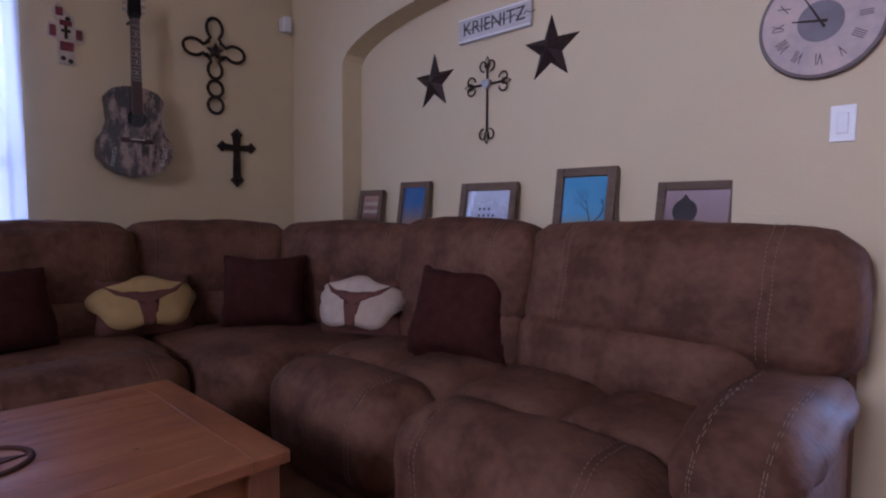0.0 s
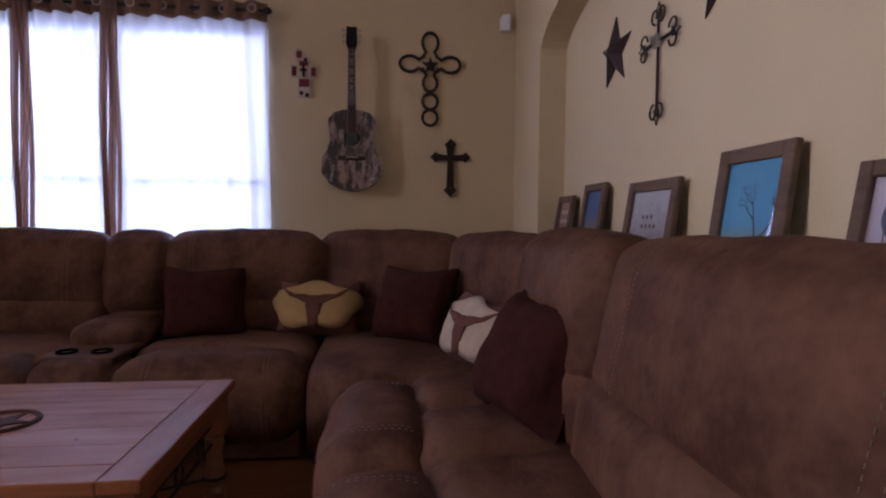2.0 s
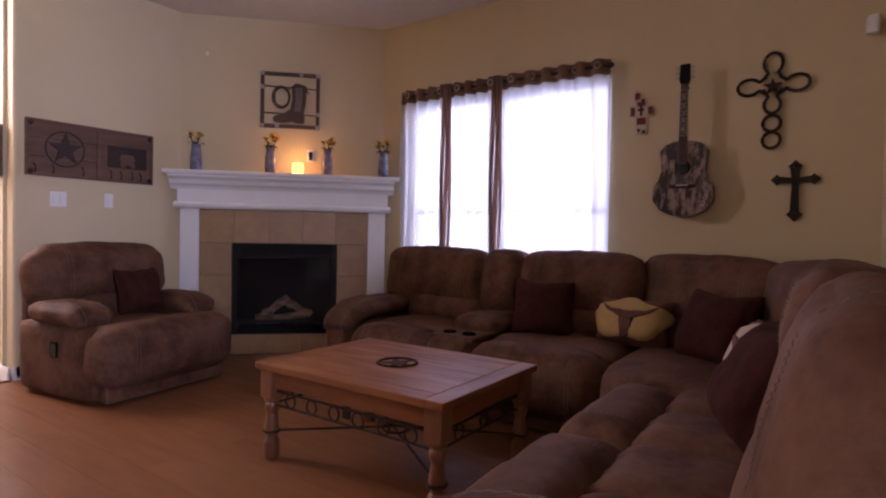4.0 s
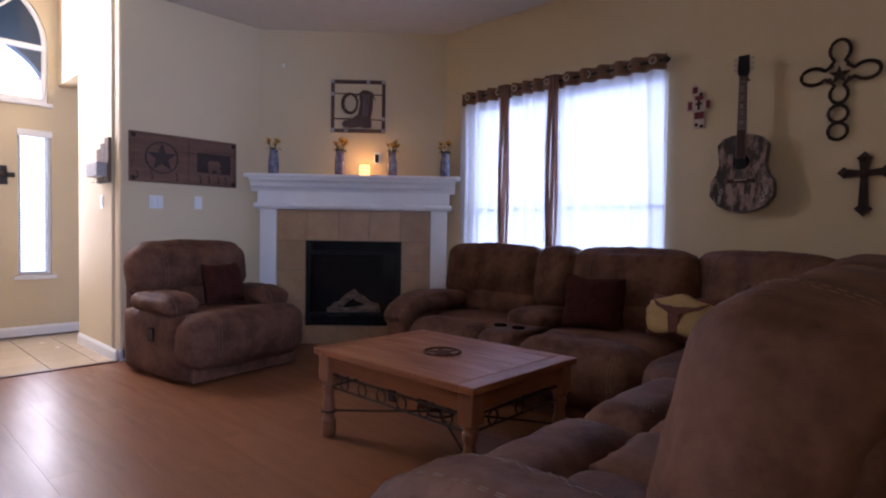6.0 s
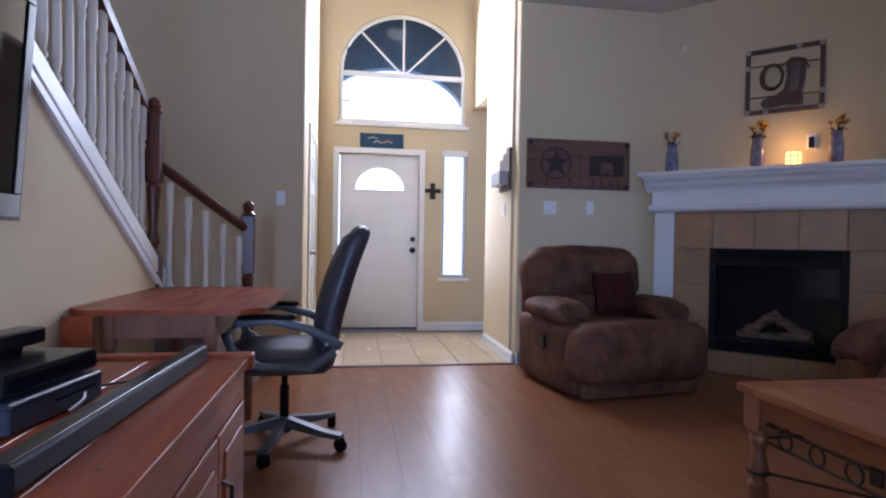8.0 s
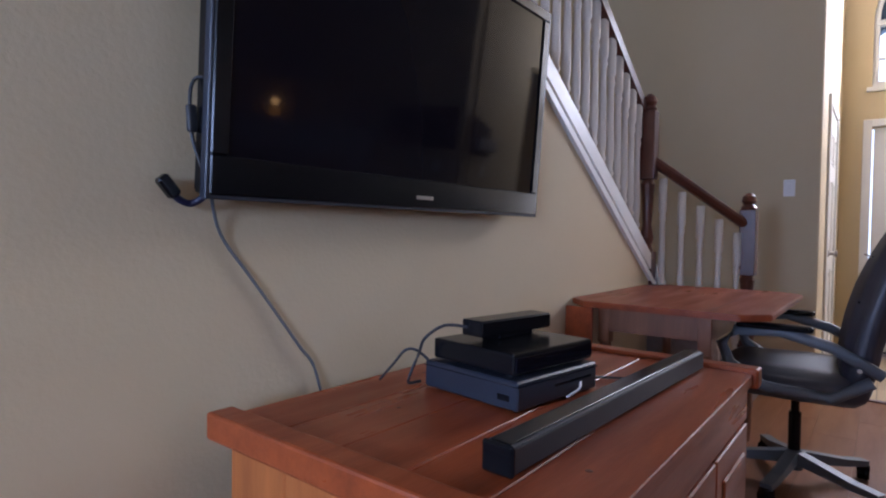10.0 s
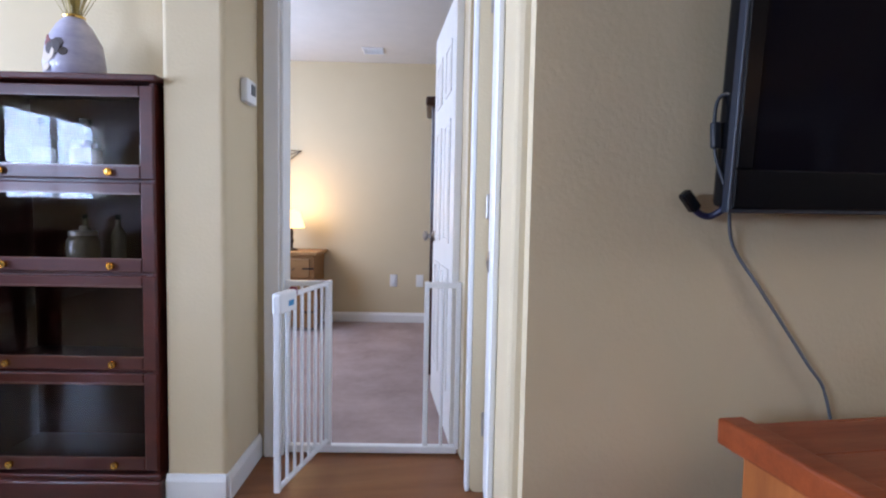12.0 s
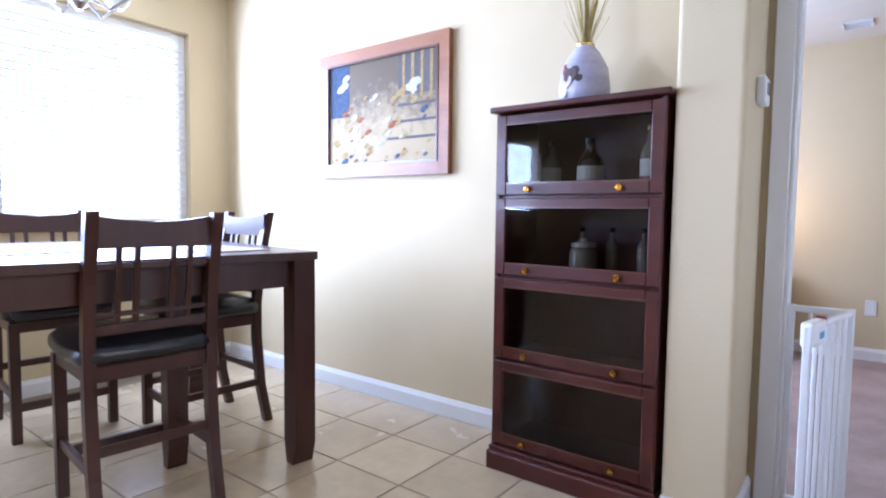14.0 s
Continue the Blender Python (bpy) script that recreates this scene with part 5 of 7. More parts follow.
for k in range(3):
    part("rope_coil", tube(ring_pts(-0.085 + 0.004 * k, 0.29, 0.082 - 0.009 * k, 0.105 - 0.009 * k, -0.006 - 0.004 * k, 26)[:-1], 0.006, 6, True), BRONZE, bp_)
part("rope_tail", tube([(-0.02, -0.01, 0.36), (0.05, -0.02, 0.42), (0.13, -0.02, 0.40), (0.17, -0.01, 0.33)], 0.006, 6), BRONZE, bp_)

# ---- west wall: carved sign with hooks, switches ----
sg = thing("carved_wood_sign", (XW + 0.002, 1.752, 1.535), "rustic brown wooden coat-hook board with a carved star", "wall sign", rz=90)
SIGNW = material("brown_stained_board", (0.17, 0.085, 0.05), 0.6, (0.09, 0.042, 0.025), 3, 7, stretch=(1, 6, 6), bump=0.4, bscale=40)
SIGND = material("dark_carving", (0.035, 0.018, 0.014), 0.7, mix=0.3, scale=20)
for k in range(3):
    part("board", box(-0.475, 0.475, -0.022, 0, k * 0.1427 + 0.001, (k + 1) * 0.1427 - 0.001, 0.003, 1), SIGNW, sg)
for z in (0.012, 0.416):
    part("border", box(-0.475, 0.475, -0.030, -0.020, z - 0.012, z + 0.012, 0.003, 1), SIGNW, sg)
for x in (-0.463, 0.463, 0.03):
    part("border", box(x - 0.012, x + 0.012, -0.030, -0.020, 0.024, 0.404, 0.003, 1), SIGNW, sg)
part("carved_star", prism([(x - 0.21, z + 0.22) for x, z in star_pts(0.125)], -0.034, -0.02, "y"), SIGND, sg)
part("star_ring", tube(ring_pts(-0.21, 0.22, 0.135, 0.135, -0.026, 30)[:-1], 0.006, 6, True), SIGND, sg)
part("scene_panel", box(0.10, 0.42, -0.026, -0.020, 0.12, 0.30, 0.003, 1), SIGND, sg)
part("carved_wagon", join(box(0.20, 0.31, -0.032, -0.024, 0.15, 0.19), lathe([(0.022, 0), (0.022, 0.006)], 12, pose(0.22, -0.026, 0.145, 90)), lathe([(0.022, 0), (0.022, 0.006)], 12, pose(0.30, -0.026, 0.145, 90)), prism([(0.19, 0.19), (0.32, 0.19), (0.30, 0.235), (0.21, 0.235)], -0.031, -0.024, "y")), SIGNW, sg)
for x in (-0.42, -0.30, -0.09, 0.12, 0.20, 0.29, 0.36):
    part("iron_hook", tube([(x, -0.022, 0.09), (x, -0.045, 0.075), (x, -0.055, 0.045), (x, -0.045, 0.025), (x, -0.032, 0.03)], 0.005, 6), IRON, sg)
for x in (-0.445, 0.445):
    for z in (0.03, 0.395):
        part("concho", lathe([(0.022, 0), (0.018, 0.006), (0.005, 0.01)], 12, pose(x, -0.03, z, 90)), IRON, sg)
switch_plate((XW + 0.002, 1.500, 1.365), 90, 2)
switch_plate((XW + 0.002, 1.870, 1.375), 90, 1, "white single rocker light switch plate")
# mail rack on the foyer side of the wall end
mr_ = thing("mail_rack", (-2.62, FOY_N - 0.004, 1.52), "small grey wooden key and mail rack with upright slats", "mail rack")
for i in range(3):
    part("upright_slat", box(-0.15 + i * 0.11, -0.05 + i * 0.11, -0.03, -0.004, 0.0, 0.30 + 0.04 * i, 0.003, 1), BARNWOOD, mr_)
part("pocket", box(-0.16, 0.14, -0.11, -0.03, 0.05, 0.17, 0.004, 1), material("whitewashed_wood", (0.45, 0.43, 0.42), 0.7, mix=0.3, scale=12, stretch=(1, 5, 5)), mr_)
for i in range(4):
    part("key_hook", tube([(-0.12 + i * 0.08, -0.05, 0.05), (-0.12 + i * 0.08, -0.06, 0.0), (-0.12 + i * 0.08, -0.08, 0.01)], 0.003, 5), IRON, mr_)
switch_plate((-2.72, FOY_N - 0.002, 1.36), 0, 1, "white rocker light switch plate below the mail rack")

# ---- entry ----
def panel_door(name, w, h, m, label, fan=False, struct=True, knob=None, mat=None, hinge=1):
    """A moulded panel door, its lower hinge-side corner at the origin, its face towards -y."""
    e = new(name)
    e.matrix_basis = m
    tagged(e, label, "door", kind="structure" if struct else "")
    slab = box(0, w, 0, 0.042, 0.012, h, 0.003, 1)
    part("slab", slab, mat or DOORW, e)
    cw = (w - 0.36) / 2
    rows = ((0.22, 0.80), (0.92, 1.50), (1.62, 1.86)) if not fan else ((0.20, 0.80), (0.94, 1.48))
    for z0, z1 in rows:
        for i in range(2):
            x0 = 0.12 + i * (cw + 0.12)
            z1_ = min(z1, h - 0.12)
            for s in (-0.006, 0.042):
                bm = bmesh.new()
                for bx in ((x0, x0 + cw, z0, z0 + 0.022), (x0, x0 + cw, z1_ - 0.022, z1_), (x0, x0 + 0.022, z0 + 0.022, z1_ - 0.022), (x0 + cw - 0.022, x0 + cw, z0 + 0.022, z1_ - 0.022)):
                    addbox(bm, bx[0], bx[1], s, s + 0.006, bx[2], bx[3])
                addbox(bm, x0 + 0.05, x0 + cw - 0.05, s + 0.001, s + 0.005, z0 + 0.05, z1_ - 0.05)
                bmesh.ops.bevel(bm, geom=bm.edges[:], offset=0.002, segments=1, affect="EDGES")
                part("panel", bm, mat or DOORW, e)
    return e


def casing(name, y0, y1, h, x, sgn, mat=None):
    """Door casing round an opening in a wall that faces sgn x."""
    bm = bmesh.new()
    for a, b, c, d in ((y0 - 0.065, y0, 0, h + 0.065), (y1, y1 + 0.065, 0, h + 0.065), (y0, y1, h, h + 0.065)):
        addbox(bm, min(x, x + sgn * 0.016), max(x, x + sgn * 0.016), a, b, c, d)
    bmesh.ops.bevel(bm, geom=bm.edges[:], offset=0.004, segments=1, affect="EDGES")
    return structure(tagged(obj(name, bm, mat or WHITE), "white painted door casing", "trim"))


d1 = panel_door("door_1", 0.915, 2.045, pose(DOOR_X - 0.02, 0.555, 0.012, 0, 0, -90) @ pose(0, 0, 0), "white front door with moulded panels and a half-round light, closed", fan=True)
d1.matrix_basis = pose(DOOR_X - 0.065, -0.355, 0.012, 0, 0, 90)
# the fan glass emits light itself, standing in for daylight behind it
FANW = emission("glowing_fanlight", (1.0, 1.0, 0.98), 3.0)
part("fan_light", prism([(0.4575 + 0.28 * math.cos(a), 1.635 + 0.255 * math.sin(a)) for a in [math.pi * i / 20 for i in range(21)]], -0.004, 0.046, "y"), FANW, d1, "half-round glass that glows in place of daylight")
part("fan_rim", tube([(0.4575 + 0.285 * math.cos(a), -0.004, 1.635 + 0.26 * math.sin(a)) for a in [math.pi * i / 20 for i in range(21)]], 0.009, 6), DOORW, d1)
part("fan_rim", tube([(0.17, -0.004, 1.632), (0.745, -0.004, 1.632)], 0.009, 6), DOORW, d1)
for z, r in ((1.075, 0.028), (0.945, 0.032)):
    part("door_knob", lathe([(r + 0.004, 0), (r, 0.012), (0.012, 0.02), (0.012, 0.04), (r * 0.9, 0.05), (r * 0.8, 0.068), (0.006, 0.072)], 16, pose(0.855, 0, z - 0.012, 90)), BLACKPL, d1, "black door knob")
part("weatherstrip", box(0, 0.915, -0.006, 0.0, 0.0, 0.018), BLACKPL, d1)
casing("trim_front_door", -0.37, 0.565, 2.06, DOOR_X, 1)
# arched window over the door
aw = structure(thing("window_2", (DOOR_X, AY, AZ0), "white arched transom window with a sunburst of glazing bars", "window"))
def aw_bar(bm, nm="window_frame"):
    return part(nm, bm, WHITE, aw)
n = 28
pts = [(-0.05, -AR + 0.02, 0.02)] + [(-0.05, AR * 0.975 * math.cos(math.pi - math.pi * i / n), AZS - AZ0 + AR * 0.895 * math.sin(math.pi * i / n)) for i in range(n + 1)] + [(-0.05, AR - 0.02, 0.02)]
aw_bar(tube(pts, 0.026, 8))
aw_bar(box(-0.075, -0.025, -AR, AR, 0.0, 0.045, 0.004, 1))
aw_bar(box(-0.075, -0.025, -AR + 0.02, AR - 0.02, AZS - AZ0 - 0.055, AZS - AZ0 - 0.005, 0.004, 1), "transom_bar")
for a in (45, 90, 135):
    p0 = (-0.05, 0.0, AZS - AZ0 - 0.03)
    aw_bar(tube([p0, (-0.05, AR * 0.94 * math.cos(radians(a)), AZS - AZ0 + AR * 0.87 * math.sin(radians(a)))], 0.013, 6), "glazing_bar")
for s in (-1, 1):
    aw_bar(box(-0.062, -0.038, s * 0.60 - 0.12 * (s < 0) - 0.0, s * 0.60 + 0.12 * (s > 0), 0.24, 0.262), "glazing_bar")
op = part("pane", prism(arch_outline(-AR + 0.03, AR - 0.03, 0.03, AZS - AZ0, AZS - AZ0 + AR * 0.88), -0.056, -0.052, "x"), PANE, aw)
op.visible_shadow = False
part("window_sill", box(-0.02, 0.035, -AR - 0.04, AR + 0.04, -0.045, -0.005, 0.006, 2), WHITE, aw)
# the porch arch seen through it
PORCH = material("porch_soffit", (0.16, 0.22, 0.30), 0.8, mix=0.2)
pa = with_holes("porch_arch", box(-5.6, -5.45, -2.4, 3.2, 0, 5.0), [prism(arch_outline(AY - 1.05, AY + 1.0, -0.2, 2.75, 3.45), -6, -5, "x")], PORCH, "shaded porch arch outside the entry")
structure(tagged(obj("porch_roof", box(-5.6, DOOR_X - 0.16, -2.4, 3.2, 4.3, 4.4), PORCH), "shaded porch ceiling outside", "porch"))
# sidelight with blinds
sw_ = structure(thing("window_3", (DOOR_X, 0.985, 0.63), "narrow white sidelight window with horizontal blinds", "window"))
for b in ((-0.145, -0.115, 0, 1.48), (0.115, 0.145, 0, 1.48)):
    part("window_frame", box(-0.09, -0.04, b[0], b[1], b[2], b[3], 0.003, 1), WHITE, sw_)
part("window_frame", box(-0.09, -0.04, -0.115, 0.115, 0, 0.03, 0.003, 1), WHITE, sw_)
part("window_frame", box(-0.09, -0.04, -0.115, 0.115, 1.45, 1.48, 0.003, 1), WHITE, sw_)
p = part("pane", box(-0.068, -0.064, -0.115, 0.115, 0.03, 1.45), PANE, sw_)
p.visible_shadow = False
part("window_sill", box(-0.03, 0.035, -0.185, 0.185, -0.045, -0.004, 0.006, 2), WHITE, sw_)
part("blind_valance", box(-0.035, 0.012, -0.15, 0.15, 1.43, 1.50, 0.004, 1), WHITE, sw_)
me = None
for i in range(46):
    if me is None:
        o = part("slat", box(-0.012, 0.012, -0.135, 0.135, -0.0008, 0.0008, m=pose(0, 0, 0, 0, 25)), SLAT, sw_)
        me = o.data
    else:
        o = new("slat", me)
        o.parent = sw_
    o.matrix_basis = pose(-0.012, 0, 0.03 + i * 0.0305)
# plaque over the door, little cross
pl = thing("entry_plaque", (DOOR_X + 0.002, 0.115, 2.13), "small dark blue painted plaque over the front door", "plaque", rz=90)
part("board", box(-0.25, 0.25, -0.018, 0, 0, 0.165, 0.004, 1), material("navy_paint", (0.012, 0.06, 0.12), 0.5, mix=0.3, scale=12), pl)
for x0, x1, z, mt in ((-0.16, -0.05, 0.10, BONE), (-0.02, 0.14, 0.085, MAROON), (-0.10, 0.0, 0.055, BONE), (0.02, 0.12, 0.06, BONE)):
    part("painted_bar", tube([(x0, -0.019, z), ((x0 + x1) / 2, -0.019, z + 0.02), (x1, -0.019, z)], 0.008, 6), mt, pl)
ec = thing("pewter_cross", (DOOR_X + 0.002, 0.722, 1.55), "small dark pewter cross beside the front door", "wall cross", rz=90)
part("upright", prism([(-0.035, 0), (0.035, 0), (0.028, 0.19), (-0.028, 0.19)], -0.014, 0, "y"), DARKMETAL, ec)
part("crossbar", box(-0.095, 0.095, -0.018, -0.002, 0.075, 0.125, 0.006, 2), DARKMETAL, ec)
part("boss", lathe([(0.03, 0), (0.022, 0.008), (0.006, 0.012)], 14, pose(0, -0.016, 0.10, 90)), IRON, ec)
# closet door and coat-rack wall of the entry
d4 = panel_door("door_4", 0.76, 2.03, pose(-2.95, FOY_S - 0.045, 0, 0, 0, 180) @ pose(0, -0.05, 0), "white panel closet door in the entry, closed")
d4.matrix_basis = pose(-2.85, FOY_S + 0.004, 0.0, 0, 0, 180)
part("door_knob", lathe([(0.03, 0), (0.028, 0.01), (0.012, 0.02), (0.012, 0.04), (0.028, 0.05), (0.02, 0.065)], 14, pose(0.07, -0.004, 0.93, 90)), NICKEL, d4)
structure(tagged(obj("trim_closet", boxes([(-2.85, -2.785, FOY_S, FOY_S + 0.018, 0, 2.10), (-3.675, -3.61, FOY_S, FOY_S + 0.018, 0, 2.10), (-3.61, -2.85, FOY_S, FOY_S + 0.018, 2.035, 2.10)], 0.004), WHITE), "white painted closet door casing", "trim"))
ci = thing("foyer_pendant", (-3.2, 0.36, 3.78), "round frosted ceiling lamp hanging in the entry", "ceiling lamp")
part("shade", lathe([(0.03, 0), (0.12, 0.03), (0.15, 0.09), (0.12, 0.14), (0.03, 0.15)], 20), WHITEPL, ci, "frosted white glass shade", True)
part("stem", tube([(0, 0, 0.15), (0, 0, 1.42)], 0.008, 8), NICKEL, ci)

# baseboards
def baseboard(name, segs):
    bm = bmesh.new()
    for x0, y0, x1, y1 in segs:
        d = Vector((x1 - x0, y1 - y0, 0))
        m = Matrix.Translation((x0, y0, 0)) @ Matrix.Rotation(math.atan2(d.y, d.x), 4, "Z")
        vs = []
        L = d.length
        prof = [(0.0, 0.0), (-0.014, 0.0), (-0.014, 0.075), (-0.008, 0.09), (-0.005, 0.10), (0.0, 0.10)]
        a = [bm.verts.new(m @ Vector((0, y, z))) for y, z in prof]
        b = [bm.verts.new(m @ Vector((L, y, z))) for y, z in prof]
        bm.faces.new(a)
        bm.faces.new(b[::-1])
        for i in range(len(prof)):
            bm.faces.new((a[i], b[i], b[(i + 1) % len(prof)], a[(i + 1) % len(prof)]))
    return structure(tagged(obj(name, bm, WHITE), "white painted moulded baseboard", "baseboard"))
baseboard("baseboard", [(-3.45, FOY_N, XW, FOY_N), (DOOR_X, 0.63, DOOR_X, 3.4)])
baseboard("baseboard_west", [(XW, FY0, XW, FOY_N + 0.02)])

# ---- stairs ----
RISE, RUN = 0.187, 0.30
st = structure(thing("staircase", (0, 0, 0), "carpeted staircase with white balusters and dark wooden rail", "staircase"))
STC = material("stair_carpet", (0.36, 0.28, 0.23), 1.0, mix=0.25, scale=30, bump=0.6, bscale=250)
x = -2.05
z = 0.0
i = 0
while x < 1.95 and i < 17:
    z += RISE
    part("step", box(x, x + RUN + 0.02, -2.6, YT - 0.145 if x > -1.3 else -1.02, max(0, z - 0.4), z, 0.012, 2), STC, st)
    x += RUN
    i += 1
part("stringer", prism([(-1.42, stair_z(-1.42) - 0.02), (1.925, stair_z(1.925) - 0.02), (1.925, stair_z(1.925) + 0.07), (-1.42, stair_z(-1.42) + 0.07)], YT - 0.15, YT + 0.012, "y"), WHITE, st)
part("stringer_bead", prism([(-1.42, stair_z(-1.42) - 0.09), (1.925, stair_z(1.925) - 0.09), (1.925, stair_z(1.925) - 0.055), (-1.42, stair_z(-1.42) - 0.055)], YT, YT + 0.02, "y"), WHITE, st)
BAL = [(0.024, 0.0), (0.024, 0.12), (0.014, 0.135), (0.023, 0.155), (0.014, 0.175), (0.021, 0.23), (0.017, 0.45), (0.014, 0.60), (0.021, 0.63), (0.014, 0.65), (0.023, 0.67), (0.023, 0.86)]
bme = None
x = -1.10
while x < 1.90:
    if bme is None:
        bo = part("baluster", lathe(BAL, 10), BALPAINT, st, smooth=True)
        bme = bo.data
    else:
        bo = new("baluster", bme)
        bo.parent = st
    bo.matrix_basis = pose(x, YT - 0.07, stair_z(x) + 0.06)
    x += 0.105
part("handrail", prism([(-1.17, stair_z(-1.17) + 0.90), (1.925, stair_z(1.925) + 0.90), (1.925, stair_z(1.925) + 0.965), (-1.17, stair_z(-1.17) + 0.965)], YT - 0.10, YT - 0.04, "y"), MAHOG, st)
def newel(x, y, z0, zt):
    h = zt - z0
    prof = [(0.040, h - 0.10), (0.046, h - 0.09), (0.030, h - 0.07), (0.042, h - 0.05), (0.036, h - 0.02), (0.015, h)]
    nw = part("newel_post", join(box(-0.044, 0.044, -0.044, 0.044, 0, h * 0.30, 0.004, 1), lathe([(0.040, h * 0.30), (0.028, h * 0.33), (0.040, h * 0.36), (0.026, h * 0.42), (0.034, h * 0.55), (0.042, h * 0.60), (0.03, h * 0.62)], 14), box(-0.044, 0.044, -0.044, 0.044, h * 0.62, h - 0.10, 0.004, 1), lathe(prof, 14)), MAHOG, st, "dark turned newel post")
    nw.matrix_basis = pose(x, y, z0)
NAX, NAY, NBX, NBY = -1.62, -0.90, -1.175, -1.36
newel(NAX, NAY, 0.0, 1.305)
newel(NBX, NBY, 0.55, 1.87)
for k in range(5):
    t = (k + 0.6) / 5.4
    bx, by = NAX + (NBX - NAX) * t, NAY + (NBY - NAY) * t
    bo = new("baluster", bme)
    bo.parent = st
    zb = 0.19 + 0.42 * t
    bo.matrix_basis = pose(bx, by, zb - 0.03)
part("handrail", tube([(NAX + 0.02, NAY - 0.02, 1.12), (NBX, NBY, 1.50)], 0.032, 10), MAHOG, st)
part("step", prism([(NAX - 0.5, NAY + 0.02), (NAX + 0.05, NAY + 0.02), (NBX + 0.05, NBY + 0.03), (NBX + 0.05, -2.6), (NAX - 0.5, -2.6)], 0.0, 0.18, "z"), STC, st)
switch_plate((XW + 0.002, -0.78, 1.385), 90, 1, "white rocker light switch plate by the stairs")


# ---- television wall ----
tv = thing("television", (1.021, YT + 0.10, 1.10), "large black flat-screen television on the wall, switched off", "television")
tv.matrix_basis = pose(1.014, YT + 0.085, 1.098, 0, 0, 180) @ pose(0, 0, 0, 4.0, -0.4, 0)
part("housing", box(-0.612, 0.612, 0.0, 0.055, 0, 0.70, 0.012, 2), BLACKPL, tv)
part("bezel", boxes([(-0.612, 0.612, -0.012, 0.0, 0.0, 0.075), (-0.612, 0.612, -0.012, 0.0, 0.665, 0.70), (-0.612, -0.575, -0.012, 0.0, 0.075, 0.665), (0.575, 0.612, -0.012, 0.0, 0.075, 0.665)], 0.003), BLACKPL, tv, "glossy black bezel")
part("clear_rim", boxes([(-0.617, 0.617, -0.010, 0.01, -0.008, 0.001), (-0.620, -0.611, -0.010, 0.01, -0.008, 0.70), (0.611, 0.620, -0.010, 0.01, -0.008, 0.70)], 0.002), CHARCOAL, tv)
part("screen", box(-0.575, 0.575, -0.006, 0.002, 0.075, 0.665), SCREEN, tv, "dark glossy screen")
part("badge", box(-0.035, 0.035, -0.0135, -0.011, 0.022, 0.032, 0.001, 1), NICKEL, tv, "small silver badge")
part("wall_mount", box(-0.25, 0.25, 0.05, 0.083, 0.2, 0.5, 0.004, 1), SOOT, tv)


def cable(name, pts, r, label, mat=None):
    """A cable through points, smoothed."""
    P = [Vector(p) for p in pts]
    out = []
    for i in range(len(P) - 1):
        p0, p1, p2, p3 = P[max(0, i - 1)], P[i], P[i + 1], P[min(len(P) - 1, i + 2)]
        for k in range(6):
            t = k / 6
            out.append(0.5 * ((2 * p1) + (p2 - p0) * t + (2 * p0 - 5 * p1 + 4 * p2 - p3) * t * t + (3 * p1 - p0 - 3 * p2 + p3) * t ** 3))
    out.append(P[-1])
    e = thing(name, tuple(P[0]), label, "cable")
    part("wire", tube([tuple(p - P[0]) for p in out], r, 7), mat or MATTEPL, e, smooth=True)
    return e


c1 = cable("power_cable", [(1.605, YT + 0.06, 1.11), (1.555, YT + 0.012, 1.02), (1.485, YT + 0.010, 0.93), (1.415, YT + 0.010, 0.84), (1.355, YT + 0.012, 0.76), (1.315, YT + 0.012, 0.71), (1.285, YT + 0.012, 0.62)], 0.0036, "grey cable hanging from the television to the console", GREYPL)
c2 = cable("video_cable", [(1.595, YT + 0.06, 1.11), (1.615, YT + 0.04, 1.085), (1.630, YT + 0.03, 1.078), (1.650, YT + 0.03, 1.085), (1.665, YT + 0.03, 1.10)], 0.007, "thick blue-black video cable end hanging beside the television", material("navy_cable", (0.012, 0.014, 0.05), 0.4))
part("plug", box(-0.012, 0.012, -0.01, 0.01, -0.015, 0.03, 0.004, 1, pose(0.07, -0.03, -0.008, 0, 40)), BLACKPL, c2)
c3 = cable("adapter_cable", [(1.620, YT + 0.08, 1.31), (1.633, YT + 0.06, 1.31), (1.642, YT + 0.055, 1.28), (1.637, YT + 0.055, 1.20), (1.620, YT + 0.07, 1.13)], 0.0036, "thin black cable with an inline adapter beside the television")
part("adapter", box(-0.009, 0.009, -0.007, 0.008, -0.026, 0.026, 0.005, 2, pose(0.019, -0.025, -0.075, 0, 4)), MATTEPL, c3)

# console
CX0, CX1, CY0, CY1, CZ = 0.475, 1.618, -1.235, -0.515, 0.675
co = thing("media_console", ((CX0 + CX1) / 2, (CY0 + CY1) / 2, 0), "red-stained rustic pine media console with a worn edge", "console")
w, d = (CX1 - CX0) / 2, (CY1 - CY0) / 2
n = 5
for i in range(n):
    y0, y1 = -d + i * 2 * d / n, -d + (i + 1) * 2 * d / n
    part("top_board", box(-w + 0.05, w - 0.05, y0 + 0.0007, y1 - 0.0007, CZ - 0.03, CZ, 0.002, 1), REDWOOD, co)
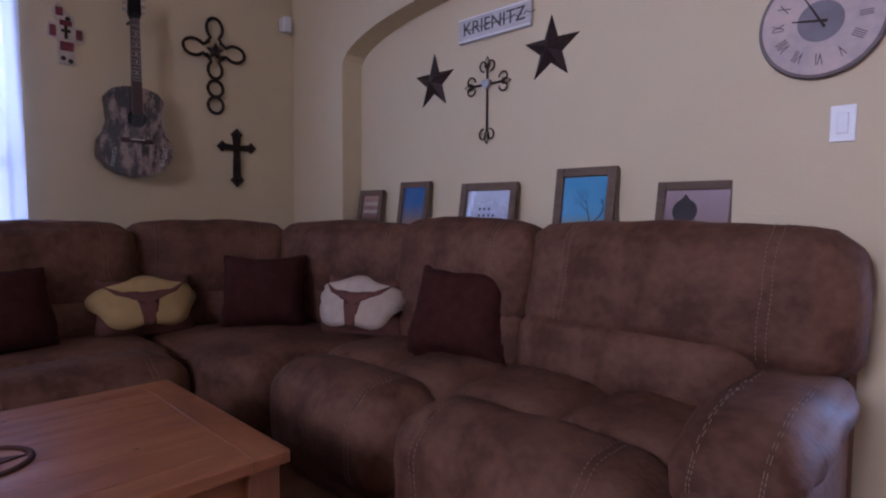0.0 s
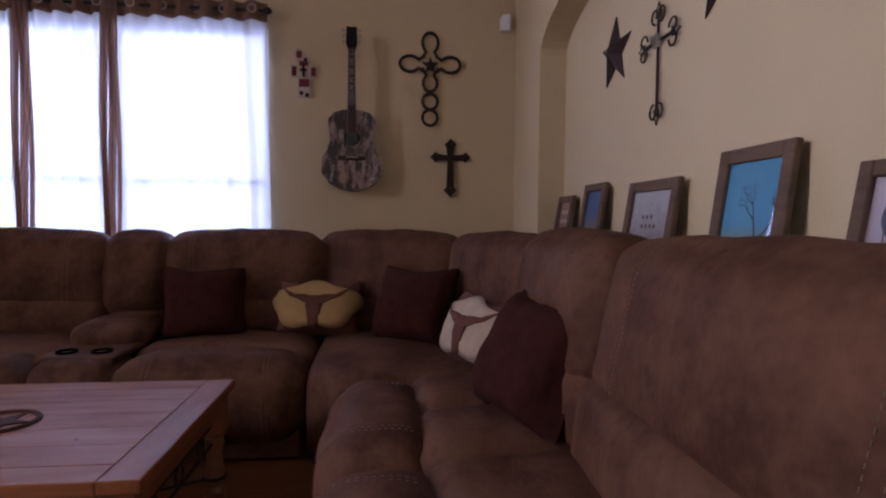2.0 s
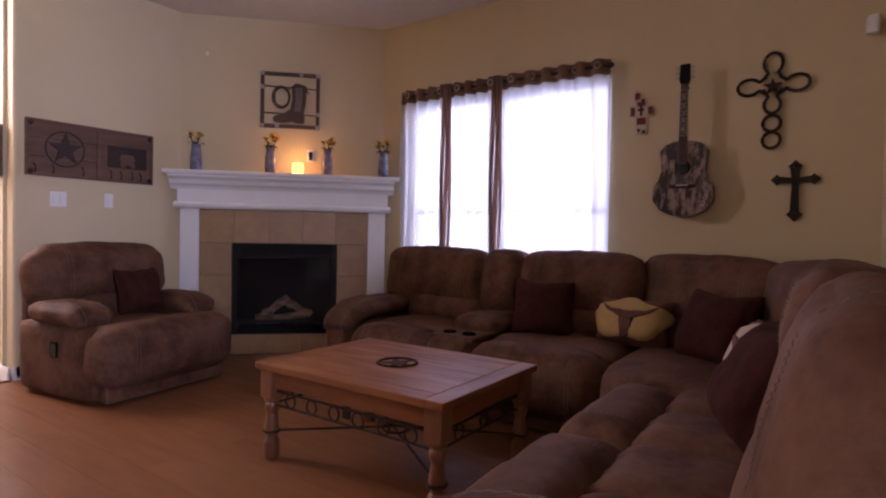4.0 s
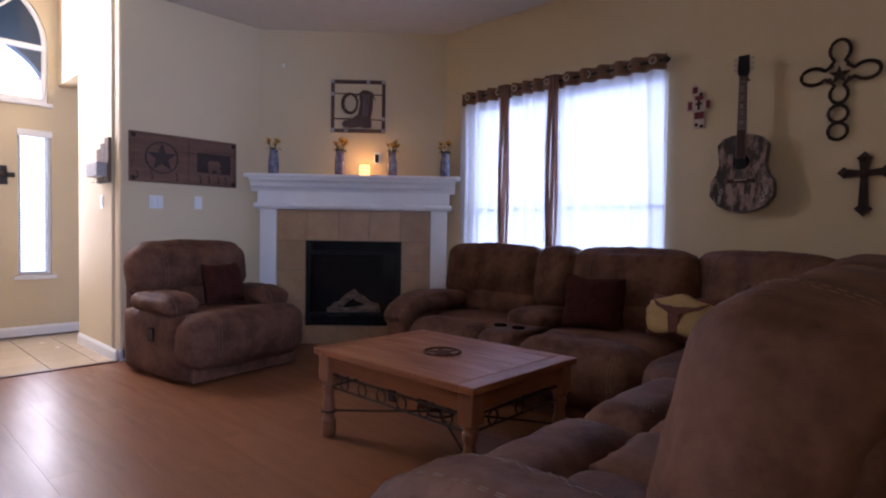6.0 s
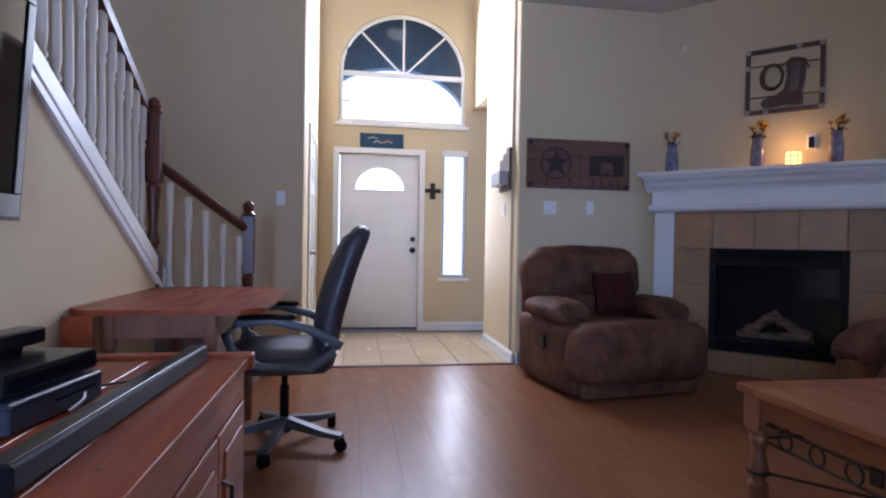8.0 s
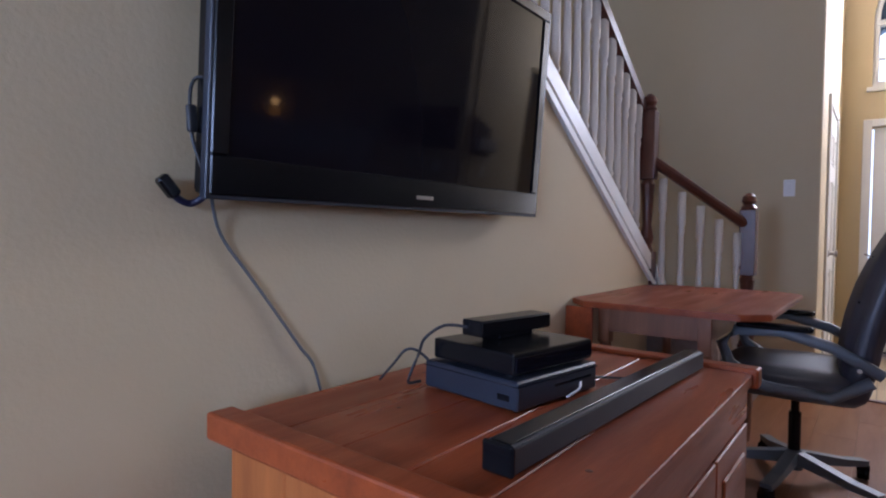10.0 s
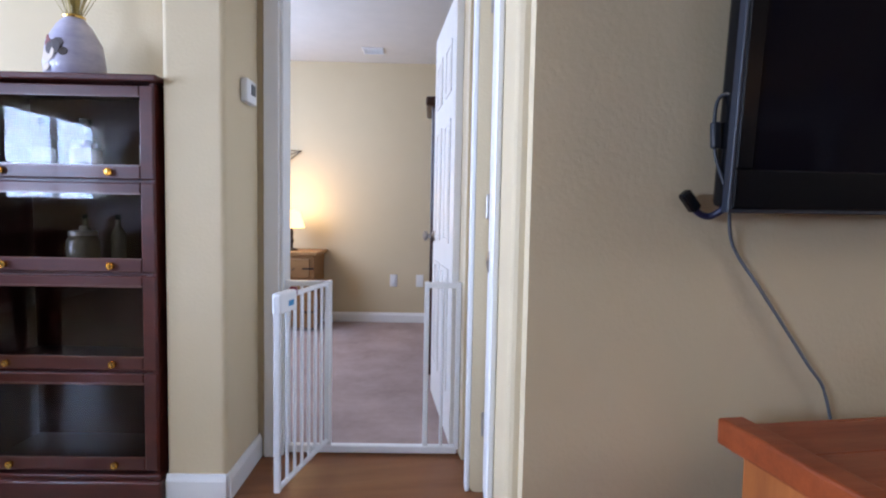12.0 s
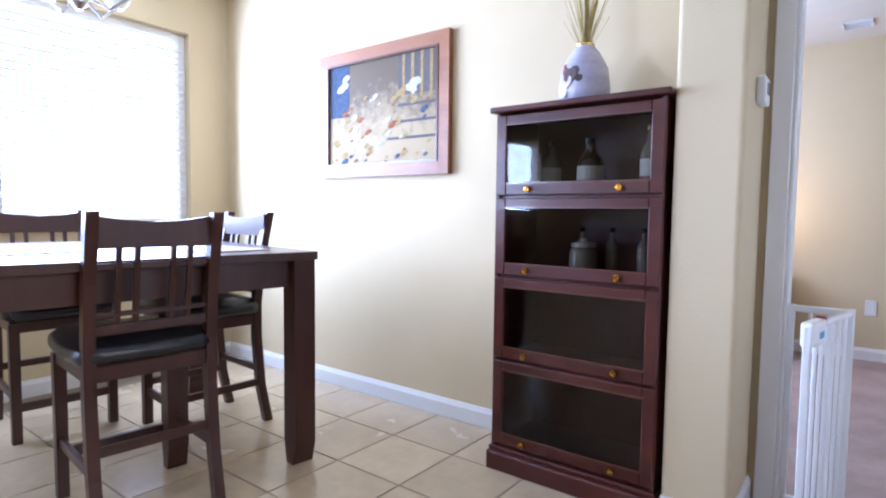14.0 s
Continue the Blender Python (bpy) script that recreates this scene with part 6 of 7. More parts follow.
for s in (-1, 1):
    part("breadboard_end", box(s * (w - 0.022) - 0.028, s * (w - 0.022) + 0.028, -d - 0.012, d + 0.012, CZ - 0.04, CZ + 0.012, 0.006, 2), REDWOOD, co)
    for k in range(4):
        y0, y1 = -d + 0.03 + k * (2 * d - 0.06) / 4, -d + 0.03 + (k + 1) * (2 * d - 0.06) / 4
        part("side_plank", box(s * (w - 0.035) - 0.014, s * (w - 0.035) + 0.014, y0 + 0.001, y1 - 0.001, 0.02, CZ - 0.04, 0.003, 1), ORANGEWOOD, co)
part("back_panel", box(-w + 0.05, w - 0.05, -d + 0.02, -d + 0.035, 0.04, CZ - 0.035), REDWOOD, co)
part("plinth", box(-w + 0.02, w - 0.02, -d + 0.03, d - 0.02, 0.0, 0.05, 0.004, 1), REDWOOD, co)
part("front_rail", box(-w + 0.05, w - 0.05, d - 0.04, d - 0.012, CZ - 0.12, CZ - 0.035, 0.003, 1), REDWOOD, co)
for i in range(3):
    x0, x1 = -w + 0.06 + i * (2 * w - 0.12) / 3, -w + 0.06 + (i + 1) * (2 * w - 0.12) / 3
    dr = part("door", box(x0 + 0.004, x1 - 0.004, d - 0.03, d - 0.008, 0.06, CZ - 0.125, 0.004, 1), REDWOOD, co)
    part("door_panel", box(x0 + 0.06, x1 - 0.06, d - 0.010, d - 0.002, 0.12, CZ - 0.185, 0.004, 1), REDWOOD, dr)
    part("iron_pull", tube([(x1 - 0.035, d - 0.006, 0.34), (x1 - 0.035, d + 0.018, 0.35), (x1 - 0.035, d + 0.018, 0.41), (x1 - 0.035, d - 0.006, 0.42)], 0.006, 6), IRON, dr)
for i in range(5):
    part("knot", lathe([(random.uniform(0.006, 0.012), -0.001), (0.004, 0.0006)], 9, pose(random.uniform(-0.4, 0.4), random.uniform(-0.3, 0.3), CZ)), CHERRY, co)
# soundbar, game console, receiver, sensor bar
sb = thing("soundbar", (1.02, -0.672, CZ), "long black soundbar lying on the media console", "soundbar", rz=-2.3)
part("body", box(-0.46, 0.46, -0.026, 0.026, 0.004, 0.048, 0.005, 2), MATTEPL, sb)
part("top_strip", box(-0.455, 0.455, -0.018, 0.018, 0.0475, 0.0505, 0.001, 1), BLACKPL, sb, "glossy black top strip")
part("end_cap", box(0.456, 0.466, -0.028, 0.028, 0.002, 0.050, 0.004, 1), BLACKPL, sb)
gcn = thing("game_console", (1.062, -0.924, CZ), "black game console lying flat on the media console", "game console", rz=-8)
part("shell", box(-0.145, 0.145, -0.135, 0.135, 0.004, 0.064, 0.004, 1), CHARCOAL, gcn, "charcoal grey shell")
part("port", box(0.1445, 0.147, 0.085, 0.115, 0.022, 0.034), BLACKPL, gcn)
part("top_seam", box(-0.146, 0.1465, -0.136, 0.1365, 0.053, 0.0545), BLACKPL, gcn)
part("disc_slot", box(-0.12, 0.02, 0.1345, 0.1365, 0.035, 0.04), BLACKPL, gcn)
rcv = thing("cable_box", (1.052, -0.925, CZ + 0.064), "black cable box stacked on the game console", "cable box", rz=-9)
part("shell", box(-0.14, 0.14, -0.12, 0.12, 0.005, 0.050, 0.005, 2), BLACKPL, rcv)
part("front_strip", box(-0.135, 0.135, 0.119, 0.123, 0.012, 0.042, 0.001, 1), SCREEN, rcv)
for x in (-0.11, 0.11):
    for y in (-0.09, 0.09):
        part("rubber_foot", lathe([(0.012, 0), (0.012, 0.006)], 10, pose(x, y, 0)), BLACKPL, rcv)
kn = thing("sensor_bar", (1.03, -0.955, CZ + 0.114), "black motion sensor bar standing on the cable box", "sensor bar", rz=-9)
part("base", box(-0.06, 0.06, -0.03, 0.03, 0.0, 0.014, 0.004, 1), BLACKPL, kn)
part("bar", box(-0.125, 0.125, -0.030, 0.034, 0.012, 0.048, 0.004, 1), BLACKPL, kn)
cable("sensor_cable", [(1.150, -0.985, CZ + 0.145), (1.185, -1.025, CZ + 0.148), (1.215, -1.055, CZ + 0.12), (1.200, -1.085, CZ + 0.08), (1.220, -1.095, CZ + 0.03), (1.200, -1.115, CZ + 0.006), (1.170, -1.105, CZ + 0.006)], 0.0036, "looped black sensor cable behind the boxes")
cable("console_cable", [(1.170, -1.055, CZ + 0.04), (1.195, -1.085, CZ + 0.08), (1.210, -1.115, CZ + 0.085), (1.220, -1.145, CZ + 0.05), (1.225, -1.185, CZ + 0.006)], 0.0034, "black cable looping behind the game console")
cable("soundbar_cable", [(0.960, -0.815, CZ + 0.02), (0.890, -0.805, CZ + 0.012), (0.850, -0.795, CZ + 0.006), (0.810, -0.735, CZ + 0.006)], 0.003, "thin black cable from the cable box to the soundbar")
cable("white_cable", [(0.990, -0.785, CZ + 0.03), (1.030, -0.770, CZ + 0.02), (1.070, -0.780, CZ + 0.008)], 0.003, "short white cord beside the game console", WHITEPL)

# drop-leaf table used as a desk
DX, DY = -0.585, -0.945
dk = thing("drop_leaf_table", (DX, DY, 0), "red-stained drop-leaf wooden table against the stair wall", "table")
def leaf(x0, x1, y0, y1, cut=0.10):
    return [(x0 + cut, y0), (x1 - cut, y0), (x1, y0 + cut), (x1, y1 - cut), (x1 - cut, y1), (x0 + cut, y1), (x0, y1 - cut), (x0, y0 + cut)]
tp = prism(leaf(-0.565, 0.565, -0.38, 0.385, 0.09), 0.735, 0.76, "z")
bmesh.ops.bevel(tp, geom=tp.edges[:], offset=0.004, segments=2, affect="EDGES")
part("tabletop", tp, REDWOOD, dk)
part("joint", box(-0.545, 0.545, 0.188, 0.191, 0.7595, 0.7606), CHERRY, dk)
part("apron", boxes([(-0.46, 0.46, -0.26, -0.24, 0.63, 0.735), (-0.46, 0.46, 0.16, 0.18, 0.63, 0.735), (0.44, 0.46, -0.24, 0.16, 0.63, 0.735), (-0.46, -0.44, -0.24, 0.16, 0.63, 0.735)]), PINEZ, dk)
part("drop_leaf", box(0.545, 0.565, -0.37, -0.25, 0.54, 0.735, 0.006, 2), REDWOOD, dk)
for sx in (-0.44, 0.44):
    for sy in (-0.24, 0.16):
        lg = part("leg", join(box(-0.025, 0.025, -0.025, 0.025, 0.58, 0.735, 0.003, 1), lathe([(0.018, 0), (0.022, 0.05), (0.026, 0.30), (0.020, 0.50), (0.028, 0.54), (0.024, 0.58)], 12)), PINEZ, dk)
        lg.matrix_basis = pose(sx, sy, 0)

# office chair
oc = thing("office_chair", (-0.612, -0.533, 0), "charcoal leather office chair with grey arms on a five-star base", "office chair", rz=4)
hubz = 0.09
part("hub", lathe([(0.035, 0.06), (0.04, 0.08), (0.036, 0.13), (0.026, 0.14)], 14), GREYPL, oc)
for k in range(5):
    a = -13.5 + 72 * k
    lg = part("base_leg", prism([(0.02, 0.085), (0.23, 0.065), (0.33, 0.062), (0.335, 0.085), (0.23, 0.095), (0.03, 0.135)], -0.022, 0.022, "y", pose(0, 0, 0, 0, 0, a)), GREYPL, oc)
    cx, cy = 0.325 * math.cos(radians(a)), 0.325 * math.sin(radians(a))
    cs = part("castor", join(lathe([(0.027, -0.022), (0.030, -0.018), (0.030, -0.004), (0.027, 0)], 14, pose(cx, cy, 0.030, 90, 0, a + 50)), lathe([(0.027, 0), (0.030, 0.004), (0.030, 0.018), (0.027, 0.022)], 14, pose(cx, cy, 0.030, 90, 0, a + 50))), BLACKPL, oc)
    part("castor_fork", box(-0.018, 0.018, -0.024, 0.024, 0.04, 0.068, 0.006, 2, pose(cx, cy, 0, 0, 0, a + 50)), BLACKPL, oc)
part("gas_lift", lathe([(0.024, 0.13), (0.024, 0.30), (0.016, 0.30), (0.016, 0.38)], 14), BLACKPL, oc)
part("mechanism", box(-0.09, 0.09, -0.12, 0.12, 0.37, 0.41, 0.008, 2), BLACKPL, oc)
# it faces -y, its back stands at +y
cushion("seat_pad", oc, (0, -0.02, 0.46), (0.52, 0.50, 0.11), 0.05, puff=0.025, wrinkle=0.006, seed=201, mat=GREYLEATHER)
def curve_back(p, q):
    return p + Vector((0, 0.17 * (q[2] * 0.5 + 0.5) ** 1.2 - 0.07 - 0.025 * (1 - q[2] ** 2), 0))
cushion("backrest", oc, (0, 0.27, 0.79), (0.50, 0.11, 0.64), 0.055, puff=0.02, wrinkle=0.006, seed=205, mat=GREYLEATHER, fn=curve_back, k=14)
for k in (0.62, 0.80, 0.97):
    part("back_seam", tube([(-0.22, 0.135 + 0.20 * (k - 0.5), k), (0.22, 0.135 + 0.20 * (k - 0.5), k)], 0.004, 5), BLACKPL, oc)
for s in (-1, 1):
    x = s * 0.285
    ar = part("arm_frame", tube([(x, 0.24, 0.52), (x, 0.12, 0.44), (x, -0.10, 0.455), (x, -0.22, 0.53), (x, -0.25, 0.61), (x, -0.20, 0.665), (x, -0.05, 0.675), (x, 0.12, 0.63), (x, 0.27, 0.545)], 0.022, 10), GREYPL, oc, smooth=True)
    part("arm_pad", box(x - 0.03, x + 0.03, -0.20, 0.06, 0.678, 0.702, 0.010, 2), BLACKPL, oc)
    part("arm_bolt", lathe([(0.008, 0), (0.008, 0.004)], 8, pose(x + s * 0.018, 0.20, 0.56, 0, s * 90)), NICKEL, oc)


# ---- alcove, bedroom and dining block: built square, then set askew as a whole ----
before_block = set(bpy.data.objects)
XA, YD, YSW, XDE, XP = 2.012, -2.67, -2.64, 6.40, 2.91
structure(tagged(obj("floor_dining", boxes([(2.93, 7.2, -2.70, 5.2, -0.12, 0.001)]), GROUT), "beige ceramic tile floor of the dining area", "floor"))
structure(tagged(obj("floor_bedroom", box(0.4, 4.6, -6.0, YD - 0.05, -0.10, 0.006), CARPET), "mottled pinkish beige cut-pile bedroom carpet", "carpet"))
structure(tagged(obj("ceiling_dining", boxes([(2.93, 7.2, -2.70, 5.2, 2.66, 2.78), (XA - 0.1, 2.93, YD, -1.42, 2.66, 2.78)]), CEIL), "flat off-white dining room ceiling", "ceiling"))
structure(tagged(obj("ceiling_bedroom", boxes([(0.4, 4.6, -6.0, YD - 0.06, 2.45, 2.57)]), CEIL), "flat off-white bedroom ceiling", "ceiling"))
with_holes("wall_alcove_west", box(XA - 0.14, XA, YD, -1.395, 0, 2.66, 0.025, 4), [box(XA - 0.3, XA + 0.2, -2.37, -1.65, -0.1, 2.06)])
wall("wall_closet_back", box(1.2, 1.26, -2.66, -1.5, 0, 2.66))
with_holes("wall_bedroom_door", box(0.4, 4.6, YD - 0.12, YD, 0, 2.66), [box(2.02, 2.82, YD - 0.3, YD + 0.2, -0.1, 2.06)])
wall("wall_pier", box(XP, 3.128, YD, -2.29, 0, 2.66, 0.018, 4))
wall("wall_bedroom_far", box(0.4, 4.6, -5.75, -5.61, 0, 2.5))
wall("wall_bedroom_west", box(0.4, 0.54, -5.62, YD - 0.12, 0, 2.5))
with_holes("wall_bedroom_east", box(4.46, 4.6, -5.62, YD - 0.12, 0, 2.5), [box(4.3, 4.8, -5.0, -3.4, 0.95, 2.2)])
wall("wall_dining_south", box(3.128, XDE, YSW - 0.03, YSW, 0, 2.66))
DW0, DW1, DWZ0, DWZ1 = -2.35, -0.15, 0.98, 2.31
with_holes("wall_dining_east", box(XDE, XDE + 0.15, YSW, 5.2, 0, 2.66), [box(XDE - 0.1, XDE + 0.3, DW0, DW1, DWZ0, DWZ1), box(XDE - 0.1, XDE + 0.3, 1.35, 3.05, 1.10, 2.1)])
wall("wall_kitchen_north", box(2.5, XDE, 4.6, 4.75, 0, 2.66))
wall("wall_kitchen_west", box(2.40, 2.55, 3.9, 4.75, 0, 2.66))
# dining window, kitchen window
def side_window(name, y0, y1, z0, z1, x, label):
    w = structure(thing(name, (x, (y0 + y1) / 2, z0), label, "window"))
    W, H = (y1 - y0) / 2, z1 - z0
    for b in ((-W, -W + 0.05, 0, H), (W - 0.05, W, 0, H), (-W + 0.05, W - 0.05, 0, 0.05), (-W + 0.05, W - 0.05, H - 0.05, H), (-0.03, 0.03, 0.05, H - 0.05)):
        part("window_frame", box(0.06, 0.11, b[0], b[1], b[2], b[3], 0.003, 1), WHITE, w)
    p = part("pane", box(0.083, 0.087, -W + 0.05, W - 0.05, 0.05, H - 0.05), PANE, w)
    p.visible_shadow = False
    part("window_sill", box(-0.03, 0.06, -W - 0.03, W + 0.03, -0.025, 0.002, 0.006, 2), WHITE, w)
    n = int((H - 0.1) / 0.045)
    m0 = None
    for i in range(n):
        if m0 is None:
            o = part("slat", box(-0.014, 0.014, -W + 0.03, W - 0.03, -0.0009, 0.0009, m=pose(0, 0, 0, 0, 10)), SLAT, w)
            m0 = o.data
        else:
            o = new("slat", m0)
            o.parent = w
        o.matrix_basis = pose(0.035, 0, 0.03 + i * 0.045)
    return w
side_window("window_4", DW0, DW1, DWZ0, DWZ1, XDE, "wide bright dining window with white blinds, washed out by daylight")
side_window("window_5", 1.35, 3.05, 1.10, 2.1, XDE, "kitchen window with white blinds")
# assumed bedroom window, never in view, the place for the added lamp
side_window("window_6", -5.0, -3.4, 0.95, 2.2, 4.46, "assumed bedroom window with white blinds, out of view")
structure(tagged(obj("backdrop_bedroom", box(6.2, 6.25, -6.5, -2.9, 0, 3.5), OUTSIDE), "bright hazy daylight outside", "sky"))
# baseboards
baseboard("baseboard_dining", [(XDE, YSW, 3.85, YSW), (XDE, 4.6, XDE, YSW)])
baseboard("baseboard_pier", [(3.128, -2.29, XP, -2.29), (XP, -2.29, XP, YD)])
baseboard("baseboard_bedroom", [(4.46, -5.61, 0.54, -5.61)])
# bedroom door casing, open bedroom door, closed side door
structure(tagged(obj("trim_bedroom_door", boxes([(2.0135, 2.02, YD, YD + 0.018, 0, 2.12), (2.82, 2.885, YD, YD + 0.018, 0, 2.12), (2.02, 2.82, YD, YD + 0.018, 2.06, 2.12), (2.02, 2.034, YD - 0.12, YD, 0, 2.06), (2.806, 2.82, YD - 0.12, YD, 0, 2.06)], 0.003), WHITE), "white painted bedroom door casing", "trim"))
d2 = panel_door("door_2", 0.77, 2.03, pose(2.04, YD - 0.10, 0.008, 0, 0, -83.5), "white panel bedroom door standing wide open")
for z in (0.22, 1.02, 1.80):
    part("hinge", box(-0.006, 0.03, -0.004, 0.0, z, z + 0.09), NICKEL, d2)
for s, rx in ((-0.002, 90), (0.044, -90)):
    part("door_knob", lathe([(0.030, 0), (0.028, 0.008), (0.012, 0.016), (0.012, 0.034), (0.027, 0.042), (0.026, 0.058), (0.008, 0.064)], 16, pose(0.71, s, 0.93, rx)), NICKEL, d2, "brushed nickel knob")
d3 = panel_door("door_3", 0.71, 2.045, pose(XA - 0.050, -2.365, 0.004, 0, 0, 90), "white panel side door in the alcove, closed")
for z in (0.22, 1.05, 1.80):
    part("hinge", box(-0.012, 0.004, -0.010, 0.002, z, z + 0.09, 0.002, 1), NICKEL, d3)
part("door_knob", lathe([(0.032, 0), (0.030, 0.008), (0.013, 0.018), (0.013, 0.036), (0.029, 0.044), (0.028, 0.062), (0.008, 0.068)], 18, pose(0.638, 0, 0.945, 90)), NICKEL, d3, "brushed nickel knob")
structure(tagged(obj("trim_side_door", boxes([(XA, XA + 0.018, -1.65, -1.585, 0, 2.12), (XA, XA + 0.018, -2.435, -2.37, 0, 2.12), (XA, XA + 0.018, -2.37, -1.65, 2.06, 2.12)], 0.004), WHITE), "white painted side door casing", "trim"))
# thermostat
th = thing("thermostat", (XP - 0.002, -2.50, 1.525), "white plastic wall thermostat with a grey display", "thermostat", rz=-90)
part("body", box(-0.055, 0.055, -0.028, 0, -0.045, 0.045, 0.006, 2), WHITEPL, th)
part("display", box(-0.012, 0.035, -0.030, -0.027, -0.012, 0.028), GREYPL, th, "grey display")
# safety gate
sgate = thing("safety_gate", (2.42, YD - 0.035, 0.006), "white metal child safety gate standing open in the doorway", "safety gate")
GW = material("white_gate_enamel", (0.78, 0.78, 0.77), 0.3, mix=0.05)
part("base_bar", box(-0.37, 0.375, -0.016, 0.016, 0.0, 0.035, 0.005, 1), GW, sgate)
for x in (0.375, 0.195, -0.23, -0.37):
    part("post", box(x - 0.011, x + 0.011, -0.011, 0.011, 0.02, 0.765, 0.003, 1), GW, sgate)
for x in (0.255, 0.315):
    part("bar", tube([(x, 0, 0.03), (x, 0, 0.745)], 0.007, 8), GW, sgate)
part("bar", tube([(-0.30, 0, 0.03), (-0.30, 0, 0.745)], 0.007, 8), GW, sgate)
part("top_rail", box(0.195, 0.375, -0.010, 0.010, 0.738, 0.762, 0.003, 1), GW, sgate)
part("top_rail", box(-0.37, -0.23, -0.010, 0.010, 0.738, 0.762, 0.003, 1), GW, sgate)
for x, s in ((0.386, 1), (-0.381, -1)):
    for z in (0.035, 0.735):
        part("pressure_bolt", join(tube([(x, 0, z), (x + s * 0.02, 0, z)], 0.006, 8), lathe([(0.018, 0), (0.018, 0.010)], 12, pose(x + s * 0.004, 0, z, 0, s * 90))), BLACKPL, sgate, "black pressure bolt")
LV = Vector((0.10, 0.47, 0)).normalized()
lf = part("gate_leaf", join(*[box(-0.011, 0.011, -0.011, 0.011, 0.055, 0.765, 0.003, 1, pose(0.195 + LV.x * t, 0.02 + LV.y * t, 0)) for t in (0.01, 0.46)], *[tube([(0.195 + LV.x * t + 0, 0.02 + LV.y * t, zz) for t in (0.01, 0.46)], 0.010, 8) for zz in (0.065, 0.755)]), GW, sgate)
for k in range(6):
    t = 0.075 + k * 0.062
    part("bar", tube([(0.195 + LV.x * t, 0.02 + LV.y * t, 0.065), (0.195 + LV.x * t, 0.02 + LV.y * t, 0.755)], 0.0065, 8), GW, lf)
lt = part("latch", box(-0.10, 0.03, -0.018, 0.018, 0.70, 0.775, 0.008, 2, pose(0.195 + LV.x * 0.44, 0.02 + LV.y * 0.44, 0, 0, 0, 78)), WHITEPL, lf, "white plastic latch housing")
part("red_button", box(-0.115, -0.098, -0.014, 0.014, 0.75, 0.782, 0.003, 1, pose(0.195 + LV.x * 0.44, 0.02 + LV.y * 0.44, 0, 0, 0, 78)), MAROON, lt, "red release button")
part("blue_label", box(-0.07, -0.03, 0.0175, 0.0195, 0.722, 0.742, m=pose(0.195 + LV.x * 0.44, 0.02 + LV.y * 0.44, 0, 0, 0, 78)), material("blue_label", (0.04, 0.28, 0.55), 0.5), lt, "small blue label")
# bedroom furniture
PINED = material("honey_pine", (0.34, 0.17, 0.055), 0.45, (0.22, 0.10, 0.03), 3, 6, stretch=(1, 6, 6), bump=0.1)
dr = thing("dresser", (3.60, -5.37, 0.006), "honey pine dresser with dark iron pulls against the bedroom wall", "dresser")
part("top", box(-0.43, 0.43, -0.25, 0.24, 0.665, 0.695, 0.006, 2), PINED, dr)
part("carcass", box(-0.40, 0.40, -0.22, 0.22, 0.03, 0.665, 0.004, 1), PINED, dr)
for i in range(3):
    o = part("drawer", box(-0.36, 0.36, 0.218, 0.236, 0.09 + i * 0.19, 0.255 + i * 0.19, 0.006, 2), PINED, dr)
    for x in (-0.2, 0.2):
        part("drawer_pull", tube([(x - 0.03, 0.236, 0.175 + i * 0.19), (x - 0.025, 0.258, 0.165 + i * 0.19), (x + 0.025, 0.258, 0.165 + i * 0.19), (x + 0.03, 0.236, 0.175 + i * 0.19)], 0.005, 6), IRON, o)
    part("iron_strap", box(-0.40, -0.30, 0.236, 0.240, 0.165 + i * 0.19, 0.18 + i * 0.19), IRON, o)
tl = thing("table_lamp", (3.45, -5.36, 0.701), "lit table lamp with a pale yellow shade on the dresser", "lamp")
part("base", lathe([(0.06, 0), (0.055, 0.012), (0.015, 0.025), (0.012, 0.06), (0.022, 0.09), (0.012, 0.12), (0.018, 0.15), (0.008, 0.20), (0.006, 0.24)], 16), IRON, tl)
SHADE = emission("lit_lampshade", (1.0, 0.66, 0.22), 2.2)
part("shade", lathe([(0.115, 0.205), (0.116, 0.207), (0.068, 0.365), (0.066, 0.365), (0.064, 0.36)], 24), SHADE, tl, "glowing pale yellow shade", True)
la = bpy.data.lights.new("table_lamp_light", "POINT")
la.energy, la.color, la.shadow_soft_size = 6, (1.0, 0.68, 0.32), 0.05
lo2 = new("table_lamp_light", la)
lo2.location = (3.45, -5.30, 1.14)
bs = thing("wire_star", (3.73, -5.605, 1.515), "rusted wire and tin star on the bedroom wall", "wall art", rz=180)
so, si = star_pts(0.33, 0.40), star_pts(0.16, 0.40)
part("star_frame", tube([(x, -0.02, z) for x, z in so], 0.009, 6, True), RUST, bs)
part("inner_star", prism(si, -0.03, -0.008, "y"), material("rusty_tin", (0.26, 0.19, 0.12), 0.6, mix=0.4, scale=18, metal=0.3), bs)
for (x, z), (x2, z2) in zip(so, si):
    part("wire", tube([(x, -0.02, z), (x2, -0.018, z2)], 0.004, 5), RUST, bs)
part("boss", lathe([(0.05, 0), (0.04, 0.015), (0.01, 0.02)], 14, pose(0, -0.03, 0, 90)), BRASS, bs)
ar = thing("armoire", (1.81, -4.15, 0.006), "tall dark wooden armoire in the bedroom", "armoire")
part("carcass", box(-0.38, 0.38, -0.24, 0.24, 0.06, 1.74, 0.006, 1), ESPRESSO, ar)
part("cornice", box(-0.42, 0.42, -0.26, 0.28, 1.74, 1.80, 0.015, 2), ESPRESSO, ar)
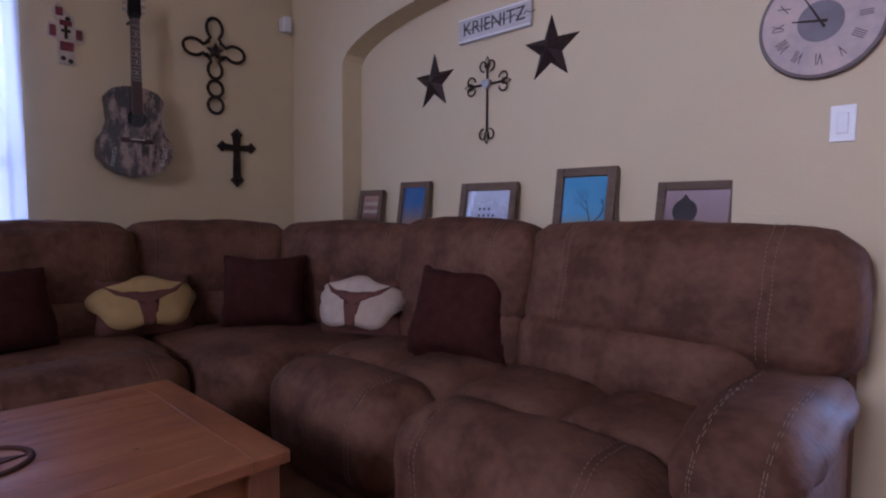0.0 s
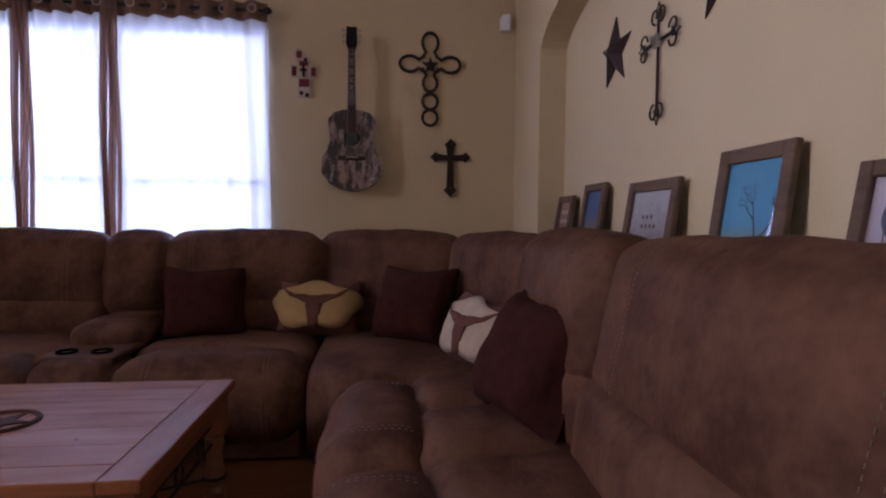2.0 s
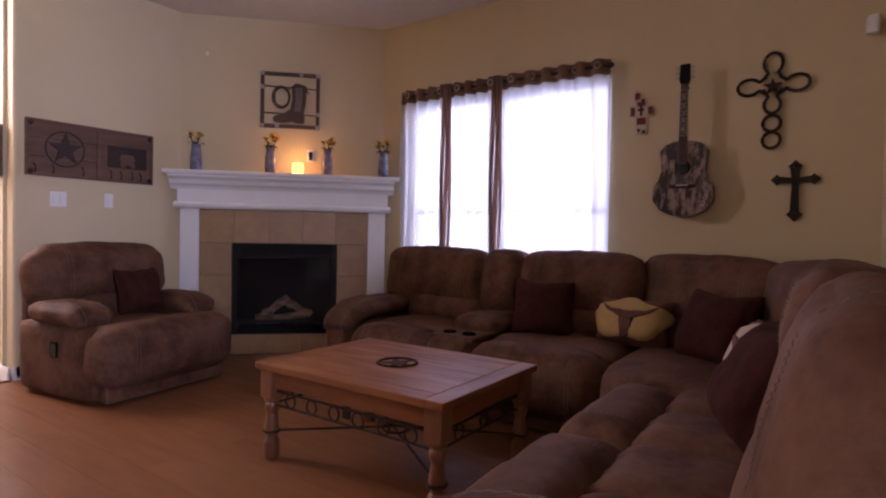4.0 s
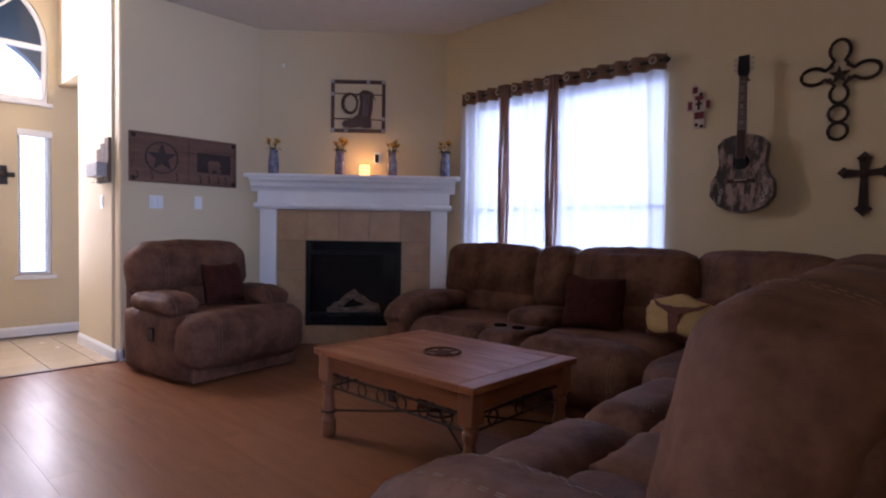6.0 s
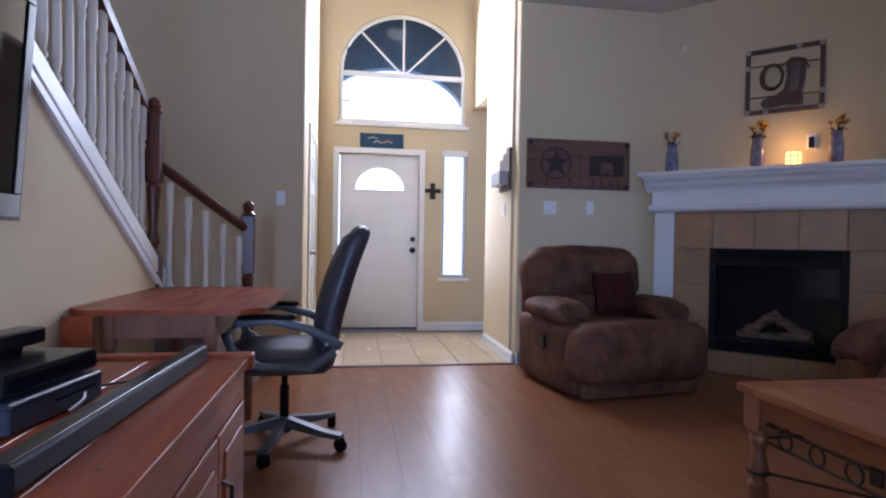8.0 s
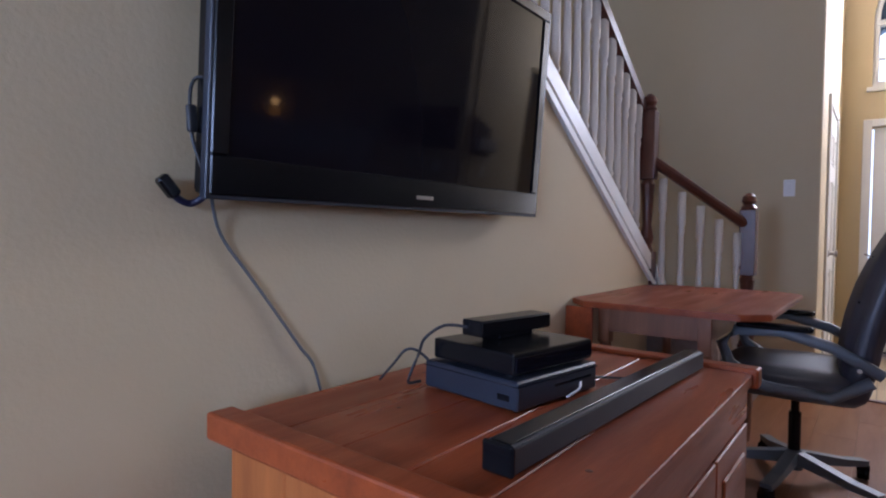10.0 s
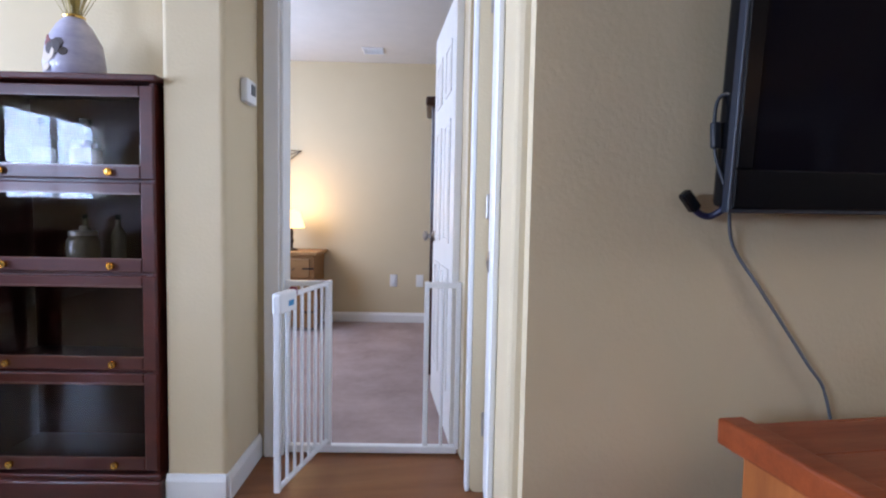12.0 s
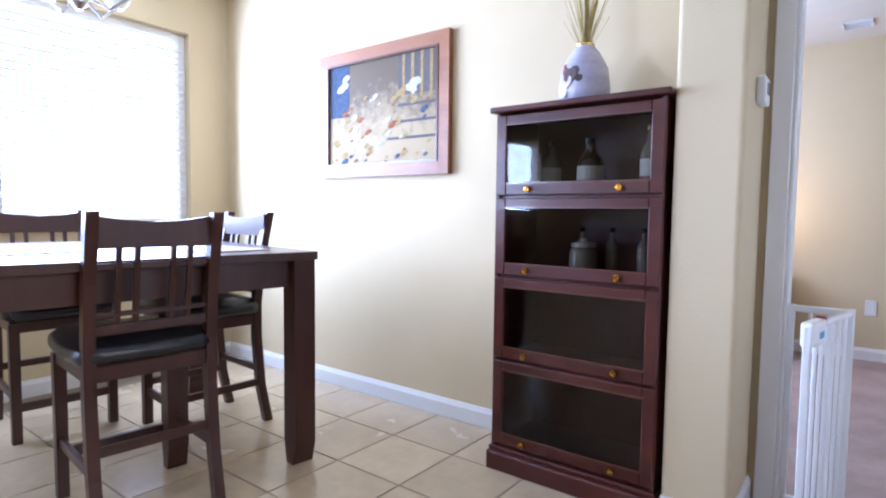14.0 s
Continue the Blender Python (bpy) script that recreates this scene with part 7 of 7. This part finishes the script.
part("plinth", box(-0.40, 0.40, -0.25, 0.26, 0.0, 0.07, 0.006, 1), ESPRESSO, ar)
for s in (-1, 1):
    o = part("door", box(s * 0.185 - 0.18, s * 0.185 + 0.18, 0.238, 0.258, 0.10, 1.70, 0.006, 1), ESPRESSO, ar)
    part("knob", lathe([(0.008, 0), (0.016, 0.02), (0.005, 0.028)], 12, pose(s * 0.03, 0.258, 0.9, -90)), BRASS, o)
switch_plate((2.54, -5.608, 0.41), 180, 1, "white wall outlet low on the bedroom wall", kind_="outlet")
switch_plate((2.29, -5.608, 0.41), 180, 1, "white wall outlet low on the bedroom wall", kind_="outlet")
vt = thing("ceiling_vent", (2.71, -5.20, 2.448), "white metal ceiling air vent in the bedroom", "vent")
vt.scale = (0.58, 0.85, 1)
part("frame", boxes([(-0.15, 0.15, -0.10, -0.085, -0.012, 0.001), (-0.15, 0.15, 0.085, 0.10, -0.012, 0.001), (-0.15, -0.135, -0.085, 0.085, -0.012, 0.001), (0.135, 0.15, -0.085, 0.085, -0.012, 0.001)]), WHITEPL, vt)
part("backing", box(-0.135, 0.135, -0.085, 0.085, -0.002, 0.001), SOOT, vt)
for i in range(8):
    part("slat", box(-0.135, 0.135, -0.0015, 0.0015, -0.008, -0.002, m=pose(0, -0.07 + i * 0.02, 0, 0, 0, 0)), WHITEPL, vt)

# ---- barrister cabinet with glass doors ----
KX0, KX1, KY0, KY1, KZ = 3.146, 3.832, -2.625, -2.275, 1.528
bc = thing("barrister_bookcase", ((KX0 + KX1) / 2, KY0, 0), "dark cherry barrister bookcase with four lift-up glass doors", "cabinet")
w, D = (KX1 - KX0) / 2, KY1 - KY0
for s in (-1, 1):
    part("side_panel", box(s * (w - 0.011) - 0.009, s * (w - 0.011) + 0.009, 0.005, D, 0.10, KZ - 0.025, 0.002, 1), CHERRY, bc)
part("back_panel", box(-w + 0.02, w - 0.02, 0.006, 0.016, 0.10, KZ - 0.025), CHERRY, bc)
part("top", box(-w - 0.018, w + 0.018, -0.002, D + 0.028, KZ - 0.024, KZ, 0.006, 2), CHERRY, bc)
part("plinth", box(-w - 0.014, w + 0.014, 0.0, D + 0.022, 0.0, 0.085, 0.010, 2), CHERRY, bc)
part("plinth_cap", box(-w - 0.006, w + 0.006, 0.0, D + 0.012, 0.085, 0.105, 0.006, 2), CHERRY, bc)
zs = (0.112, 0.482, 0.834, 1.163, KZ - 0.028)
for k in range(4):
    z0, z1 = zs[k] + 0.006, zs[k + 1] - 0.006
    part("shelf", box(-w + 0.02, w - 0.02, 0.016, D - 0.02, zs[k] - 0.010, zs[k] + 0.006), CHERRY, bc)
    f = 0.048
    stiles = [(-w + 0.004, -w + 0.004 + f, D - 0.018, D + 0.006, z0, z1), (w - 0.004 - f, w - 0.004, D - 0.018, D + 0.006, z0, z1), (-w + 0.004 + f, w - 0.004 - f, D - 0.018, D + 0.006, z0, z0 + f), (-w + 0.004 + f, w - 0.004 - f, D - 0.018, D + 0.006, z1 - f * 0.8, z1)]
    do = part("door", box(*stiles[2], 0.004, 1), CHERRY, bc)
    for nm, bx in (("door_stile", stiles[0]), ("door_stile", stiles[1]), ("top_rail", stiles[3])):
        part(nm, box(*bx, 0.004, 1), CHERRY, do)
    part("glass", box(-w + 0.004 + f, w - 0.004 - f, D - 0.008, D - 0.004, z0 + f, z1 - f * 0.8), CABGLASS, do)
    part("bead", boxes([(-w + 0.048, w - 0.048, D + 0.002, D + 0.008, z0 + f - 0.004, z0 + f + 0.003), (-w + 0.048, w - 0.048, D + 0.002, D + 0.008, z1 - f * 0.8 - 0.003, z1 - f * 0.8 + 0.004)]), MAHOG, do)
    for s in (-1, 1):
        part("knob", lathe([(0.010, 0), (0.006, 0.008), (0.013, 0.016), (0.013, 0.004), (0.004, 0.026)], 12, pose(s * 0.187, D + 0.006, z0 + 0.024, -90)), BRASS, do, "polished brass knob")
BX, BY = (KX0 + KX1) / 2, KY0
def bottle(x, y, z, h, r, mat, lab=None, cap=None, label=""):
    e = thing("liquor_bottle", (BX + x, BY + y, z), label, "bottle", group="bottles in the bookcase")
    part("glass_body", lathe([(r * 0.96, 0), (r, 0.01), (r, h * 0.58), (r * 0.8, h * 0.68), (r * 0.36, h * 0.76), (r * 0.34, h * 0.93), (r * 0.4, h * 0.94)], 16), mat, e, smooth=True)
    part("cap", lathe([(r * 0.42, h * 0.90), (r * 0.42, h), (r * 0.3, h)], 12), cap or BLACKPL, e)
    if lab:
        part("label", lathe([(r * 1.01, h * 0.16), (r * 1.015, h * 0.17), (r * 1.015, h * 0.50), (r * 1.01, h * 0.51)], 16), lab, e, "printed paper label")
        part("label_bar", lathe([(r * 1.02, h * 0.20), (r * 1.02, h * 0.27)], 16), MAROON, e)
BROWNG = material("brown_bottle_glass", (0.035, 0.018, 0.010), 0.08, mix=0.2, coat=0.3)
CLEARG = material("pale_bottle_glass", (0.20, 0.17, 0.12), 0.08, mix=0.2, coat=0.3)
PAPER = material("cream_label_paper", (0.62, 0.58, 0.48), 0.7, mix=0.2, scale=40)
bottle(0.0, 0.18, 1.17, 0.23, 0.052, BROWNG, PAPER, label="brown liquor bottle with a cream and red label")
bottle(-0.23, 0.16, 1.17, 0.27, 0.036, CLEARG, PAPER, BRASS, "pale liquor bottle with a gold cap")
bottle(0.20, 0.12, 1.17, 0.24, 0.040, CLEARG, PAPER, label="dim pale bottle at the back of the shelf")
jar = thing("glass_jar", (BX + 0.02, BY + 0.18, 0.841), "glass jar with a metal lid on the second shelf", "jar")
part("jar_body", lathe([(0.055, 0), (0.058, 0.01), (0.058, 0.10), (0.045, 0.12)], 16), CLEARG, jar, smooth=True)
part("lid", lathe([(0.05, 0.12), (0.05, 0.135), (0.012, 0.14), (0.014, 0.155)], 16), NICKEL, jar, "metal lid")
for i in range(3):
    bottle(-0.20 + i * 0.13, 0.10, 0.841, 0.20, 0.028, CLEARG, label="small dim bottle at the back of the shelf")
# rooster vase with dried wheat
VASE = material("white_crackle_glaze", (0.50, 0.47, 0.55), 0.35, (0.30, 0.28, 0.40), 7, 5, stretch=(1, 1, 3), coat=0.2)
va = thing("rooster_vase", (BX + 0.04, BY + 0.17, KZ), "pale ceramic vase painted with a rooster, holding dried wheat", "vase")
part("body", lathe([(0.085, 0), (0.098, 0.01), (0.103, 0.07), (0.092, 0.15), (0.058, 0.215), (0.036, 0.24), (0.034, 0.25), (0.028, 0.25)], 28), VASE, va, smooth=True)
part("rim", lathe([(0.037, 0.242), (0.038, 0.25), (0.030, 0.256)], 20), BRASS, va)
for a0, dz, rr, mt in ((68, 0.09, 0.030, BONE), (60, 0.135, 0.018, MAROON), (78, 0.115, 0.032, INK), (88, 0.13, 0.022, INK), (64, 0.045, 0.018, BONE), (55, 0.155, 0.010, MAROON), (100, 0.10, 0.016, INK)):
    R0 = 0.1035 - max(0, dz - 0.07) * 0.16
    part("painted_patch", lathe([(rr, 0), (rr * 0.9, 0.0016), (rr * 0.3, 0.002)], 12, pose(R0 * math.cos(radians(a0)), R0 * math.sin(radians(a0)), dz, -90 + 10, 0, a0 - 90)), mt, va)
WHEAT = material("dried_wheat", (0.42, 0.32, 0.10), 0.9, mix=0.3, scale=30)
bm = bmesh.new()
rw = random.Random(9)
for i in range(90):
    a, sp = rw.uniform(0, 6.28), rw.uniform(0, 0.075)
    h = rw.uniform(0.34, 0.52)
    p0, p1, p2 = Vector((0.008 * math.cos(a), 0.008 * math.sin(a), 0.16)), Vector((sp * 0.5 * math.cos(a), sp * 0.5 * math.sin(a), 0.16 + (h - 0.16) * 0.5)), Vector((sp * 1.35 * math.cos(a), sp * 1.35 * math.sin(a), h))
    for q0, q1, wd_ in ((p0, p1, 0.0016), (p1, p2, 0.0026)):
        u = Vector((math.cos(a + 1.57), math.sin(a + 1.57), 0)) * wd_
        bm.faces.new([bm.verts.new(v) for v in (q0 - u, q0 + u, q1 + u * 0.7, q1 - u * 0.7)])
tagged(part("dried_wheat", bm, WHEAT, va, "dried golden wheat stalks"), kind="stuff")

# ---- framed farmyard print ----
pf = thing("framed_print", ((4.33 + 5.33) / 2, YSW + 0.002, 1.298), "large wooden framed farmyard print with pale birds", "framed print", rz=180)
W, H = (5.33 - 4.33) / 2, 0.74
FRW = material("reddish_frame_wood", (0.33, 0.125, 0.040), 0.42, (0.21, 0.070, 0.022), 4, 6, stretch=(1, 5, 5), bump=0.1, coat=0.06)
for nm, pts, ax in (("frame_rail", None, 0),):
    for s in (0, 1):
        z0 = 0 if s == 0 else H - 0.075
        part("frame_rail", prism([(-W, z0 if s == 0 else H), (W, z0 if s == 0 else H), (W - 0.075, 0.075 if s == 0 else H - 0.075), (-W + 0.075, 0.075 if s == 0 else H - 0.075)], -0.034, 0, "y"), FRW, pf)
    for s in (-1, 1):
        part("frame_side", prism([(s * W, 0), (s * W, H), (s * (W - 0.075), H - 0.075), (s * (W - 0.075), 0.075)], -0.034, 0, "y"), FRW, pf)
part("inner_slip", boxes([(-W + 0.07, W - 0.07, -0.038, -0.030, 0.068, 0.08), (-W + 0.07, W - 0.07, -0.038, -0.030, H - 0.08, H - 0.068), (-W + 0.068, -W + 0.08, -0.038, -0.030, 0.08, H - 0.08), (W - 0.08, W - 0.068, -0.038, -0.030, 0.08, H - 0.08)]), MAHOG, pf)
FARM = gradient("farmyard_print", (0.40, 0.30, 0.17), (0.13, 0.095, 0.06), 0.25, 0.50, 4, 0.45)
cv = part("print", box(-W + 0.075, W - 0.075, -0.02, -0.012, 0.075, H - 0.075), FARM, pf)
rf = random.Random(3)
FC = [material("print_white", (0.60, 0.57, 0.52), 0.8, mix=0.5, scale=40, spec=0.1), material("print_rust", (0.34, 0.12, 0.06), 0.8, mix=0.5, scale=40, spec=0.1), material("print_ochre", (0.42, 0.30, 0.13), 0.8, mix=0.5, scale=40, spec=0.1), material("print_slate", (0.08, 0.11, 0.17), 0.8, mix=0.5, scale=40, spec=0.1), INK]
part("printed_opening", box(-W + 0.09, -W + 0.25, -0.0205, -0.0195, 0.36, H - 0.08), FC[3], cv)
part("printed_opening", box(W - 0.36, W - 0.10, -0.0205, -0.0195, 0.44, H - 0.08), INK, cv)
for k in range(4):
    part("printed_post", box(W - 0.33 + k * 0.065, W - 0.31 + k * 0.065, -0.0212, -0.0202, 0.42, H - 0.08), FC[2], cv)
for k in range(3):
    part("printed_step", box(0.06 + 0.04 * k, W - 0.09, -0.0212, -0.0202, 0.20 + k * 0.09, 0.215 + k * 0.09), FC[4], cv)
def bird(x, z, s, mt):
    pts = []
    for i in range(14):
        a = 2 * math.pi * i / 14
        r = s * (1 + 0.35 * math.sin(2 * a + rf.uniform(-0.3, 0.3)) + rf.uniform(-0.12, 0.12))
        pts.append((x + 1.2 * r * math.cos(a), z + 0.8 * r * math.sin(a)))
    o = part("printed_bird", prism(pts, -0.0222, -0.0205 - rf.uniform(0, 0.0006), "y"), mt, cv)
bird(-W + 0.20, 0.535, 0.036, FC[0]); bird(-W + 0.225, 0.585, 0.024, FC[0])
bird(W - 0.25, 0.49, 0.042, FC[0]); bird(W - 0.33, 0.46, 0.03, FC[2])
FARM.node_tree.nodes["Principled BSDF"].inputs["Specular IOR Level"].default_value = 0.1
for i in range(70):
    bird(rf.uniform(-W + 0.12, W - 0.12), rf.uniform(0.10, 0.52) ** 1.15, rf.uniform(0.007, 0.024), rf.choice((FC[0], FC[0], FC[1], FC[2], FC[2], FC[3])))

# ---- counter-height table and chairs ----
TBM = pose(4.446, -1.845, 0, 0, 0, -8.5)
dt = new("dining_table")
dt.matrix_basis = TBM
tagged(dt, "dark espresso counter-height dining table with thick tapered legs", "dining table")
for i in range(6):
    part("top_board", box(0.0 + i * 0.22, 0.22 + i * 0.22 - 0.001, 0.0, 1.35, 0.888, 0.923, 0.002, 1), ESPRESSO, dt)
for bx in [(0.05, 1.27, 0.05, 0.075, 0.775, 0.888), (0.05, 1.27, 1.275, 1.30, 0.775, 0.888), (0.05, 0.075, 0.075, 1.275, 0.775, 0.888), (1.245, 1.27, 0.075, 1.275, 0.775, 0.888)]:
    part("apron", box(*bx), ESPRESSO, dt)
def table_leg(x, y):
    o = part("leg", prism([(-0.048, 0.888), (0.048, 0.888), (0.048, 0.10), (0.026, 0.0), (-0.022, 0.0), (-0.048, 0.10)], -0.048, 0.048, "y"), ESPRESSO, dt)
    o.matrix_basis = pose(x, y, 0)
for x, y in ((0.058, 0.058), (1.262, 0.058), (0.058, 1.292), (1.262, 1.292)):
    table_leg(x, y)
o = part("centre_leg", prism([(-0.04, 0.888), (0.04, 0.888), (0.04, 0.10), (0.022, 0.0), (-0.02, 0.0), (-0.04, 0.10)], -0.04, 0.04, "y"), ESPRESSO, dt)
o.matrix_basis = pose(0.376, 0.469, 0)


def counter_chair(m, label):
    e = new("counter_chair")
    e.matrix_basis = m
    tagged(e, label, "chair", "chairs round the dining table")
    # faces -y; seat at 0.62
    for s in (-1, 1):
        part("front_leg", prism([(s * 0.20 - 0.019, 0.0), (s * 0.20 + 0.019, 0.0), (s * 0.20 + 0.021, 0.56), (s * 0.20 - 0.021, 0.56)], -0.215, -0.175, "y"), ESPRESSO, e)
        pts = [(0.245, 0.0), (0.205, 0.20), (0.185, 0.45), (0.185, 0.62), (0.21, 0.85), (0.262, 1.085)]
        prof = [(y - 0.02, z) for y, z in pts] + [(y + 0.02, z) for y, z in pts[::-1]]
        part("back_leg", prism(prof, s * 0.20 - 0.019, s * 0.20 + 0.019, "x"), ESPRESSO, e)
        part("side_stretcher", box(s * 0.20 - 0.010, s * 0.20 + 0.010, -0.18, 0.20, 0.20, 0.235, 0.003, 1), ESPRESSO, e)
        part("seat_rail", box(s * 0.20 - 0.012, s * 0.20 + 0.012, -0.18, 0.18, 0.52, 0.575, 0.003, 1), ESPRESSO, e)
    part("front_stretcher", box(-0.19, 0.19, -0.205, -0.182, 0.15, 0.19, 0.003, 1), ESPRESSO, e)
    part("back_stretcher", box(-0.19, 0.19, 0.188, 0.208, 0.27, 0.305, 0.003, 1), ESPRESSO, e)
    part("seat_rail", box(-0.19, 0.19, -0.21, -0.185, 0.52, 0.575, 0.003, 1), ESPRESSO, e)
    part("seat_rail", box(-0.19, 0.19, 0.170, 0.195, 0.52, 0.575, 0.003, 1), ESPRESSO, e)
    cushion("seat_pad", e, (0, -0.015, 0.607), (0.455, 0.43, 0.09), 0.04, puff=0.020, wrinkle=0.003, seed=301, mat=BLACKLEATHER)
    def ybk(z):
        return 0.185 + 0.077 * max(0.0, (z - 0.62) / 0.465) ** 1.4
    part("crest_rail", prism([(-0.215, 1.075), (-0.1, 1.058), (0, 1.052), (0.1, 1.058), (0.215, 1.075), (0.215, 0.965), (-0.215, 0.965)], 0.222, 0.246, "y", pose(0, 0, 0)), ESPRESSO, e)
    part("lower_rail", box(-0.19, 0.19, 0.183, 0.203, 0.675, 0.71, 0.003, 1), ESPRESSO, e)
    part("middle_rail", box(-0.19, 0.19, 0.205, 0.222, 0.895, 0.915, 0.002, 1), ESPRESSO, e)
    for x in (-0.115, -0.058, 0.058, 0.115):
        part("slat", prism([(0.184, 0.70), (0.199, 0.70), (0.241, 0.97), (0.226, 0.97)], x - 0.009, x + 0.009, "x"), ESPRESSO, e)
    part("splat_rail", box(-0.19, 0.19, 0.19, 0.206, 0.735, 0.752, 0.002, 1), ESPRESSO, e)
    return e


counter_chair(pose(4.745, -1.22, 0, 0, 0, 84), "dark wooden counter chair with a black leather seat at the table")
counter_chair(pose(5.25, -1.77, 0, 0, 0, 176), "dark wooden counter chair with a black leather seat near the wall")
counter_chair(pose(5.84, -1.31, 0, 0, 0, -95), "dark wooden counter chair with its back to the window")
for x, y in ((0.35, 0.30), (0.62, 0.95), (0.95, 0.35)):
    v = TBM @ Vector((x, y, 0.9235))
    pm = thing("placemat", tuple(v), "woven pale placemat lying on the dining table", "placemat", rz=-10 + 30 * x, group="placemats")
    part("mat", box(-0.20, 0.20, -0.14, 0.14, 0.0, 0.005, 0.002, 1), BONE, pm)
# chandelier over the table, washed out against the window
ch = thing("chandelier", (5.25, -1.25, 1.98), "small nickel chandelier with frosted shades over the table", "chandelier")
part("stem", tube([(0, 0, 0.02), (0, 0, 0.67)], 0.008, 8), NICKEL, ch)
part("hub", lathe([(0.01, -0.06), (0.035, -0.03), (0.04, 0.02), (0.012, 0.08)], 14), NICKEL, ch)
for k in range(5):
    a = radians(72 * k + 10)
    ar_ = part("arm", tube([(0.03 * math.cos(a), 0.03 * math.sin(a), 0), (0.12 * math.cos(a), 0.12 * math.sin(a), -0.05), (0.22 * math.cos(a), 0.22 * math.sin(a), 0.02)], 0.007, 6), NICKEL, ch)
    part("shade", lathe([(0.025, 0.02), (0.05, 0.05), (0.068, 0.12), (0.066, 0.12), (0.03, 0.04)], 14, pose(0.22 * math.cos(a), 0.22 * math.sin(a), 0)), WHITEPL, ar_, "frosted glass shade")
# kitchen counter and cabinets that close the far side
kc = thing("kitchen_counter", (4.3, 4.29, 0), "kitchen counter run along the far wall", "counter")
part("base_cabinet", box(-1.6, 1.9, -0.28, 0.30, 0.0, 0.87, 0.004, 1), CHERRY, kc)
part("worktop", box(-1.62, 1.92, -0.31, 0.30, 0.87, 0.91, 0.005, 1), GREYPL, kc)

# floor tiles of this block
TS = 0.36
fd = bpy.data.objects["floor_dining"]
bmt = box(-TS / 2 + 0.0035, TS / 2 - 0.0035, -TS / 2 + 0.0035, TS / 2 - 0.0035, 0.0, 0.005)
bmesh.ops.bevel(bmt, geom=[e_ for e_ in bmt.edges if all(v.co.z > 0.004 for v in e_.verts)], offset=0.0015, segments=1, affect="EDGES")
met = bpy.data.meshes.new("tile")
bmt.to_mesh(met)
bmt.free()
met.materials.append(TILE)
for i in range(10):
    for j in range(16):
        tx, ty = 2.945 + TS * (i + 0.5), YSW + 0.02 + TS * (j + 0.5)
        if tx < XDE - 0.1 and not (tx < 3.25 and ty > 0.15):
            o = new("tile", met)
            o.parent = fd
            o.matrix_basis = pose(tx, ty, 0.0)
structure(tagged(obj("trim_dining_threshold", box(2.90, 2.945, -2.29, 0.15, -0.01, 0.011, 0.005, 2), PINE), "wood strip between laminate and tile", "threshold"))
bpy.context.view_layer.update()
for o in set(bpy.data.objects) - before_block:
    if o.parent is None:
        o.matrix_basis = SKEW @ o.matrix_basis


# ---- floor pieces ----
def laid(name, parent, w, l, z0, z1, mat, spots, bev=0.0015):
    """Alike pieces that share one mesh each."""
    bm = box(-l / 2, l / 2, -w / 2, w / 2, z0, z1)
    top = [e for e in bm.edges if all(v.co.z > (z0 + z1) / 2 for v in e.verts)]
    bmesh.ops.bevel(bm, geom=top, offset=bev, segments=1, affect="EDGES")
    me = bpy.data.meshes.new(name)
    bmesh.ops.recalc_face_normals(bm, faces=bm.faces)
    bm.to_mesh(me)
    bm.free()
    me.materials.append(mat)
    for x, y in spots:
        o = new(name, me)
        o.parent = parent
        o.matrix_basis = pose(x, y, 0)


def cut_piece(name, parent, x0, x1, y0, y1, z0, z1, mat):
    o = part(name, box(x0 - (x0 + x1) / 2, x1 - (x0 + x1) / 2, y0 - (y0 + y1) / 2, y1 - (y0 + y1) / 2, z0, z1), mat, parent)
    o.matrix_basis = pose((x0 + x1) / 2, (y0 + y1) / 2, 0)


fl = bpy.data.objects["floor"]
rp = random.Random(5)
PW, PL, G = 0.19, 1.25, 0.0005
row = 0
y = -3.0
while y < YN - 0.001:
    y1 = min(y + PW, YN)
    xa, xb = XW, (3.10 if y < 0.2 else 2.86)
    if y1 <= YT:
        xa = 1.60
    x = xa - rp.uniform(0, PL)
    while x < xb:
        a, b = max(x, xa), min(x + PL, xb)
        if b - a > 0.02:
            cut_piece("plank", fl, a + G, b - G, y + G, y1 - G, -0.012, 0.0, PLANK)
        x += PL
    y = y1
structure(tagged(obj("trim_threshold", box(XW - 0.03, XW + 0.02, FOY_S, FOY_N, -0.01, 0.010, 0.006, 2), CHERRY), "dark wood threshold strip between laminate and tile", "threshold"))
TS = 0.333
ff = structure(tagged(obj("floor_foyer", boxes([(DOOR_X, XW - 0.03, FOY_S, 3.4, -0.02, -0.006)]), GROUT), "beige ceramic tile entry floor", "floor"))
spots = [(XW - 0.035 - TS * (i + 0.5), FOY_S + TS * (j + 0.5)) for i in range(6) for j in range(10)]
laid("tile", ff, TS - 0.006, TS - 0.006, -0.006, 0.0, TILE, [s for s in spots if s[0] > DOOR_X + 0.1])
